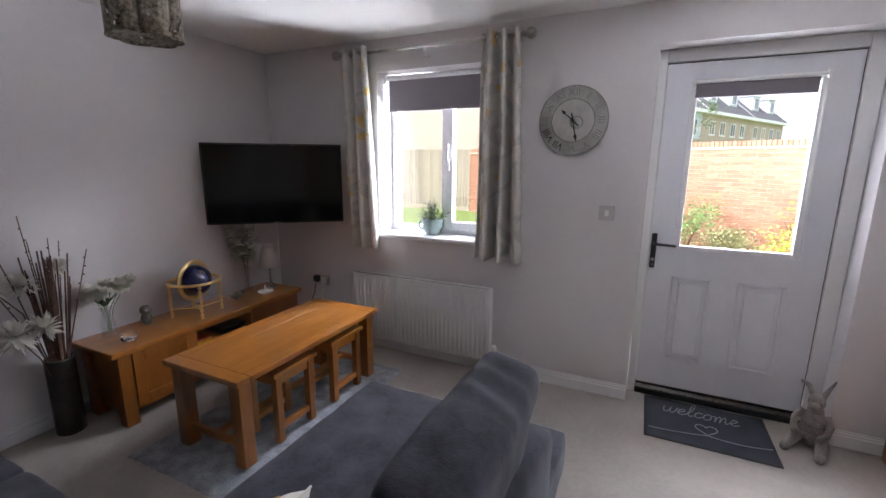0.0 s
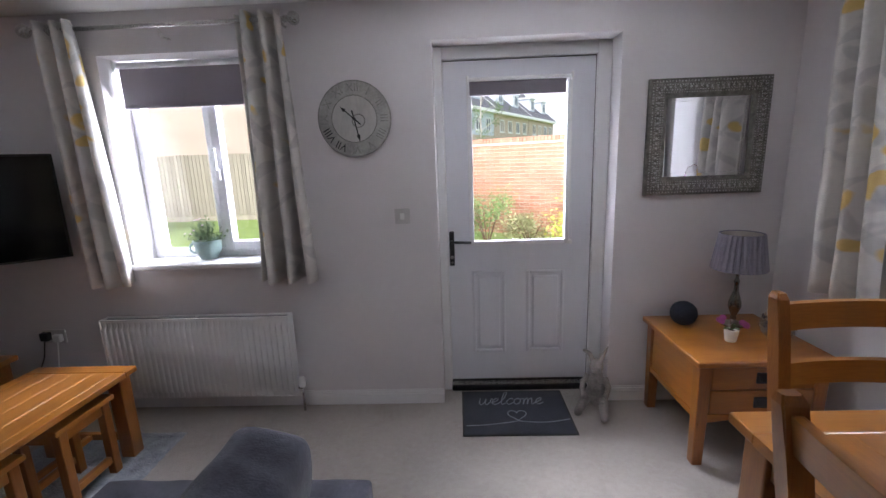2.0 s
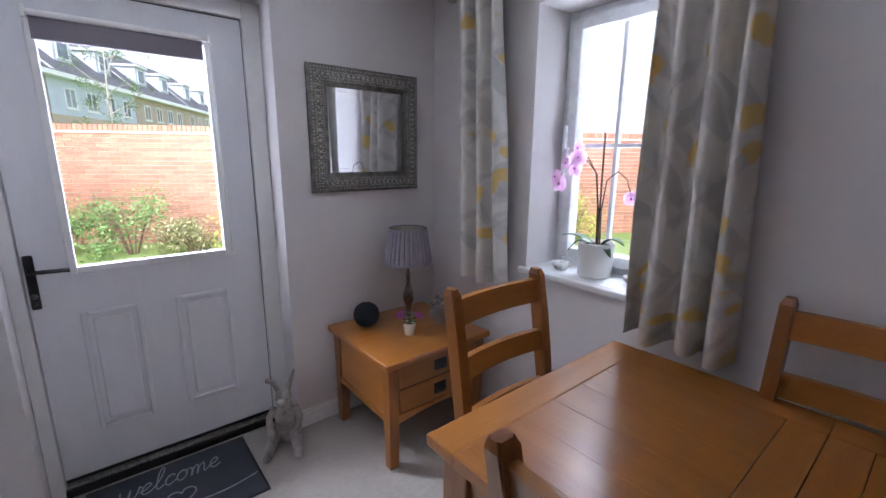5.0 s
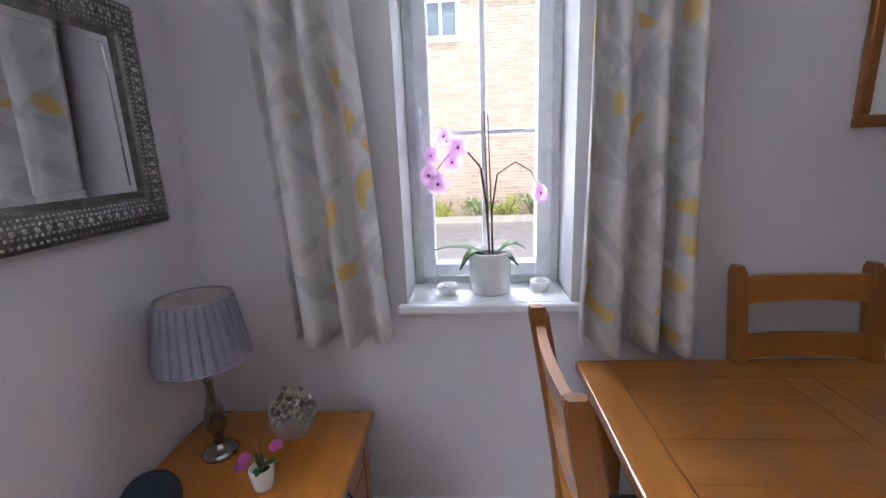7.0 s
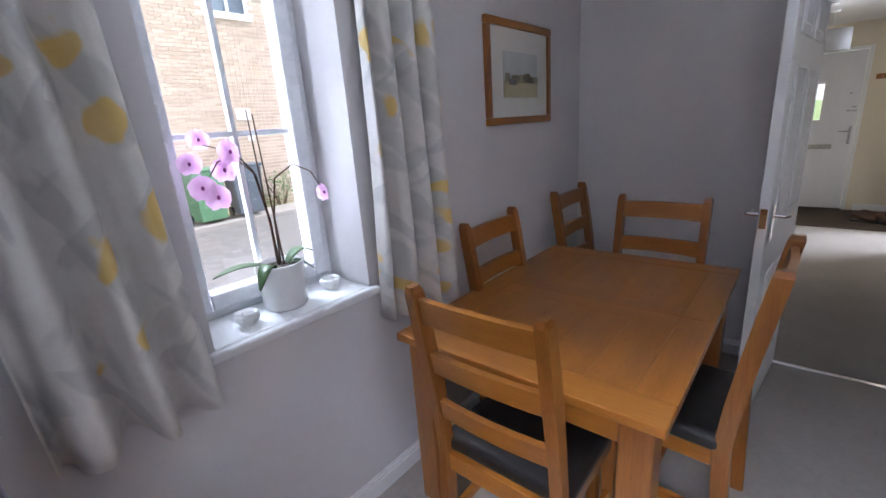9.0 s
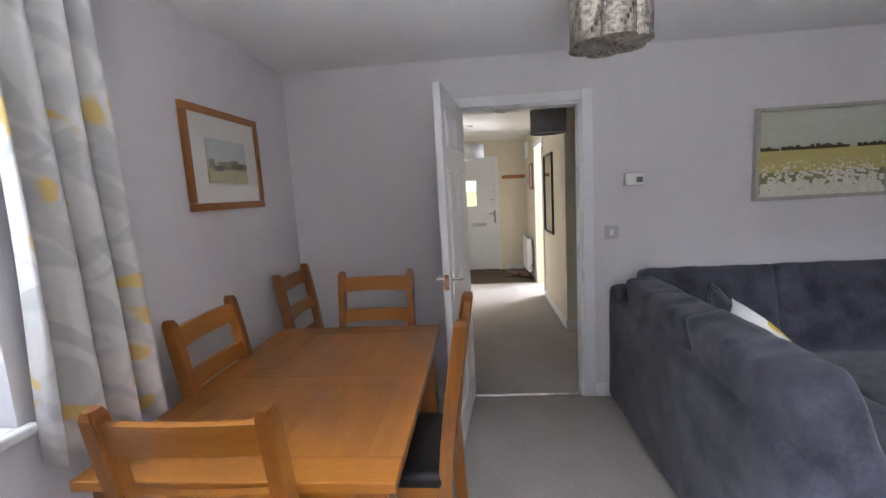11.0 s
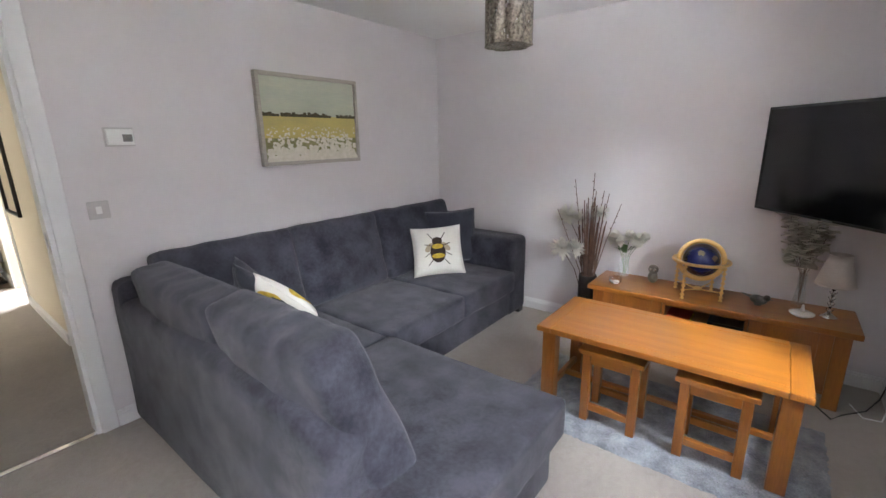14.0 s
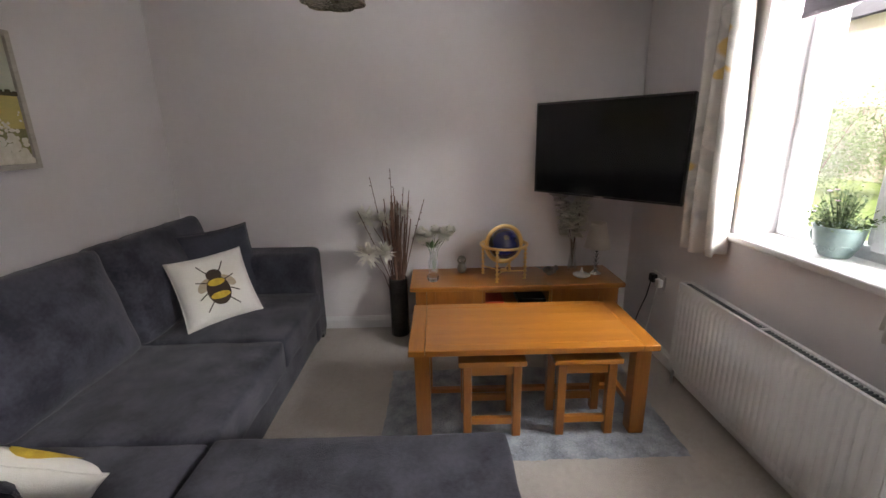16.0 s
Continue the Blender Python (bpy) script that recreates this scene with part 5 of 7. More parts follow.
# ---- radiators ----
def radiator(label, w, h, m, n):
    """Local x along the wall, -y into the room, origin at the wall and floor below its middle."""
    r = thing("radiator", label, "radiator", "", m)
    z0, z1 = 0.115, 0.115 + h
    for y in (-0.098, -0.045):
        bm = bmesh.new()
        cols = []
        k = 8
        for i in range(n * k + 1):
            u = i / (n * k)
            ph = (u * n) % 1
            dep = 0.016 * (1 if 0.22 < ph < 0.78 else max(0, math.sin(math.pi * (ph if ph < 0.5 else 1 - ph) / 0.44)))
            x = -w / 2 + 0.004 + u * (w - 0.008)
            col = []
            for z, f in ((z0, 0.2), (z0 + 0.012, 0.5), (z0 + 0.03, 0.0), (z0 + 0.045, 1), (z1 - 0.05, 1), (z1 - 0.035, 0.0), (z1 - 0.012, 0.3), (z1, 0)):
                col.append(bm.verts.new((x, y - dep * f, z)))
            cols.append(col)
        for a, b in zip(cols, cols[1:]):
            for q in range(len(a) - 1):
                bm.faces.new((a[q], b[q], b[q + 1], a[q + 1]))
        bmesh.ops.recalc_face_normals(bm, faces=bm.faces)
        ob = part("panel", bm, GLOSS, r, smooth=True)
        so = ob.modifiers.new("thickness", "SOLIDIFY")
        so.thickness = 0.006
    for s in (-1, 1):
        part("side_cover", box(s * w / 2 - 0.004, s * w / 2 + 0.004, -0.108, -0.036, z0 + 0.01, z1 + 0.004, 0.003), GLOSS, r)
    bm = bmesh.new()
    bx(bm, -w / 2, w / 2, -0.108, -0.092, z1 - 0.002, z1 + 0.006, 0.002)
    bx(bm, -w / 2, w / 2, -0.052, -0.036, z1 - 0.002, z1 + 0.006, 0.002)
    for x in (-w / 2 + 0.006, 0, w / 2 - 0.006):
        bx(bm, x - 0.006, x + 0.006, -0.092, -0.052, z1 - 0.002, z1 + 0.006, 0.002)
    part("top_rim", bm, GLOSS, r)
    bm = bmesh.new()
    k = int(w / 0.017)
    for i in range(k):
        x = -w / 2 + 0.02 + (w - 0.04) * i / (k - 1)
        bx(bm, x - 0.003, x + 0.003, -0.091, -0.053, z1 - 0.01, z1 - 0.001, 0)
    tagged(part("grille", bm, GRILLE, r), kind="stuff")
    bm = tube([(w / 2 - 0.02, -0.07, z0 + 0.04), (w / 2 + 0.03, -0.07, z0 + 0.04)], 0.011, 12)
    tube([(w / 2 + 0.03, -0.07, 0), (w / 2 + 0.03, -0.07, z0 + 0.05)], 0.0075, 12, bm)
    part("valve", bm, CHROME, r, smooth=True)
    part("valve_cap", lathe([(0, 0), (0.018, 0), (0.019, 0.05), (0.013, 0.06), (0, 0.06)], 18, (w / 2 + 0.03, -0.07, z0 + 0.045)), PLASTIC, r, smooth=True)
    part("pipe", tube([(-w / 2 - 0.02, -0.07, 0), (-w / 2 - 0.02, -0.07, z0 + 0.03), (-w / 2 + 0.02, -0.07, z0 + 0.04)], 0.0075, 10), GLOSS, r, smooth=True)
    for x in (-w * 0.3, w * 0.3):
        part("wall_bracket", box(x - 0.015, x + 0.015, -0.045, 0, z0 + 0.1, z1 - 0.1, 0.002), GLOSS, r)
    return r


radiator("white ribbed panel radiator under the window", 1.125, 0.50, pose(-1.447, 0, 0), 33)
radiator("white ribbed panel radiator in the hall", 0.62, 0.52, pose(-0.22, -7.45, 0, 0, 0, 90), 18)


# ---- television ----
def television():
    m = pose(-2.435, -0.405, 1.297, 0, 0, 40.7)      # local -y faces the room
    t = thing("television", "black flat-screen television on a corner wall arm, switched off", "television", "", m)
    part("housing", box(-0.468, 0.468, -0.012, 0.028, -0.282, 0.282, 0.006), BLACK, t)
    bm = bmesh.new()
    frame_bars(bm, -0.470, 0.470, -0.284, 0.284, -0.020, -0.010, 0.012, 0.002)
    part("bezel", bm, BLACK, t)
    part("screen", box(-0.4585, 0.4585, -0.0165, -0.013, -0.2725, 0.2725, 0.0), SCREEN, t)
    part("badge", box(-0.03, 0.03, -0.0215, -0.0195, -0.281, -0.275, 0), STEEL, t)
    part("rear_cover", box(-0.30, 0.30, 0.028, 0.06, -0.20, 0.16, 0.012), BLACK, t)
    part("wall_arm", tube([(0, 0.06, 0.0), (0.03, 0.28, 0.0), (0.01, 0.60, 0.0)], 0.02, 10), BLACK, t)
    part("wall_plate", box(-0.08, 0.08, 0.50, 0.52, -0.11, 0.11, 0.004), BLACK, t)


television()


# ---- things on the walls ----
def wall_clock():
    m = pose(-0.428, -0.002, 1.705, 90)            # local z towards the room, local y up
    c = thing("wall_clock", "round limed-wood wall clock with roman numerals and black hands", "clock", "", m)
    part("board", lathe([(0, 0.0), (0.196, 0.0), (0.198, 0.004), (0.198, 0.018), (0.194, 0.022), (0, 0.022)], 64), CLOCKFACE, c)
    part("rim", ring((0, 0, 0.020), 0.196, 0.0035, 64, 8), CLOCKMARK, c, smooth=True)
    part("centre_disc", lathe([(0, 0.0222), (0.122, 0.0222), (0.122, 0.0232), (0, 0.0232)], 56), CLOCKDISC, c, "pale limed centre")
    part("hub_ring", ring((0.022, -0.010, 0.0235), 0.034, 0.0022, 36, 6), STONE, c, smooth=True)
    part("inner_ring", ring((0, 0, 0.0228), 0.122, 0.002, 56, 6), STONE, c, smooth=True)
    numerals = ("XII", "I", "II", "III", "IIII", "V", "VI", "VII", "VIII", "IX", "X", "XI")
    for k, word in enumerate(numerals):
        cu = bpy.data.curves.new("numeral", "FONT")
        cu.body, cu.size, cu.align_x, cu.align_y, cu.extrude = word, 0.058, "CENTER", "CENTER", 0.0006
        tmp = new("numeral", cu)
        bpy.context.view_layer.update()
        me = bpy.data.meshes.new_from_object(tmp.evaluated_get(bpy.context.evaluated_depsgraph_get()))
        bpy.data.objects.remove(tmp)
        me.materials.clear()
        me.materials.append(DARKMETAL if k in (7, 8) else CLOCKMARK)
        ob = new("numeral", me)
        ob.parent = c
        a = radians(-30 * k)
        ob.matrix_local = Matrix.Translation((-math.sin(a) * 0.160, math.cos(a) * 0.160, 0.0232)) @ Matrix.Rotation(a, 4, "Z")
    for ln, deg, nm in ((0.095, 48, "hour_hand"), (0.125, 192, "minute_hand")):
        a = radians(deg)
        d, s = Vector((-math.sin(a), math.cos(a), 0)), Vector((math.cos(a), math.sin(a), 0))
        z = Vector((0, 0, 0.027 if nm == "hour_hand" else 0.030))
        bm = bmesh.new()
        pts = [d * -0.045 + s * 0.004, d * -0.045 - s * 0.004, d * ln * 0.65 - s * 0.003, d * ln * 0.72 - s * 0.010, d * ln, d * ln * 0.72 + s * 0.010, d * ln * 0.65 + s * 0.003]
        lo, hi = [bm.verts.new(p + z) for p in pts], [bm.verts.new(p + z + Vector((0, 0, 0.0015))) for p in pts]
        bm.faces.new(hi)
        bm.faces.new(lo[::-1])
        for i in range(len(pts)):
            j = (i + 1) % len(pts)
            bm.faces.new((lo[i], lo[j], hi[j], hi[i]))
        part(nm, bm, BLACK, c)
    part("hub", lathe([(0, 0.022), (0.008, 0.022), (0.008, 0.034), (0, 0.035)], 16), BLACK, c)


wall_clock()


def wall_mirror():
    c = thing("wall_mirror", "square wall mirror in a wide embossed pewter frame", "mirror")
    x0, x1, z0, z1, w = 1.133, 1.760, 1.240, 1.843, 0.098
    for a, b, n in (((x0, z0), (x1, z0), (0, 1)), ((x1, z0), (x1, z1), (-1, 0)), ((x1, z1), (x0, z1), (0, -1)), ((x0, z1), (x0, z0), (1, 0))):
        bm = bmesh.new()
        prof = ((0, -0.0), (0, 0.020), (0.012, 0.028), (0.045, 0.034), (0.075, 0.028), (0.080, 0.020), (w, 0.014), (w, 0.0))
        d = ((b[0] - a[0]) / abs((b[0] - a[0]) or 1), (b[1] - a[1]) / abs((b[1] - a[1]) or 1))
        rows = []
        for (px, pz), sg in ((a, 1), (b, -1)):
            rows.append([bm.verts.new((px + n[0] * o + d[0] * sg * o, -0.002 - h, pz + n[1] * o + d[1] * sg * o)) for o, h in prof])
        for i in range(len(prof) - 1):
            bm.faces.new((rows[0][i], rows[0][i + 1], rows[1][i + 1], rows[1][i]))
        bmesh.ops.recalc_face_normals(bm, faces=bm.faces)
        part("frame_side", bm, PEWTER, c)
    bm = bmesh.new()
    for off, r, step in ((0.045, 0.009, 0.026), (0.033, 0.0045, 0.013), (0.058, 0.0045, 0.013), (0.070, 0.0045, 0.013), (0.016, 0.005, 0.016)):
        n = int((x1 - x0 - 2 * off) / step)
        for i in range(n + 1):
            t = i / n
            for x, z in ((x0 + off + t * (x1 - x0 - 2 * off), z0 + off), (x0 + off + t * (x1 - x0 - 2 * off), z1 - off), (x0 + off, z0 + off + t * (z1 - z0 - 2 * off)), (x1 - off, z0 + off + t * (z1 - z0 - 2 * off))):
                bmesh.ops.create_icosphere(bm, subdivisions=1, radius=r, matrix=Matrix.Translation((x, -0.034 if off < 0.06 else -0.030, z)) @ Matrix.Diagonal((1, 0.5, 1, 1)))
    tagged(part("beading", bm, STEEL, c, smooth=True), kind="stuff")
    bm = boxes((x0 + w - 0.004, x1 - w + 0.004, -0.012, -0.004, z0 + w - 0.004, z1 - w + 0.004))
    part("glass", bm, MIRROR, c, "clear mirror glass")
    bm = bmesh.new()
    frame_bars(bm, x0 + w - 0.003, x1 - w + 0.003, z0 + w - 0.003, z1 - w + 0.003, -0.0155, -0.011, 0.022, 0.002)
    part("bevel", bm, MIRROR, c)


wall_mirror()


def field_painting():
    c = thing("canvas_painting", "framed painting of a pale flower field under a green-blue sky", "painting")
    x0, x1, z0, z1 = -1.872, -1.092, 1.292, 1.858
    bm = bmesh.new()
    frame_bars(bm, x0, x1, z0, z1, YS + 0.001, YS + 0.040, 0.024, 0.003)
    part("frame", bm, PALEWOOD, c)
    part("canvas", box(x0 + 0.025, x1 - 0.025, YS + 0.002, YS + 0.026, z0 + 0.025, z1 - 0.025, 0), surf("painted_sky", (0.56, 0.58, 0.46), (0.47, 0.51, 0.42), 6, 0.8, 0.2, 60, stretch=(0.4, 1, 2)), c)
    zs = z0 + 0.31
    part("field", box(x0 + 0.026, x1 - 0.026, YS + 0.022, YS + 0.028, z0 + 0.026, zs, 0), surf("painted_field", (0.62, 0.51, 0.17), (0.50, 0.43, 0.17), 9, 0.8, 0.3, 80, stretch=(0.5, 1, 2)), c)
    part("meadow", box(x0 + 0.026, x1 - 0.026, YS + 0.023, YS + 0.029, z0 + 0.026, z0 + 0.17, 0), surf("painted_meadow", (0.36, 0.34, 0.16), (0.20, 0.20, 0.09), 25, 0.8, 0.3, 80), c)
    rng = random.Random(7)
    bm = bmesh.new()
    for i in range(44):
        x = x0 + 0.03 + (x1 - x0 - 0.06) * i / 43
        if abs(i - 11) < 2 or abs(i - 36) < 1:
            continue
        h = rng.uniform(0.008, 0.026)
        bx(bm, x - 0.012, x + 0.012, YS + 0.024, YS + 0.031, zs - 0.006, zs + h, 0.003, 1)
    tagged(part("tree_line", bm, surf("painted_trees", (0.10, 0.085, 0.04), (0.05, 0.045, 0.025), 30, 0.8, 0.3), c), kind="stuff")
    bm = bmesh.new()
    for i in range(520):
        v = rng.random() ** 1.5
        z = z0 + 0.032 + v * 0.21
        r = 0.019 * (1 - v) + 0.004
        x = rng.uniform(x0 + 0.04, x1 - 0.04)
        vs = [bm.verts.new((x + r * math.cos(a) * rng.uniform(0.7, 1.2), YS + 0.0296 + 0.000018 * i, z + r * 0.8 * math.sin(a) * rng.uniform(0.7, 1.2))) for a in (0, 1.05, 2.1, 3.14, 4.2, 5.2)]
        bm.faces.new(vs)
    tagged(part("blossom", bm, surf("painted_blossom", (0.80, 0.76, 0.66), (0.66, 0.62, 0.50), 40, 0.8, 0.3), c), kind="stuff")


field_painting()


def landscape_picture():
    c = thing("framed_picture", "small landscape watercolour in an oak frame with a cream mount", "picture", "", pose(XE, -2.425, 0, 0, 0, -90))
    w, z0, z1 = 0.318, 1.435, 1.918
    for a, b, z, y in ((-w, w, z0, z0 + 0.036), (-w, w, z1 - 0.036, z1)):
        part("frame_side", box(a, b, -0.026, -0.001, z, y, 0.006), OAK_X, c)
    for a in (-w, w - 0.036):
        part("frame_side", box(a, a + 0.036, -0.0255, -0.001, z0 + 0.0362, z1 - 0.0362, 0.006), OAK_Z, c)
    part("mount", box(-w + 0.034, w - 0.034, -0.014, -0.004, z0 + 0.034, z1 - 0.034, 0), PAPER, c)
    part("picture", box(-0.17, 0.17, -0.0165, -0.0135, z0 + 0.13, z1 - 0.14, 0), surf("painted_haze", (0.60, 0.62, 0.58), (0.48, 0.52, 0.50), 6, 0.8, 0.05), c)
    part("shore", box(-0.17, 0.17, -0.0175, -0.014, z0 + 0.13, z0 + 0.21, 0), surf("painted_sand", (0.56, 0.48, 0.26), (0.44, 0.40, 0.28), 12, 0.8, 0.05), c)
    rng = random.Random(3)
    bm = bmesh.new()
    for i in range(16):
        x, h = rng.uniform(-0.14, 0.15), rng.uniform(0.0, 0.035)
        bx(bm, x - 0.02, x + 0.02, -0.0185, -0.0145, z0 + 0.20, z0 + 0.215 + h, 0.004, 1)
    tagged(part("scrub", bm, surf("painted_scrub", (0.44, 0.39, 0.26), (0.30, 0.28, 0.20), 30, 0.8, 0.05), c), kind="stuff")
    part("boat", box(-0.12, -0.05, -0.0195, -0.015, z0 + 0.19, z0 + 0.215, 0.004), STONE, c)


landscape_picture()


def wall_plate(name, label, cat, m, w=0.086, h=0.086, rocker=True):
    """Local z towards the room."""
    c = thing(name, label, cat, "", m)
    part("plate", box(-w / 2, w / 2, -h / 2, h / 2, 0, 0.009, 0.003), PLATE, c)
    if rocker:
        part("rocker", box(-0.012, 0.012, -0.018, 0.018, 0.008, 0.0125, 0.002), PLASTIC, c)
    return c


wall_plate("light_switch", "white plastic light switch on the wall", "light switch", pose(-0.20, 0, 1.168, 90))
wall_plate("light_switch", "white plastic light switch on the wall", "light switch", pose(-0.232, YS, 1.135, -90))
th = wall_plate("thermostat", "white heating thermostat with a small display", "thermostat", pose(-0.372, YS, 1.475, -90), 0.125, 0.09, False)
part("body", box(-0.056, 0.056, -0.038, 0.038, 0.009, 0.03, 0.005), PLASTIC, th)
part("display", box(-0.048, -0.008, -0.012, 0.022, 0.029, 0.0315, 0), STONE, th, "grey display")
so = wall_plate("power_socket", "white double power socket with a black plug", "socket", pose(-2.40, 0, 0.49, 90), 0.146, 0.086, False)
part("plug", box(-0.062, -0.008, -0.02, 0.034, 0.009, 0.045, 0.008), BLACK, so, "black plug")
part("plug", box(0.012, 0.062, -0.03, 0.02, 0.009, 0.04, 0.008), PLASTIC, so, "white plug")
part("cable", tube([(-0.035, -0.02, 0.04), (-0.05, -0.12, 0.05), (-0.12, -0.25, 0.05), (-0.17, -0.40, 0.06), (-0.16, -0.48, 0.10), (-0.05, -0.482, 0.20), (0.03, -0.482, 0.25), (-0.10, -0.482, 0.32), (-0.20, -0.482, 0.30)], 0.004, 8), BLACK, so, "black cable")
part("cable", tube([(0.04, -0.03, 0.035), (0.03, -0.15, 0.045), (0.0, -0.3, 0.05), (-0.03, -0.45, 0.06), (-0.08, -0.482, 0.12), (-0.20, -0.482, 0.16)], 0.0035, 8), PLASTIC, so, "white cable")


# ---- pendant lamps ----
def lobed(r, lobes, amp, z0, z1, hole=True):
    """A scalloped drum of pierced metal between two heights."""
    bm = bmesh.new()
    n, k = lobes * 14, 16
    rows = []
    for j in range(k + 1):
        z = z0 + (z1 - z0) * j / k
        row = []
        for i in range(n):
            a = 2 * math.pi * i / n
            rr = r - amp + amp * abs(math.sin(a * lobes / 2)) ** 0.7
            row.append(bm.verts.new((rr * math.cos(a), rr * math.sin(a), z)))
        rows.append(row)
    for j in range(k):
        for i in range(n):
            if hole and 0 < j < k - 1 and (i * 7 + j * 3) % 5 == 0 and (i + j) % 2 == 0:
                continue
            q = (i + 1) % n
            bm.faces.new((rows[j][i], rows[j][q], rows[j + 1][q], rows[j + 1][i]))
    return bm


def pendant(m):
    p = thing("pendant_lamp", "pierced antique-metal pendant shade with a scalloped outline", "pendant lamp", "pendant lamps of the room", m)
    ob = part("shade", lobed(0.113, 6, 0.022, 0, 0.23), LACE, p)
    s = ob.modifiers.new("thickness", "SOLIDIFY")
    s.thickness = 0.002
    bm = bmesh.new()
    n = 84
    prev = None
    for f in (1.0, 0.93, 0.62, 0.55, 0.28, 0.22):
        row = []
        for i in range(n):
            a = 2 * math.pi * i / n
            rr = (0.113 - 0.022 + 0.022 * abs(math.sin(a * 3)) ** 0.7) * f
            row.append(bm.verts.new((rr * math.cos(a), rr * math.sin(a), 0.006)))
        if prev:
            for i in range(n):
                if prev[1] in (1.0, 0.62, 0.28) or i % 3:
                    bm.faces.new((prev[0][i], prev[0][(i + 1) % n], row[(i + 1) % n], row[i]))
        prev = (row, f)
    ob = part("bottom_plate", bm, LACE, p)
    s = ob.modifiers.new("thickness", "SOLIDIFY")
    s.thickness = 0.002
    part("rim", tube([((0.113 - 0.022 + 0.022 * abs(math.sin(a * 3)) ** 0.7) * math.cos(a), (0.113 - 0.022 + 0.022 * abs(math.sin(a * 3)) ** 0.7) * math.sin(a), 0.0) for a in (2 * math.pi * i / 84 for i in range(85))], 0.003, 6), LACE, p)
    part("cord", tube([(0, 0, 0.18), (0, 0, H - m.translation.z + 0.0)], 0.003, 8), PLASTIC, p)
    part("lamp_holder", lathe([(0, 0.12), (0.018, 0.12), (0.018, 0.20), (0.008, 0.22), (0, 0.22)], 16), PLASTIC, p)
    part("spider", boxes((-0.092, 0.092, -0.002, 0.002, 0.198, 0.204), (-0.002, 0.002, -0.092, 0.092, 0.1985, 0.2045)), LACE, p)
    part("ceiling_rose", lathe([(0, H - m.translation.z), (0.04, H - m.translation.z), (0.038, H - m.translation.z - 0.015), (0.01, H - m.translation.z - 0.03), (0, H - m.translation.z - 0.03)], 24), PLASTIC, p)
    return p


pl = pendant(pose(0.240, -1.63, 1.848))
copy_thing(pl, pose(-1.585, -1.735, 1.862, 0, 0, 20))


# ---- on the lamp table ----
LT = 0.545


def table_lamp():
    p = thing("table_lamp", "steel table lamp with a pleated lilac-grey shade", "table lamp", "", pose(1.578, -0.185, LT))
    part("base", lathe([(0, 0), (0.052, 0), (0.053, 0.008), (0.040, 0.016), (0.020, 0.024), (0.013, 0.034)], 32), NICKEL, p, smooth=True)
    part("stem", lathe([(0.013, 0.034), (0.015, 0.045), (0.012, 0.055), (0.020, 0.075), (0.031, 0.105), (0.030, 0.130), (0.020, 0.165), (0.012, 0.195), (0.011, 0.235), (0.015, 0.240), (0.012, 0.250), (0.008, 0.262), (0.008, 0.32)], 32), NICKEL, p, smooth=True)
    bm = bmesh.new()
    n = 168
    rows = []
    for z, r in ((0.315, 0.128), (0.38, 0.1185), (0.44, 0.1095), (0.50, 0.100)):
        rows.append([bm.verts.new(((r + (0.003, 0.003, 0.002, 0.001, -0.006, -0.006)[i % 6]) * math.cos(2 * math.pi * i / n), (r + (0.003, 0.003, 0.002, 0.001, -0.006, -0.006)[i % 6]) * math.sin(2 * math.pi * i / n), z)) for i in range(n)])
    for a, b in zip(rows, rows[1:]):
        for i in range(n):
            j = (i + 1) % n
            bm.faces.new((a[i], a[j], b[j], b[i]))
    ob = part("shade", bm, SHADE, p, "pleated lilac-grey cloth shade")
    s = ob.modifiers.new("thickness", "SOLIDIFY")
    s.thickness = 0.002
    part("rim", ring((0, 0, 0.50), 0.100, 0.0028, 48, 6), SHADE, p, smooth=True)
    part("rim", ring((0, 0, 0.315), 0.126, 0.003, 48, 6), SHADE, p, smooth=True)
    part("lining", lathe([(0.119, 0.317), (0.0925, 0.498)], 48), SHADE_WHITE, p, "pale shade lining", smooth=True)
    part("shade_ring", boxes((-0.094, 0.094, -0.002, 0.002, 0.442, 0.445), (-0.002, 0.002, -0.094, 0.094, 0.4425, 0.4455)), STEEL, p)


table_lamp()
bo = thing("yarn_ball", "round navy textured ball on the lamp table", "ball", "", pose(1.325, -0.165, LT))
part("ball", ball((0, 0, 0.066), 0.066, None, 32, 20), NAVY, bo, smooth=True)
bm = bmesh.new()
for k in range(9):
    ring((0, 0, 0.066), 0.0655, 0.002, 40, 6, pose(0, 0, 0, 20 * k, 13 * k, 31 * k), bm)
part("winding", bm, NAVY, bo, smooth=True)


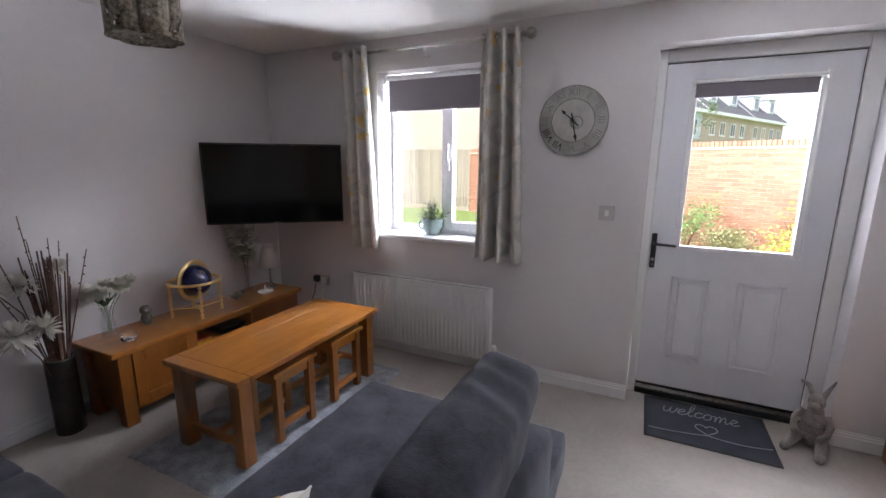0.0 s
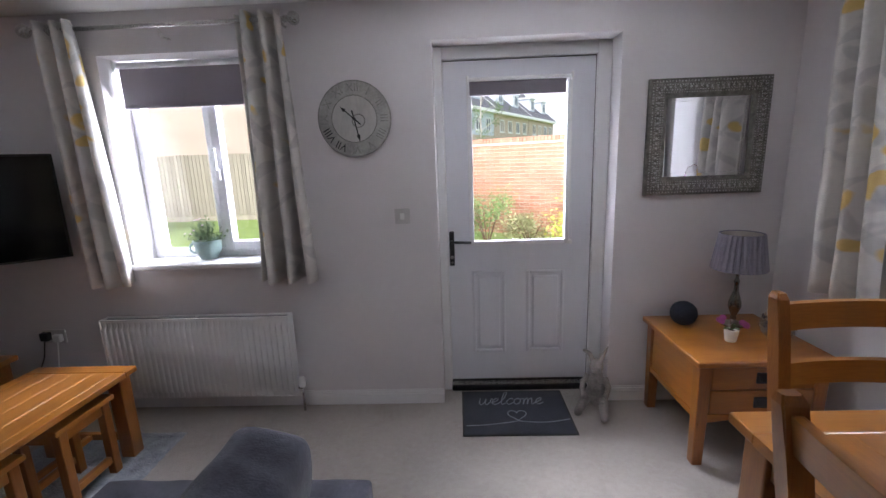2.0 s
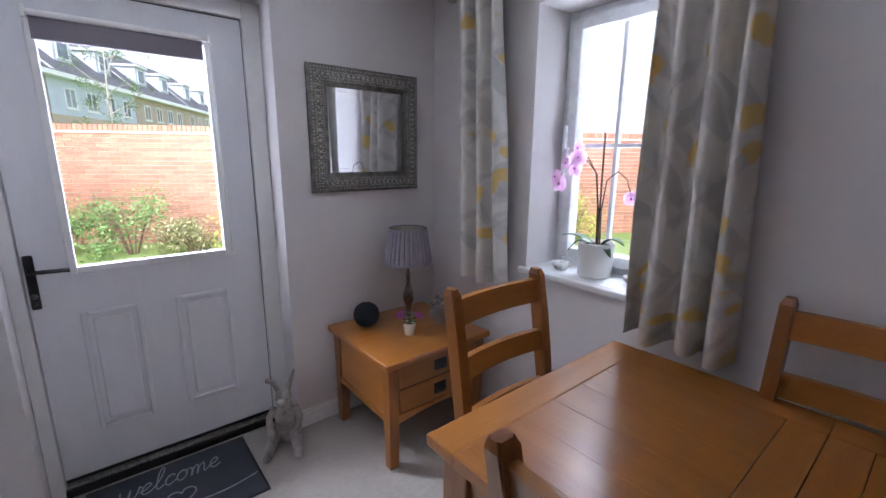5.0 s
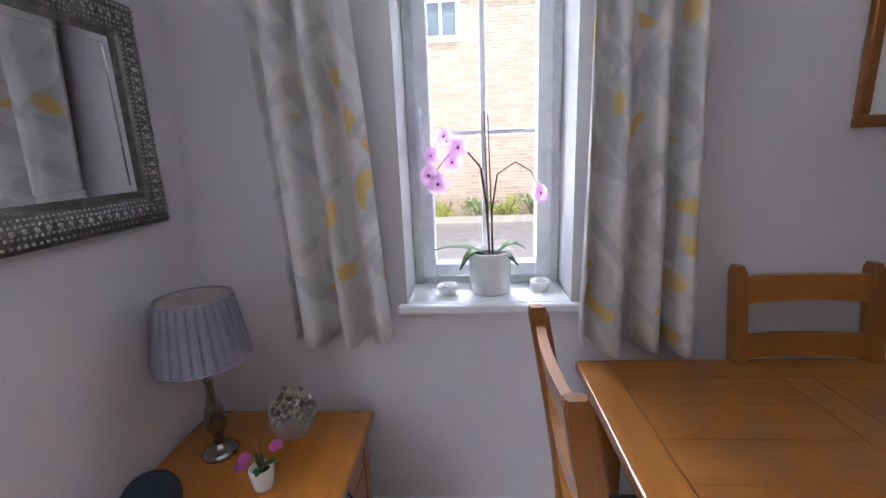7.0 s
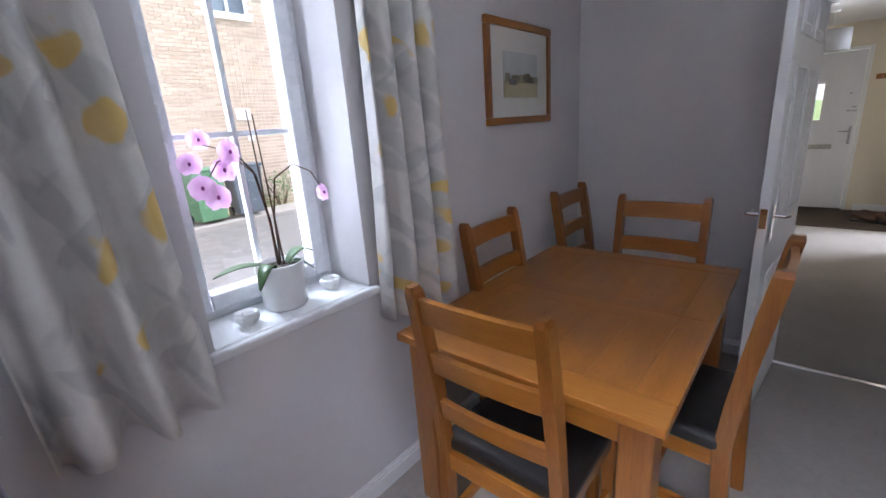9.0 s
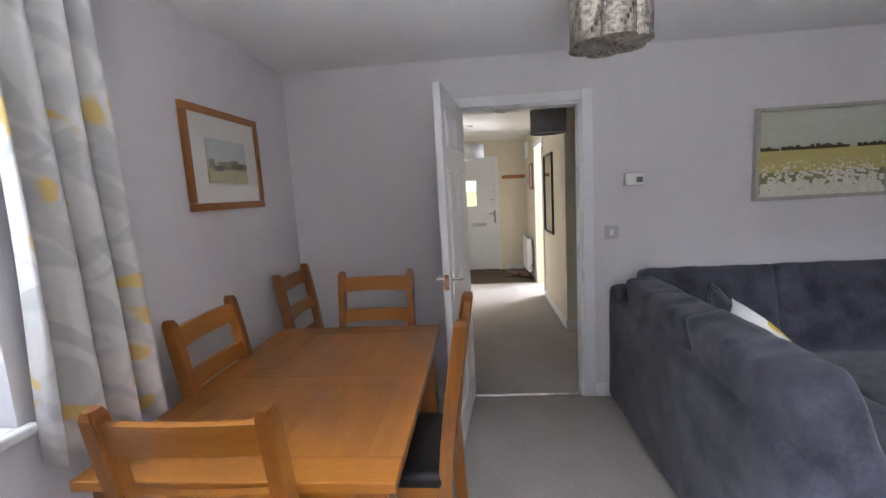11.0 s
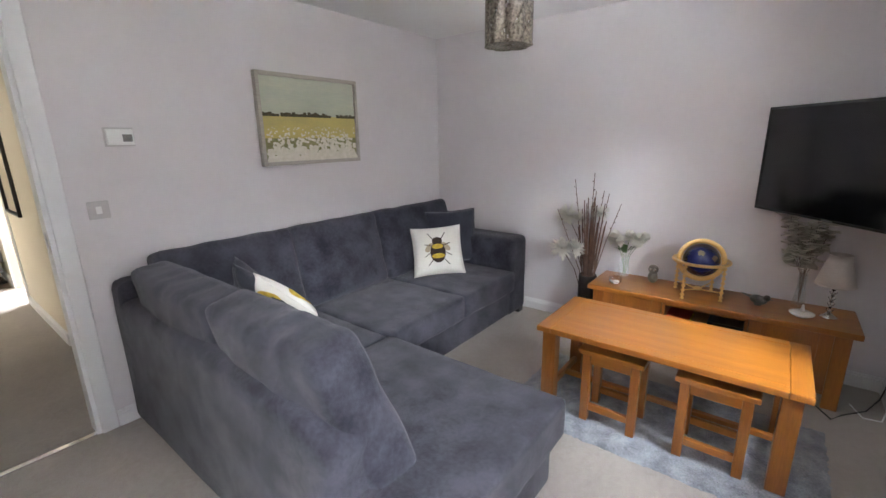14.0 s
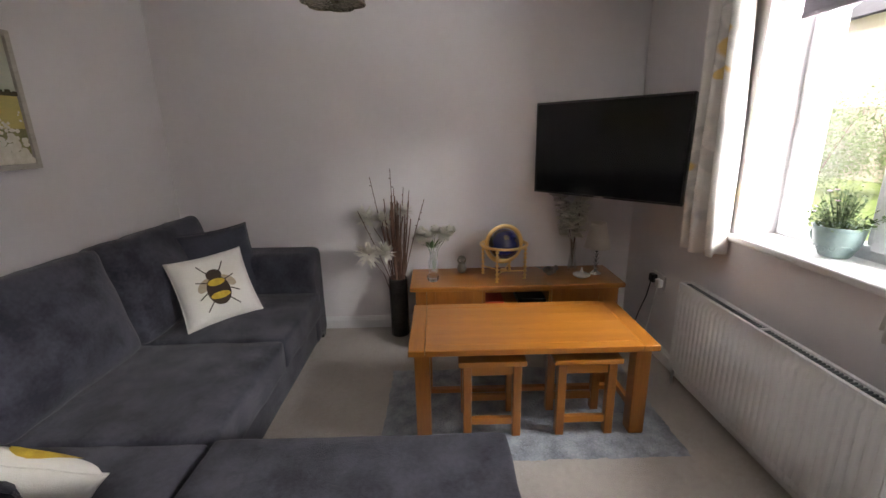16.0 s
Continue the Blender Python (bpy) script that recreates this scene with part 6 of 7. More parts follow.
def shell_bowl():
    p = thing("shell_bowl", "round glass bowl filled with seashells and potpourri", "bowl", "", pose(1.665, -0.385, LT))
    ob = part("bowl", lathe([(0.0, 0.004), (0.035, 0.004), (0.066, 0.03), (0.078, 0.065), (0.074, 0.10), (0.070, 0.102), (0.073, 0.065), (0.062, 0.034), (0.033, 0.009), (0, 0.009)], 36), THIN, p, "clear glass bowl", smooth=True)
    ob.visible_shadow = False
    rng = random.Random(12)
    bm = bmesh.new()
    for _ in range(190):
        a, r = rng.uniform(0, 6.28), 0.068 * math.sqrt(rng.random())
        z = rng.uniform(0.03, 0.12) + 0.045 * (1 - (r / 0.068) ** 2)
        if z < 0.05:
            r *= 0.7
        bmesh.ops.create_icosphere(bm, subdivisions=1, radius=rng.uniform(0.008, 0.016), matrix=Matrix.Translation((r * math.cos(a), r * math.sin(a), z)) @ Euler((rng.uniform(0, 3), rng.uniform(0, 3), 0)).to_matrix().to_4x4() @ Matrix.Diagonal((1, 0.7, 0.45, 1)))
    tagged(part("shells", bm, SHELL, p), kind="stuff")
    bm = bmesh.new()
    for k in range(7):
        blade(bm, (-0.03, -0.02, 0.118), (-0.03 + 0.028 * math.cos(-1.2 + k * 0.4), -0.02 + 0.028 * math.sin(-1.2 + k * 0.4), 0.13), 0.006, 0, 3)
    part("scallop", bm, CERAMIC, p)


shell_bowl()


def orchid_flower(bm, c, face, r, rng):
    """Five petals and a lip, turned to face a direction."""
    f = Vector(face).normalized()
    u = f.cross(Vector((0, 0, 1))).normalized()
    v = u.cross(f)
    for k, w in ((0, 0.52), (1.26, 0.80), (2.51, 0.46), (3.77, 0.46), (5.03, 0.80)):
        a = k + math.pi / 2
        d = (u * math.cos(a) + v * math.sin(a)) * r + f * rng.uniform(-0.15, 0.1) * r
        blade(bm, Vector(c), Vector(c) + d, r * w, 0, 4, 0.25, side=f.cross(d))
    return bm


def orchid(label, m, flowers, stems, leaves, pot, petal, scale=1.0):
    p = thing("potted_orchid", label, "plant", "", m)
    r0, r1, h = pot
    part("pot", lathe([(0, 0), (r0 * 0.92, 0), (r0, 0.006), (r1, h - 0.004), (r1 - 0.002, h), (r1 - 0.007, h), (r1 - 0.008, h - 0.02), (0, h - 0.02)], 40), CERAMIC, p, "white ceramic pot", smooth=True)
    part("soil", lathe([(r1 - 0.008, h - 0.017), (r1 * 0.5, h - 0.008), (0, h - 0.010)], 24), SOIL, p, smooth=True)
    rng = random.Random(31)
    for pts, r in stems:
        part("stem", tube(pts, r * 1.15, 8, None, r * 0.6), TWIG, p, smooth=True)
    for a, b, w, sag in leaves:
        bm = blade(bmesh.new(), a, b, w, sag, 8, 0.2)
        ob = part("leaf", bm, LEAF, p, smooth=True)
        s = ob.modifiers.new("thickness", "SOLIDIFY")
        s.thickness = 0.0025
    for c, face, r in flowers:
        part("flower", orchid_flower(bmesh.new(), c, face, r, rng), petal, p, smooth=True)
        f = Vector(face).normalized()
        part("flower_lip", ball(Vector(c) + f * 0.006, 0.13 * r, None, 8, 6, (1, 1, 1.3)), MAGENTA, p, smooth=True)
    return p


SE = WE[2] + 0.004
OX, OY = 2.02, -1.03
orchid("white pot with a tall pink moth orchid on the sill", pose(OX, OY, SE),
       [((dx, dy, dz), (-0.75, fy, 0.1), r * 0.86) for dx, dy, dz, fy, r in ((0.04, 0.155, 0.565, 0.1, 0.038), (0.02, 0.20, 0.50, 0.3, 0.040), (-0.03, 0.105, 0.525, -0.2, 0.046), (-0.02, 0.125, 0.475, 0.1, 0.044), (-0.05, 0.205, 0.435, 0.25, 0.044), (-0.06, 0.175, 0.405, 0.0, 0.046), (-0.06, -0.17, 0.365, -0.3, 0.038))],
       [([(0, 0, 0.13), (0.0, 0.01, 0.32), (0.0, 0.03, 0.46), (-0.01, 0.08, 0.52), (-0.02, 0.14, 0.50), (-0.03, 0.19, 0.44)], 0.003), ([(0, 0, 0.13), (0.0, 0.005, 0.30), (0.0, 0.025, 0.45), (0.02, 0.09, 0.53), (0.03, 0.15, 0.55)], 0.003), ([(0.01, -0.01, 0.13), (0.0, -0.01, 0.30), (-0.01, -0.03, 0.43), (-0.03, -0.09, 0.47), (-0.05, -0.14, 0.44), (-0.06, -0.17, 0.375)], 0.003), ([(0.01, 0.0, 0.12), (0.01, 0.012, 0.645)], 0.003), ([(-0.01, -0.012, 0.12), (0.0, 0.0, 0.63)], 0.003)],
       [((0, 0.01, 0.14), (0.03, 0.205, 0.185), 0.026, 0.03), ((-0.01, 0.02, 0.14), (-0.06, 0.11, 0.15), 0.024, 0.05), ((0, -0.02, 0.14), (0.0, -0.13, 0.20), 0.028, 0.04), ((0.0, -0.01, 0.14), (-0.05, -0.10, 0.14), 0.020, 0.03)],
       (0.072, 0.080, 0.155), ORCHID)
orchid("small white pot with a magenta miniature orchid", pose(1.445, -0.385, LT),
       [((dx, dy, dz), (-0.8, -0.6, 0.2), 0.016) for dx, dy, dz in ((-0.035, 0.02, 0.115), (-0.045, 0.03, 0.10), (0.045, -0.03, 0.095), (0.055, -0.02, 0.085), (-0.03, 0.035, 0.09), (0.03, -0.03, 0.105))],
       [([(0, 0, 0.05), (-0.01, 0, 0.11), (-0.035, 0.02, 0.12)], 0.0018), ([(0, 0, 0.05), (0.02, -0.01, 0.10), (0.045, -0.03, 0.10)], 0.0018), ([(0, 0.005, 0.05), (-0.005, 0.01, 0.16)], 0.0015), ([(0, 0.0, 0.05), (0.008, 0.0, 0.15)], 0.0015)],
       [((0, 0, 0.06), (0.04, 0.03, 0.085), 0.012, 0.01), ((0, 0, 0.06), (-0.045, -0.01, 0.08), 0.012, 0.01), ((0, 0, 0.06), (0.01, -0.045, 0.085), 0.012, 0.01)],
       (0.026, 0.033, 0.062), MAGENTA)


def trinket_bowl(m):
    p = thing("candle_dish", "small white ceramic dish with a thick rim", "dish", "dishes on the sill", m)
    part("dish", lathe([(0, 0), (0.024, 0), (0.040, 0.022), (0.041, 0.034), (0.034, 0.040), (0.026, 0.034), (0.022, 0.018), (0, 0.016)], 8), CERAMIC, p)
    return p


tb = trinket_bowl(pose(1.985, -0.875, SE))
copy_thing(tb, pose(2.02, -1.215, SE, 0, 0, 20))


def mug_planter():
    p = thing("potted_plant", "pale teal cup planter with a bushy small-leaved plant", "plant", "", pose(-1.42, 0.115, WN[2] + 0.004))
    part("pot", lathe([(0, 0), (0.045, 0), (0.050, 0.006), (0.072, 0.055), (0.078, 0.10), (0.083, 0.118), (0.079, 0.118), (0.072, 0.098), (0, 0.098)], 40), TEAL, p, smooth=True)
    part("handle", ring((-0.085, 0, 0.068), 0.030, 0.007, 28, 8, pose(0, 0, 0, 90, 0, 0)), TEAL, p, smooth=True)
    bm = bmesh.new()
    for k in range(14):
        a = k * 0.45
        ring((0.068 * math.cos(a), 0.068 * math.sin(a), 0.05 + 0.02 * math.sin(k)), 0.010, 0.0015, 14, 5, pose(0, 0, 0, 0, 70, math.degrees(a)), bm)
    part("relief", bm, TEAL, p, smooth=True)
    part("soil", lathe([(0.074, 0.101), (0, 0.106)], 24), SOIL, p)
    rng = random.Random(5)
    st, lf, bl = bmesh.new(), bmesh.new(), bmesh.new()
    for k in range(60):
        a, e = rng.uniform(0, 6.28), rng.uniform(0.1, 1.5)
        r = rng.uniform(0.09, 0.15)
        top = Vector((r * math.cos(a) * math.cos(e), 0.8 * r * math.sin(a) * math.cos(e), 0.115 + r * math.sin(e)))
        b0 = Vector((top.x * 0.3, top.y * 0.3, 0.10))
        tube([b0, b0.lerp(top, 0.5) + Vector((0, 0, 0.01)), top], 0.0010, 5, st)
        for q in range(14):
            c = b0.lerp(top, 0.25 + 0.75 * q / 13) + Vector((rng.uniform(-0.012, 0.012), rng.uniform(-0.012, 0.012), rng.uniform(-0.012, 0.012)))
            d = Vector((rng.uniform(-1, 1), rng.uniform(-1, 1), rng.uniform(-0.6, 0.8))).normalized()
            blade(lf, c, c + d * rng.uniform(0.010, 0.018), 0.0055, 0, 2)
        if k % 6 == 0:
            for q in range(6):
                blade(bl, top, top + Vector((0.010 * math.cos(q), 0.010 * math.sin(q), 0.004)), 0.004, 0, 2)
    tagged(part("stem", st, LEAF, p), kind="stuff")
    tagged(part("foliage", lf, LEAF_PALE, p), kind="stuff")
    tagged(part("blossom", bl, ORCHID, p), kind="stuff")


mug_planter()


# ---- hare ornament by the door ----
def hare():
    bm = bmesh.new()

    def blob(c, r, sc=(1, 1, 1)):
        ball(c, r, bm, 18, 12, sc)

    blob((0, 0.005, 0.070), 0.055, (0.95, 0.85, 1.15))
    blob((0, 0.0, 0.128), 0.043, (1.0, 0.80, 1.35))           # waistcoat
    blob((0, -0.004, 0.180), 0.026, (1.15, 0.9, 0.9))
    blob((0, -0.014, 0.222), 0.034, (0.92, 1.0, 1.08))
    blob((0, -0.044, 0.212), 0.021, (0.95, 1.05, 0.85))
    blob((0, -0.062, 0.214), 0.007)
    for s in (-1, 1):
        tube([(s * 0.030, 0.0, 0.060), (s * 0.046, -0.045, 0.050), (s * 0.056, -0.085, 0.022)], 0.027, 10, bm, 0.020)
        blob((s * 0.060, -0.105, 0.019), 0.021, (0.95, 1.55, 0.9))
        tube([(s * 0.040, -0.002, 0.168), (s * 0.060, -0.016, 0.128), (s * 0.056, -0.048, 0.098), (s * 0.046, -0.066, 0.090)], 0.015, 10, bm, 0.013)
        blob((s * 0.044, -0.070, 0.088), 0.016)
        blob((s * 0.021, -0.036, 0.230), 0.006)
        blob((s * 0.006, -0.036, 0.135 + 0.02 * s), 0.005)
    tube([(0.016, -0.008, 0.246), (0.030, 0.0, 0.285), (0.046, 0.012, 0.326)], 0.013, 10, bm, 0.004)
    tube([(-0.016, -0.008, 0.246), (-0.034, -0.006, 0.282), (-0.062, -0.020, 0.300)], 0.014, 10, bm, 0.008)
    blob((0, 0.055, 0.045), 0.022)
    p = part("hare_ornament", bm, FUR, None, smooth=True)
    fuse = p.modifiers.new("fused", "REMESH")
    fuse.mode, fuse.voxel_size, fuse.use_smooth_shade = "VOXEL", 0.0035, True
    tagged(p, "grey resin hare in a waistcoat sitting by the door", "ornament")
    p.matrix_world = pose(0.900, -0.078, 0, 0, 0, -28) @ Matrix.Scale(1.2, 4)


hare()


# ---- on and beside the sideboard ----
SB = 0.456


def gem_globe():
    p = thing("gemstone_globe", "dark blue gemstone globe in a polished brass stand", "globe", "", pose(-2.655, -0.945, SB, 0, 0, 20) @ Matrix.Scale(1.1, 4))
    c = (0, 0, 0.205)
    g = part("globe", ball(c, 0.094, None, 36, 24), LAPIS, p, "deep blue polished globe", smooth=True)
    rng = random.Random(8)
    bm = bmesh.new()
    for _ in range(9):
        a, e = rng.uniform(0, 6.28), rng.uniform(-0.5, 0.9)
        n = Vector((math.cos(a) * math.cos(e), math.sin(a) * math.cos(e), math.sin(e)))
        u = n.cross(Vector((0, 0, 1))).normalized()
        v = n.cross(u)
        k, size = 14, rng.uniform(0.014, 0.034)
        rim = [bm.verts.new(Vector(c) + (n * 0.0955 + (u * math.cos(2 * math.pi * i / k) + v * math.sin(2 * math.pi * i / k)) * size * rng.uniform(0.5, 1.1)).normalized() * 0.0948) for i in range(k)]
        mid = bm.verts.new(Vector(c) + n * 0.0953)
        for i in range(k):
            bm.faces.new((mid, rim[i], rim[(i + 1) % k]))
    part("land", bm, GEM, g)
    bm = lathe([(0.099, -0.004), (0.122, -0.004), (0.124, 0), (0.122, 0.004), (0.099, 0.004), (0.097, 0), (0.099, -0.004)], 56)
    bm.transform(pose(*c, 0, 0, -8) @ pose(0, 0, 0, 0, 90, 0))
    part("meridian", bm, BRASS, p, smooth=True)
    bm = lathe([(0.127, 0.198), (0.146, 0.198), (0.148, 0.204), (0.146, 0.210), (0.127, 0.210), (0.125, 0.204), (0.127, 0.198)], 56)
    part("horizon_ring", bm, BRASS, p, smooth=True)
    for k in range(4):
        a = math.pi / 4 + k * math.pi / 2
        prof = [(0.010, 0), (0.010, 0.006)]
        for q in range(7):
            z = 0.012 + q * 0.027
            prof += [(0.005, z), (0.0125, z + 0.010), (0.005, z + 0.022)]
        prof += [(0.006, 0.202)]
        part("leg", lathe(prof, 14, (0.134 * math.cos(a), 0.134 * math.sin(a), 0)), BRASS, p, smooth=True)
    for k in range(2):
        a = math.pi / 4 + k * math.pi / 2
        part("cross_bar", tube([(0.134 * math.cos(a), 0.134 * math.sin(a), 0.05), (0.03 * math.cos(a), 0.03 * math.sin(a), 0.035), (-0.03 * math.cos(a), -0.03 * math.sin(a), 0.035), (-0.134 * math.cos(a), -0.134 * math.sin(a), 0.05)], 0.004, 8), BRASS, p, smooth=True)
    part("compass", lathe([(0, 0.03), (0.022, 0.03), (0.024, 0.036), (0.020, 0.044), (0, 0.044)], 24), BRASS, p, smooth=True)


gem_globe()


def mum(bm, c, r, rng, n=34, wide=0.13):
    """A shaggy flower head."""
    for _ in range(n):
        d = Vector((rng.gauss(0, 1), rng.gauss(0, 1), rng.gauss(0.2, 0.8))).normalized()
        blade(bm, Vector(c) + d * r * 0.12, Vector(c) + d * r * rng.uniform(0.75, 1.1), r * wide, 0, 3)
    return bm


def floor_vase():
    p = thing("floor_vase", "tall dark vase of twigs and white silk flowers on the floor", "vase", "", pose(-2.745, -1.675, 0))
    part("vase", lathe([(0, 0), (0.062, 0), (0.066, 0.006), (0.066, 0.42), (0.063, 0.43), (0.058, 0.43), (0.060, 0.41), (0.058, 0.02), (0, 0.02)], 32), surf("smoked_glass", (0.060, 0.052, 0.048), (0.035, 0.031, 0.029), 5, 0.12, 0.02), p, smooth=True)
    rng = random.Random(21)
    for k in range(40):
        a = rng.uniform(0, 6.28)
        lean = rng.uniform(0.02, 0.11)
        tx, ty, tz = max(-0.09, lean * math.cos(a)), lean * math.sin(a), rng.uniform(0.66, 1.02)
        part("cane", tube([(0.02 * math.cos(a), 0.02 * math.sin(a), 0.05), (tx * 0.4, ty * 0.4, 0.4), (tx, ty, tz)], 0.0055, 6, None, 0.0035), TWIG, p)
    for tx, ty, tz in ((-0.08, -0.17, 1.13), (-0.09, -0.03, 1.18), (-0.05, 0.06, 1.06), (0.0, 0.20, 0.98), (-0.09, -0.01, 1.05), (-0.04, 0.10, 1.04), (0.06, -0.24, 0.92)):
        pts = [(0, 0, 0.1), (tx * 0.25, ty * 0.25, 0.45), (tx * 0.6 + 0.01, ty * 0.6, 0.45 + (tz - 0.45) * 0.5), (tx, ty, tz)]
        bm = tube(pts, 0.0045, 6, None, 0.0022)
        for q in range(6):
            c = Vector(pts[2]).lerp(Vector(pts[3]), q / 6)
            ball(c + Vector((rng.uniform(-0.008, 0.008), rng.uniform(-0.008, 0.008), 0)), 0.005, bm, 6, 4)
        part("branch", bm, TWIG, p)
    for c, r in (((-0.04, -0.20, 0.86), 0.095), ((-0.02, -0.08, 0.84), 0.075), ((0.09, -0.18, 0.63), 0.10), ((0.09, -0.07, 0.64), 0.085), ((-0.02, 0.06, 0.90), 0.07)):
        part("stem", tube([(0, 0, 0.15), (c[0] * 0.5, c[1] * 0.5, c[2] - 0.16), c], 0.003, 6), TWIG, p)
        part("flower", mum(bmesh.new(), c, r, rng, 90), PETAL, p)


floor_vase()


def flower_vase(label, m, h, heads, mat=THIN):
    p = thing("flower_vase", label, "vase", "", m)
    ob = part("vase", lathe([(0, 0), (0.034, 0), (0.037, 0.006), (0.036, h * 0.45), (0.026, h * 0.7), (0.024, h * 0.85), (0.034, h), (0.031, h), (0.021, h * 0.85), (0.023, h * 0.7), (0.032, h * 0.45), (0.032, 0.012), (0, 0.012)], 28), mat, p, "clear glass vase", smooth=True)
    ob.visible_shadow = False
    rng = random.Random(17)
    for c, r in heads:
        part("stem", tube([(rng.uniform(-0.012, 0.012), rng.uniform(-0.012, 0.012), 0.02), (c[0] * 0.3, c[1] * 0.3, h), c], 0.0022, 6), LEAF, p)
        part("flower", mum(bmesh.new(), c, r, rng, 80, 0.38), PETAL, p)
    lf = bmesh.new()
    for _ in range(16):
        a = rng.uniform(0, 6.28)
        blade(lf, (0.01 * math.cos(a), 0.01 * math.sin(a), h + 0.01), (rng.uniform(0.04, 0.09) * math.cos(a), rng.uniform(0.04, 0.09) * math.sin(a), h + rng.uniform(0.03, 0.10)), 0.010, 0.01, 4)
    tagged(part("foliage", lf, LEAF, p), kind="stuff")


flower_vase("small glass vase of white silk roses", pose(-2.755, -1.425, SB), 0.17, (((0.02, -0.075, 0.285), 0.060), ((0.02, 0.085, 0.285), 0.062), ((-0.01, 0.02, 0.30), 0.045), ((0.03, 0.125, 0.31), 0.042), ((0.04, -0.03, 0.27), 0.048)))


def blossom_vase():
    p = thing("blossom_vase", "slim glass vase of white blossom branches", "vase", "", pose(-2.755, -0.445, SB))
    ob = part("vase", lathe([(0, 0), (0.036, 0), (0.034, 0.02), (0.020, 0.12), (0.022, 0.20), (0.019, 0.20), (0.017, 0.12), (0.030, 0.02), (0, 0.01)], 24), THIN, p, smooth=True)
    ob.visible_shadow = False
    rng = random.Random(41)
    for k in range(11):
        tx, ty, tz = rng.uniform(-0.05, 0.06), rng.uniform(-0.11, 0.11), rng.uniform(0.38, 0.55)
        pts = [(0, 0, 0.02), (tx * 0.15, ty * 0.15, 0.20), (tx * 0.7, ty * 0.7, 0.33), (tx, ty, tz)]
        part("branch", tube(pts, 0.0014, 6), TWIG, p)
        bm = bmesh.new()
        for q in range(20):
            c = Vector(pts[2]).lerp(Vector(pts[3]), q / 9 - 0.45) + Vector((rng.uniform(-0.02, 0.02), rng.uniform(-0.02, 0.02), rng.uniform(-0.02, 0.02)))
            for w in range(5):
                d = Vector((math.cos(w * 1.26 + q), math.sin(w * 1.26 + q), rng.uniform(-0.2, 0.6)))
                blade(bm, c, c + d * 0.034, 0.024, 0, 2)
        part("blossom", bm, PETAL, p)


blossom_vase()


def small_lamp():
    p = thing("small_lamp", "small glass and chrome lamp with a cream cloth shade", "table lamp", "", pose(-2.655, -0.315, SB) @ Matrix.Scale(0.92, 4))
    part("base", lathe([(0, 0), (0.042, 0), (0.043, 0.006), (0.025, 0.016), (0.014, 0.028), (0, 0.03)], 28), CHROME, p, smooth=True)
    prof = [(0.010, 0.028)]
    for q in range(4):
        z = 0.035 + q * 0.036
        prof += [(0.008, z), (0.019, z + 0.016), (0.008, z + 0.032)]
    part("stem", lathe(prof, 20), GLASS, p, "faceted glass stem")
    part("rod", tube([(0, 0, 0.02), (0, 0, 0.30)], 0.004, 8), CHROME, p)
    ob = part("shade", lathe([(0.094, 0.205), (0.078, 0.27), (0.060, 0.345), (0.052, 0.385)], 40), SHADE_WHITE, p, "cream cloth shade", smooth=True)
    s = ob.modifiers.new("thickness", "SOLIDIFY")
    s.thickness = 0.002
    part("rim", ring((0, 0, 0.385), 0.052, 0.003, 40, 6), SHADE_WHITE, p, smooth=True)
    part("rim", ring((0, 0, 0.205), 0.094, 0.003, 40, 6), SHADE_WHITE, p, smooth=True)


small_lamp()
d = thing("trinket_dish", "white scalloped trinket dish with a small figure", "dish", "", pose(-2.59, -0.43, SB))
part("dish", lathe([(0, 0), (0.030, 0), (0.055, 0.014), (0.058, 0.022), (0.048, 0.024), (0.040, 0.030), (0, 0.030)], 28), CERAMIC, d, smooth=True)
part("figure", lathe([(0.010, 0.029), (0.012, 0.04), (0.006, 0.055), (0.008, 0.064), (0, 0.072)], 14), CERAMIC, d, smooth=True)
o = thing("owl_ornament", "small dark glazed owl ornament", "ornament", "", pose(-2.735, -1.225, SB) @ Matrix.Scale(1.2, 4))
bm = ball((0, 0, 0.034), 0.028, None, 18, 12, (0.9, 0.95, 1.25))
ball((0, 0, 0.080), 0.027, bm, 18, 12)
part("body", bm, PEWTER, o, smooth=True)
for s in (-1, 1):
    part("eye", ball((0.023, s * 0.011, 0.084), 0.008, None, 10, 8), STEEL, o, smooth=True)
g = thing("glass_paperweight", "clear cut-glass paperweight on the sideboard", "paperweight", "", pose(-2.565, -1.425, SB))
ob = part("glass", ball((0, 0, 0.030), 0.042, None, 10, 7, (1, 1, 0.75)), GLASS, g)
b = thing("bird_ornament", "small dark metal bird ornament", "ornament", "", pose(-2.66, -0.63, SB, 0, 0, 60) @ Matrix.Scale(1.35, 4))
bm = ball((0, 0, 0.024), 0.024, None, 16, 10, (1.5, 0.8, 0.85))
ball((0.032, 0, 0.040), 0.014, bm, 12, 8)
blade(bm, (-0.03, 0, 0.025), (-0.075, 0, 0.034), 0.012, 0, 4)
blade(bm, (0.044, 0, 0.040), (0.058, 0, 0.038), 0.004, 0, 2)
lathe([(0, 0), (0.014, 0), (0.010, 0.008), (0, 0.008)], 12, (0, 0, 0), bm)
part("bird", bm, PEWTER, b, smooth=True)


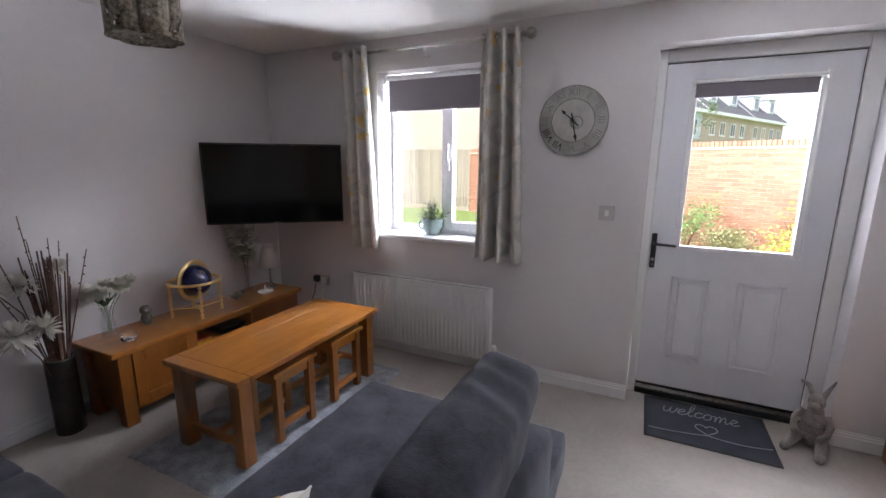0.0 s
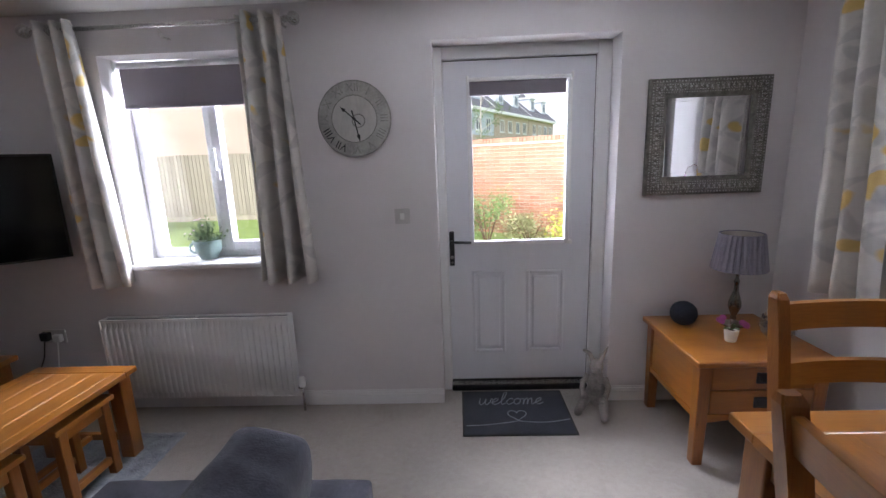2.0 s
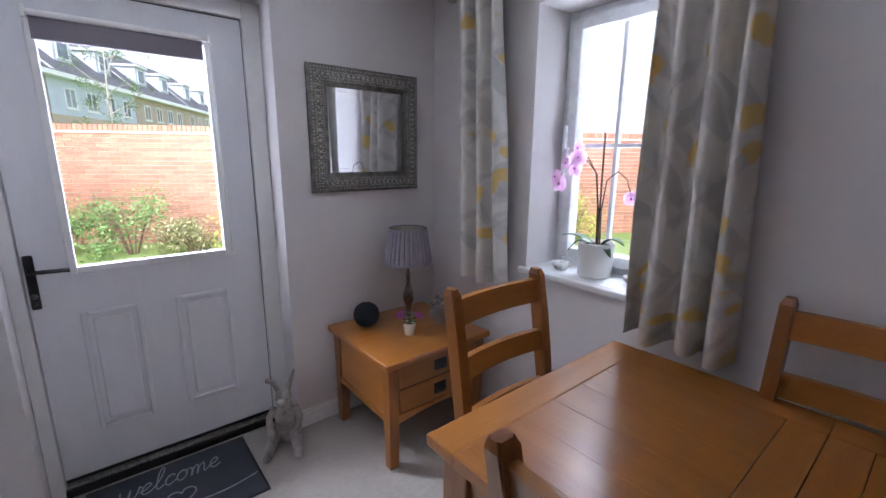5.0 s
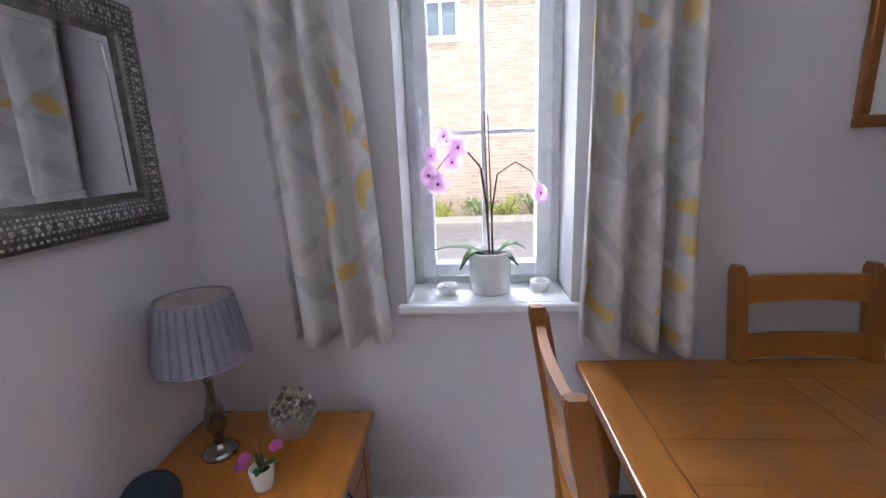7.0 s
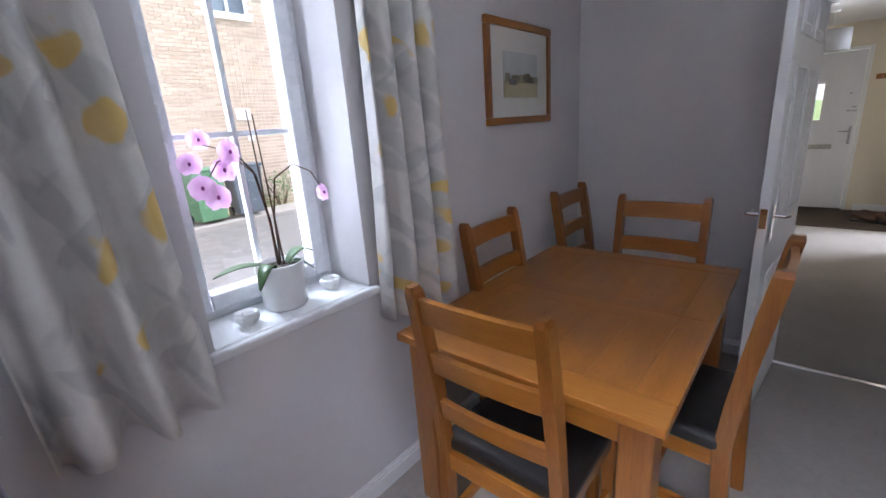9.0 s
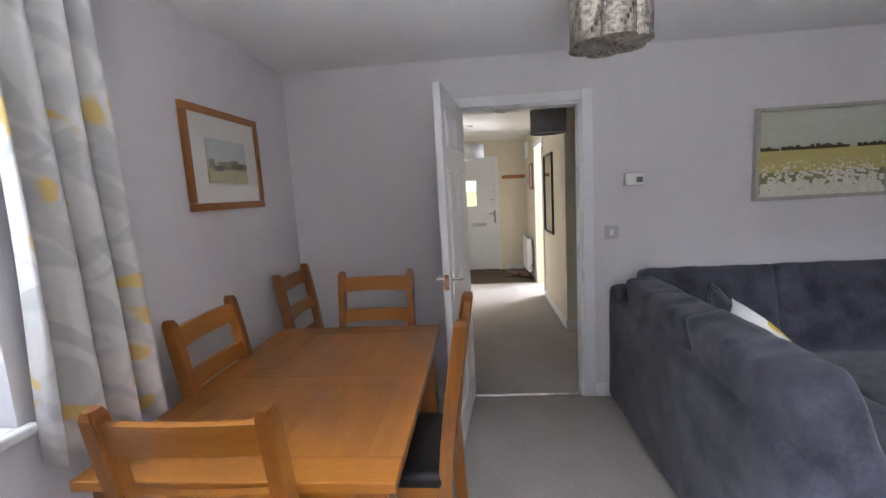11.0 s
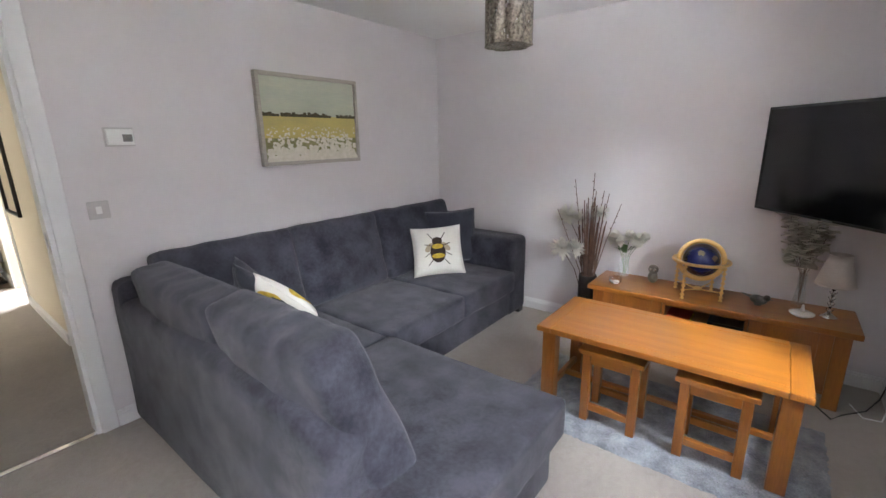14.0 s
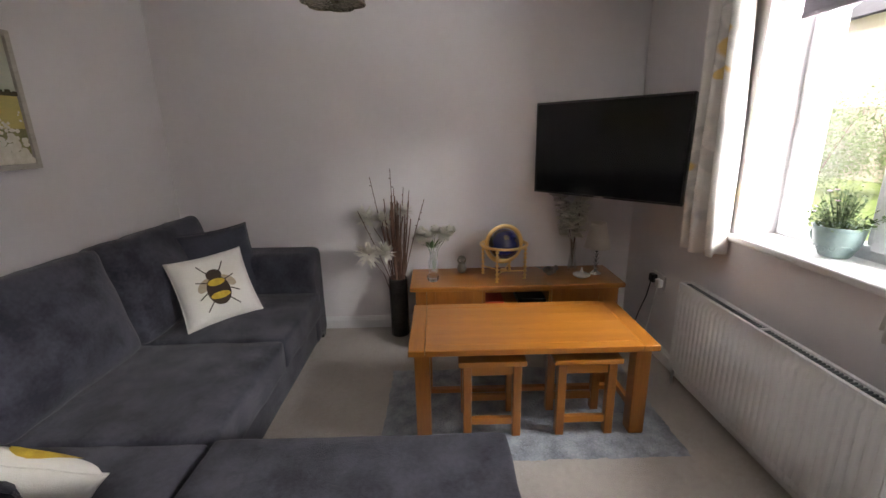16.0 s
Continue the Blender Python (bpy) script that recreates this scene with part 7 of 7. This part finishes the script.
# ---- things in the hall ----
def drum_pendant(m, r=0.155, h=0.20):
    p = thing("drum_pendant", "grey cloth drum pendant lamp", "pendant lamp", "drum lamps of the hall", m)
    ob = part("shade", lathe([(r, 0), (r, h)], 44), SHADE_GREY, p, smooth=True)
    s = ob.modifiers.new("thickness", "SOLIDIFY")
    s.thickness = 0.003
    part("diffuser", lathe([(r - 0.004, 0.012), (0, 0.012)], 44), SHADE_GREY, p)
    part("rim", ring((0, 0, 0), r, 0.003, 44, 6), SHADE_GREY, p)
    part("cord", tube([(0, 0, h * 0.5), (0, 0, H - m.translation.z)], 0.003, 6), PLASTIC, p)
    part("rose", lathe([(0, H - m.translation.z), (0.04, H - m.translation.z), (0.03, H - m.translation.z - 0.02), (0, H - m.translation.z - 0.02)], 20), PLASTIC, p)
    return p


dp = drum_pendant(pose(-0.01, -4.25, 1.92))
copy_thing(dp, pose(0.68, -6.6, 1.90))
for x, y in ((0.36, -5.1), (0.72, -6.1)):
    s = thing("smoke_alarm", "white round smoke alarm on the ceiling", "smoke alarm", "", pose(x, y, H))
    part("base", lathe([(0, 0), (0.062, 0), (0.062, -0.015), (0.05, -0.04), (0, -0.045)], 28), PLASTIC, s, smooth=True)
    part("vent", ring((0, 0, -0.022), 0.058, 0.003, 28, 6), STONE, s)


def framed_on_west(name, label, cat, y0, y1, z0, z1, w, fm, inner):
    c = thing(name, label, cat)
    bm = bmesh.new()
    for r in ((y0, y0 + w, z0, z1), (y1 - w, y1, z0, z1), (y0 + w, y1 - w, z0, z0 + w), (y0 + w, y1 - w, z1 - w, z1)):
        bx(bm, -0.219, -0.195, *r, 0.003)
    part("frame", bm, fm, c)
    part("panel", box(-0.217, -0.207, y0 + w - 0.002, y1 - w + 0.002, z0 + w - 0.002, z1 - w + 0.002, 0), inner, c)


framed_on_west("hall_mirror", "tall hall mirror in a thin black frame", "mirror", -5.86, -5.27, 0.90, 1.835, 0.022, BLACK, MIRROR)
framed_on_west("hall_picture", "small picture in a brown wooden frame", "picture", -7.35, -7.02, 1.42, 1.82, 0.03, OAK_Z, PAPER)
r = thing("peg_rail", "oak coat peg rail on the end wall", "coat rail")
part("rail", box(-0.20, 0.205, -7.998, -7.978, 1.62, 1.68, 0.004), OAK_X, r)
for k in range(4):
    part("peg", tube([(-0.15 + k * 0.1, -7.98, 1.645), (-0.15 + k * 0.1, -7.93, 1.66)], 0.008, 8), OAK_Y, r)
m = thing("entrance_mat", "brown coir mat inside the front door", "door mat")
part("mat", box(-0.19, 1.03, -7.97, -6.87, 0.0, 0.012, 0.004), COIR, m)
bxm = thing("door_chime", "white plastic chime box high on the hall wall", "chime box")
part("case", box(-0.219, -0.16, -7.75, -7.5, 1.93, 2.18, 0.012), PLASTIC, bxm)
part("grille", boxes(*[(-0.1605, -0.1585, -7.72, -7.53, 1.98 + 0.03 * k, 1.99 + 0.03 * k) for k in range(5)]), STONE, bxm)


def shoe(m):
    s = thing("shoe", "brown leather shoe on the entrance mat", "shoe", "shoes by the front door", m)
    part("sole", soft((0, 0, 0.012), (0.045, 0.135, 0.011), 0.01, 0, 2, 0, cuts=7), BLACK, s, smooth=True)
    bm = soft((0, -0.02, 0.055), (0.042, 0.115, 0.036), 0.034, 0.012, 2, 0.002, cuts=9)
    for v in bm.verts:
        v.co.z += 0.03 * max(0, -v.co.y / 0.12)
    part("upper", bm, surf("brown_leather", (0.09, 0.045, 0.028), (0.05, 0.025, 0.016), 20, 0.5, 0.2), s, smooth=True)
    part("laces", boxes(*[(-0.02, 0.02, 0.0 + 0.018 * k, 0.006 + 0.018 * k, 0.094 - 0.005 * k, 0.100 - 0.005 * k) for k in range(4)]), BLACK, s)
    return s


sh = shoe(pose(0.10, -7.25, 0.013, 0, 0, 70))
copy_thing(sh, pose(0.02, -7.40, 0.013, 0, 0, 95))
copy_thing(sh, pose(-0.08, -7.15, 0.013, 0, 0, 40))


# ---- outside ----
GZ = -0.14
structure("ground", boxes((-400, 400, -400, 400, GZ - 0.3, GZ)), GRASS, "lawn and rough grass")
structure("road", boxes((4.6, 9.0, -60, 0.9, GZ, GZ + 0.02)), GRANITE, "pale grey road")
structure("pavement", boxes((9.0, 9.9, -60, 1.0, GZ, GZ + 0.10)), surf("paving", (0.34, 0.31, 0.28), (0.28, 0.26, 0.23), 4, 0.95, 0.3, 60), "concrete pavement with a kerb")
structure("patio", boxes((-2.6, 1.9, 0.36, 1.5, GZ, GZ + 0.04)), surf("patio_slab", (0.40, 0.36, 0.31), (0.33, 0.30, 0.26), 3, 0.95, 0.3, 60), "pale patio slabs")

BL, BH, BD, J = 0.215, 0.065, 0.10, 0.010


def brick_rows(length, courses, keep):
    """Places of the bricks of a wall along local x, in stretcher bond, where keep(x, z) allows."""
    for j in range(courses):
        z = j * (BH + J)
        x = -(BL + J) / 2 if j % 2 else 0.0
        while x < length:
            if keep(x + BL / 2, z + BH / 2):
                yield x, z
            x += BL + J


def joined_bricks(name, spots, mat, parent, depth=0.012):
    vs, fs = [], []
    rng = random.Random(2)
    for x, z in spots:
        k, p = len(vs), depth + rng.uniform(-0.002, 0.002)
        for y in (-p, 0.02):
            vs += [(x, y, z), (x + BL, y, z), (x + BL, y, z + BH), (x, y, z + BH)]
        fs += [(k, k + 1, k + 2, k + 3), (k, k + 4, k + 5, k + 1), (k + 3, k + 2, k + 6, k + 7), (k, k + 3, k + 7, k + 4), (k + 1, k + 5, k + 6, k + 2)]
    me = bpy.data.meshes.new(name)
    me.from_pydata(vs, [], fs)
    me.materials.append(mat)
    ob = new(name, me)
    ob.parent = parent
    return tagged(ob, kind="stuff")


def garden_wall():
    w = thing("garden_wall", "red brick garden wall with a brick-on-edge coping", "wall", "", pose(-5.2, 10.5, GZ, 0, 0, -30))
    length, courses = 17.6, 25
    part("core", box(0, length, 0.001, 0.21, 0, courses * 0.075, 0), MORTAR, w)
    near = lambda x, z: 6.0 < x < 8.9 and z > 0.55
    joined_bricks("far_bricks", [s for s in brick_rows(length, courses, lambda x, z: not near(x, z))], BRICK, w)
    me = bpy.data.meshes.new("brick")
    bm = box(0, BL, -0.012, 0.02, 0, BH, 0.002, 1)
    bm.to_mesh(me)
    bm.free()
    me.materials.append(BRICK_ONE)
    for x, z in brick_rows(length, courses, near):
        ob = new("brick", me)
        ob.parent = w
        ob.matrix_local = Matrix.Translation((x, 0, z))
    zc = courses * 0.075
    part("tile_course", box(0, length, -0.035, 0.245, zc, zc + 0.03, 0.004), MORTAR, w, "pale creasing course")
    vs, fs = [], []
    for i in range(int(length / 0.075)):
        k, x = len(vs), i * 0.075
        for y in (-0.02, 0.23):
            vs += [(x, y, zc + 0.031), (x + 0.065, y, zc + 0.031), (x + 0.065, y, zc + 0.135), (x, y, zc + 0.135)]
        fs += [(k, k + 1, k + 2, k + 3), (k + 4, k + 7, k + 6, k + 5), (k + 3, k + 2, k + 6, k + 7), (k, k + 3, k + 7, k + 4), (k + 1, k + 5, k + 6, k + 2)]
    me = bpy.data.meshes.new("coping")
    me.from_pydata(vs, [], fs)
    me.materials.append(BRICK)
    ob = new("coping", me)
    ob.parent = w
    tagged(ob, kind="stuff")


garden_wall()


def house_window(parent, x0, x1, z0, z1, y=-0.03):
    """A window of a far house, local x along its front."""
    f = new("window")
    f.parent = parent
    bm = bmesh.new()
    frame_bars(bm, x0, x1, z0, z1, y, y + 0.06, 0.07, 0)
    bx(bm, (x0 + x1) / 2 - 0.03, (x0 + x1) / 2 + 0.03, y, y + 0.06, z0 + 0.07, z1 - 0.07, 0)
    part("frame", bm, PVC, f)
    part("glass", box(x0 + 0.06, x1 - 0.06, y + 0.03, y + 0.04, z0 + 0.06, z1 - 0.06, 0), HOUSEPANE, f)
    part("sill", box(x0 - 0.06, x1 + 0.06, y - 0.04, y + 0.06, z0 - 0.07, z0 - 0.005, 0), GLOSS, f)


def brick_house():
    h = thing("brick_house", "pale brick house across the road with small windows", "house", "", pose(10.6, 2.2, GZ, 0, 0, -90))
    length, courses = 13.0, 76
    holes = ((7.05, 7.95, 4.15, 5.15), (2.2, 3.0, 3.9, 4.7))
    part("wall", box(0, length, 0.001, 6.0, 0, courses * 0.075, 0), MORTAR, h)
    joined_bricks("bricks", list(brick_rows(length, courses, lambda x, z: not any(a - 0.1 < x < b + 0.1 and c - 0.03 < z < d + 0.03 for a, b, c, d in holes))), BRICK_TAN, h)
    for a, b, c, d in holes:
        house_window(h, a, b, c, d)
        part("lintel", box(a - 0.15, b + 0.15, -0.02, 0.05, d + 0.04, d + 0.20, 0), MORTAR, h)
    for a, b, c, d in ((7.25, 7.58, 2.02, 2.27), (7.42, 7.58, 1.56, 1.72)):
        bm = box(a, b, -0.035, 0.004, c, d, 0.006)
        for k in range(4):
            bx(bm, a + 0.03, b - 0.03, -0.042, -0.034, c + 0.03 + k * (d - c - 0.05) / 4, c + 0.045 + k * (d - c - 0.05) / 4, 0)
        part("vent", bm, PLASTIC, h, "white wall vent")
    zr = courses * 0.075
    bm = bmesh.new()
    q = [bm.verts.new(p) for p in ((-0.3, -0.4, zr), (length + 0.3, -0.4, zr), (length + 0.3, 3.0, zr + 2.4), (-0.3, 3.0, zr + 2.4), (-0.3, 6.4, zr), (length + 0.3, 6.4, zr))]
    for f in ((0, 1, 2, 3), (3, 2, 5, 4), (0, 3, 4), (1, 5, 2), (0, 4, 5, 1)):
        bm.faces.new([q[i] for i in f])
    part("roof", bm, SLATE, h)
    part("gutter", tube([(-0.3, -0.42, zr - 0.02), (length + 0.3, -0.42, zr - 0.02)], 0.06, 8), BLACK, h)


brick_house()


def wheelie_bin(m, mat, label):
    b = thing("wheelie_bin", label, "bin", "bins by the house", m)
    bm = box(-0.27, 0.27, -0.30, 0.30, 0.06, 0.98, 0.02)
    for v in bm.verts:
        k = 0.82 + 0.18 * v.co.z
        v.co.x, v.co.y = v.co.x * k, v.co.y * k
    part("body", bm, mat, b)
    part("lid", box(-0.29, 0.29, -0.33, 0.33, 0.98, 1.04, 0.02), mat, b)
    part("handle", tube([(0.30, -0.22, 0.97), (0.34, -0.2, 1.0), (0.34, 0.2, 1.0), (0.30, 0.22, 0.97)], 0.015, 8), mat, b)
    for y in (-0.27, 0.27):
        part("wheel", tube([(0.2, y - 0.02, 0.10), (0.2, y + 0.02, 0.10)], 0.10, 16), BLACK, b)
    return b


wheelie_bin(pose(9.45, -3.62, GZ + 0.10, 0, 0, 5), BIN, "green wheelie bin on the pavement")
wheelie_bin(pose(9.45, -4.40, GZ + 0.10, 0, 0, -4), BIN_GREY, "grey-blue wheelie bin on the pavement")


def terrace():
    """A row of houses that runs away from the garden."""
    run = Vector((8.7, 16.0, 0)).normalized()
    ang = math.degrees(math.atan2(run.y, run.x))
    for k in range(4):
        o = Vector((-5.2, 21.5, GZ)) + run * (k * 9.2)
        h = thing("terraced_house", "terraced house with grey-blue render, slate roof and dormers", "house", "houses of the terrace", pose(o.x, o.y, o.z, 0, 0, ang))
        ln, e = 9.1, 5.55
        part("lower_wall", box(0, ln, 0.002, 8, 0, 3.55, 0), RENDER_TAN, h)
        part("upper_wall", box(0, ln, 0.0, 8, 3.55, e, 0), RENDER_BLUE if k == 1 else RENDER_TAN, h)
        part("fascia", box(-0.05, ln + 0.05, -0.42, 0.0, e - 0.05, e + 0.20, 0), GLOSS, h)
        bm = bmesh.new()
        q = [bm.verts.new(p) for p in ((0, -0.40, e + 0.2), (ln, -0.40, e + 0.2), (ln, 4.0, e + 4.0), (0, 4.0, e + 4.0), (0, 8.4, e + 0.2), (ln, 8.4, e + 0.2))]
        for f in ((0, 1, 2, 3), (3, 2, 5, 4), (0, 3, 4), (1, 5, 2)):
            bm.faces.new([q[i] for i in f])
        part("roof", bm, SLATE, h)
        bm = bmesh.new()
        for x in (0.0, ln - 0.14):
            v = [bm.verts.new(p) for p in ((x, -0.42, e + 0.24), (x + 0.14, -0.42, e + 0.24), (x + 0.14, 4.0, e + 4.06), (x, 4.0, e + 4.06))]
            bm.faces.new(v)
        part("verge", bm, GLOSS, h)
        for x in (1.3, 3.3, 5.4, 7.4):
            house_window(h, x, x + 1.0, 3.95, 5.05)
            house_window(h, x, x + 1.0, 1.3, 2.5)
        for x in (1.9, 6.0):
            d = new("dormer")
            d.parent = h
            part("cheeks", box(x, x + 1.6, 0.55, 2.9, e + 0.85, e + 2.35, 0), RENDER_BLUE, d)
            part("dormer_roof", box(x - 0.12, x + 1.72, 0.40, 3.2, e + 2.35, e + 2.50, 0), GLOSS, d)
            bm = bmesh.new()
            frame_bars(bm, x + 0.25, x + 1.35, e + 1.15, e + 2.2, 0.50, 0.56, 0.08, 0)
            part("frame", bm, PVC, d)
            part("glass", box(x + 0.32, x + 1.28, 0.53, 0.545, e + 1.22, e + 2.13, 0), HOUSEPANE, d)


terrace()
h = thing("buff_house", "buff brick house end behind the fence", "house", "", pose(-19, 15.5, GZ, 0, 0, 0))
part("wall", box(0, 15.5, 0, 7, 0, 5.6, 0), RENDER_TAN, h)
bm = bmesh.new()
q = [bm.verts.new(p) for p in ((-0.3, -0.4, 5.6), (15.8, -0.4, 5.6), (15.8, 3.5, 8.4), (-0.3, 3.5, 8.4), (-0.3, 7.4, 5.6), (15.8, 7.4, 5.6))]
for f in ((0, 1, 2, 3), (3, 2, 5, 4), (0, 3, 4), (1, 5, 2)):
    bm.faces.new([q[i] for i in f])
part("roof", bm, SLATE, h)


def fence():
    f = thing("garden_fence", "weathered close-board garden fence", "fence", "", pose(-14.0, 10.6, GZ))
    me = bpy.data.meshes.new("board")
    bm = box(0, 0.105, -0.012, 0.012, 0.15, 2.02, 0.004, 1)
    bm.to_mesh(me)
    bm.free()
    me.materials.append(FENCE)
    rng = random.Random(9)
    for i in range(78):
        ob = new("board", me)
        ob.parent = f
        ob.matrix_local = pose(0.115 * i, rng.uniform(-0.006, 0.006), rng.uniform(-0.012, 0.012))
    for z in (0.35, 1.0, 1.7):
        part("rail", box(0, 8.97, 0.013, 0.07, z, z + 0.09, 0.004), FENCE, f)
    for i in range(5):
        part("post", box(i * 2.2, i * 2.2 + 0.10, 0.07, 0.17, 0, 2.05, 0.004), FENCE, f)
    part("gravel_board", box(0, 8.97, -0.012, 0.012, 0, 0.148, 0.004), FENCE, f)


fence()


def shrub(x, y, size, count, leaf, mat, seed, label):
    s = thing("shrub", label, "shrub", "", pose(x, y, GZ))
    rng = random.Random(seed)
    bm = bmesh.new()
    for _ in range(8):
        a = rng.uniform(0, 6.28)
        tube([(0.06 * math.cos(a), 0.06 * math.sin(a), 0), (size[0] * 0.3 * math.cos(a), size[1] * 0.3 * math.sin(a), size[2] * 0.45), (size[0] * 0.6 * math.cos(a), size[1] * 0.6 * math.sin(a), size[2] * 0.9)], 0.014, 5, bm, 0.005)
    part("branches", bm, TWIG, s)
    tagged(part("foliage", leaf_cloud((0, 0, size[2] * 0.12), size, count, leaf, seed), mat, s), kind="stuff")


for k in range(13):                     # a bed along the foot of the garden wall
    t = 3.6 + k * 0.92
    x, y = -5.2 + 0.866 * t - 0.42, 10.5 - 0.5 * t - 0.73
    rk = random.Random(50 + k)
    mt, nm = ((BUSH, "green leafy garden shrub"), (BUSH_RED, "russet garden shrub"), (BUSH_LIME, "lime-green garden shrub"))[(0, 1, 2, 0, 0, 1, 2, 2, 0, 2, 2, 0, 2)[k]]
    shrub(x, y, (0.58, 0.45, rk.uniform(0.45, 0.85)), 2000, 0.055, mt, 60 + k, nm + " against the brick wall")
for k, (x, y) in enumerate(((-10.0, 7.4), (-8.7, 8.3), (-11.2, 6.0), (-12.0, 4.4))):
    shrub(x, y, (1.1, 1.0, 1.9), 5200, 0.075, BUSH_SOFT, 90 + k, "tall green hedge shrub at the edge of the lawn")
for k in range(6):
    shrub(10.25, -2.4 + k * 0.62 + (0.2 if k > 2 else 0), (0.35, 0.40, 0.42), 500, 0.06, BUSH_LIME if k % 2 else BUSH, 110 + k, "low green shrub at the foot of the house")
shrub(10.25, -5.6, (0.35, 0.6, 0.75), 600, 0.06, BUSH, 130, "low green shrub at the foot of the house")


def young_tree(x, y):
    t = thing("young_tree", "slim young tree with sparse pale leaves beyond the wall", "tree", "", pose(x, y, GZ))
    rng = random.Random(77)
    bm = tube([(0, 0, 0), (0.03, 0.02, 1.5), (-0.02, 0.0, 2.8), (0.03, 0.0, 4.1)], 0.045, 8, None, 0.012)
    ends = []
    for k in range(16):
        z = 1.7 + k * 0.15
        a = k * 2.4
        e = Vector((math.cos(a) * rng.uniform(0.4, 0.85), math.sin(a) * rng.uniform(0.4, 0.85), z + rng.uniform(0.2, 0.6)))
        tube([(0, 0, z), (e.x * 0.5, e.y * 0.5, z + 0.2), e], 0.014, 5, bm, 0.005)
        ends.append(e)
    part("trunk", bm, STONE_PALE, t)
    lf = bmesh.new()
    for e in ends:
        leaf_cloud(e - Vector((0, 0, 0.1)), (0.26, 0.26, 0.26), 130, 0.05, int(e.z * 1000), lf)
    tagged(part("crown", lf, LEAF_PALE, t), kind="stuff")


young_tree(0.9, 11.2)
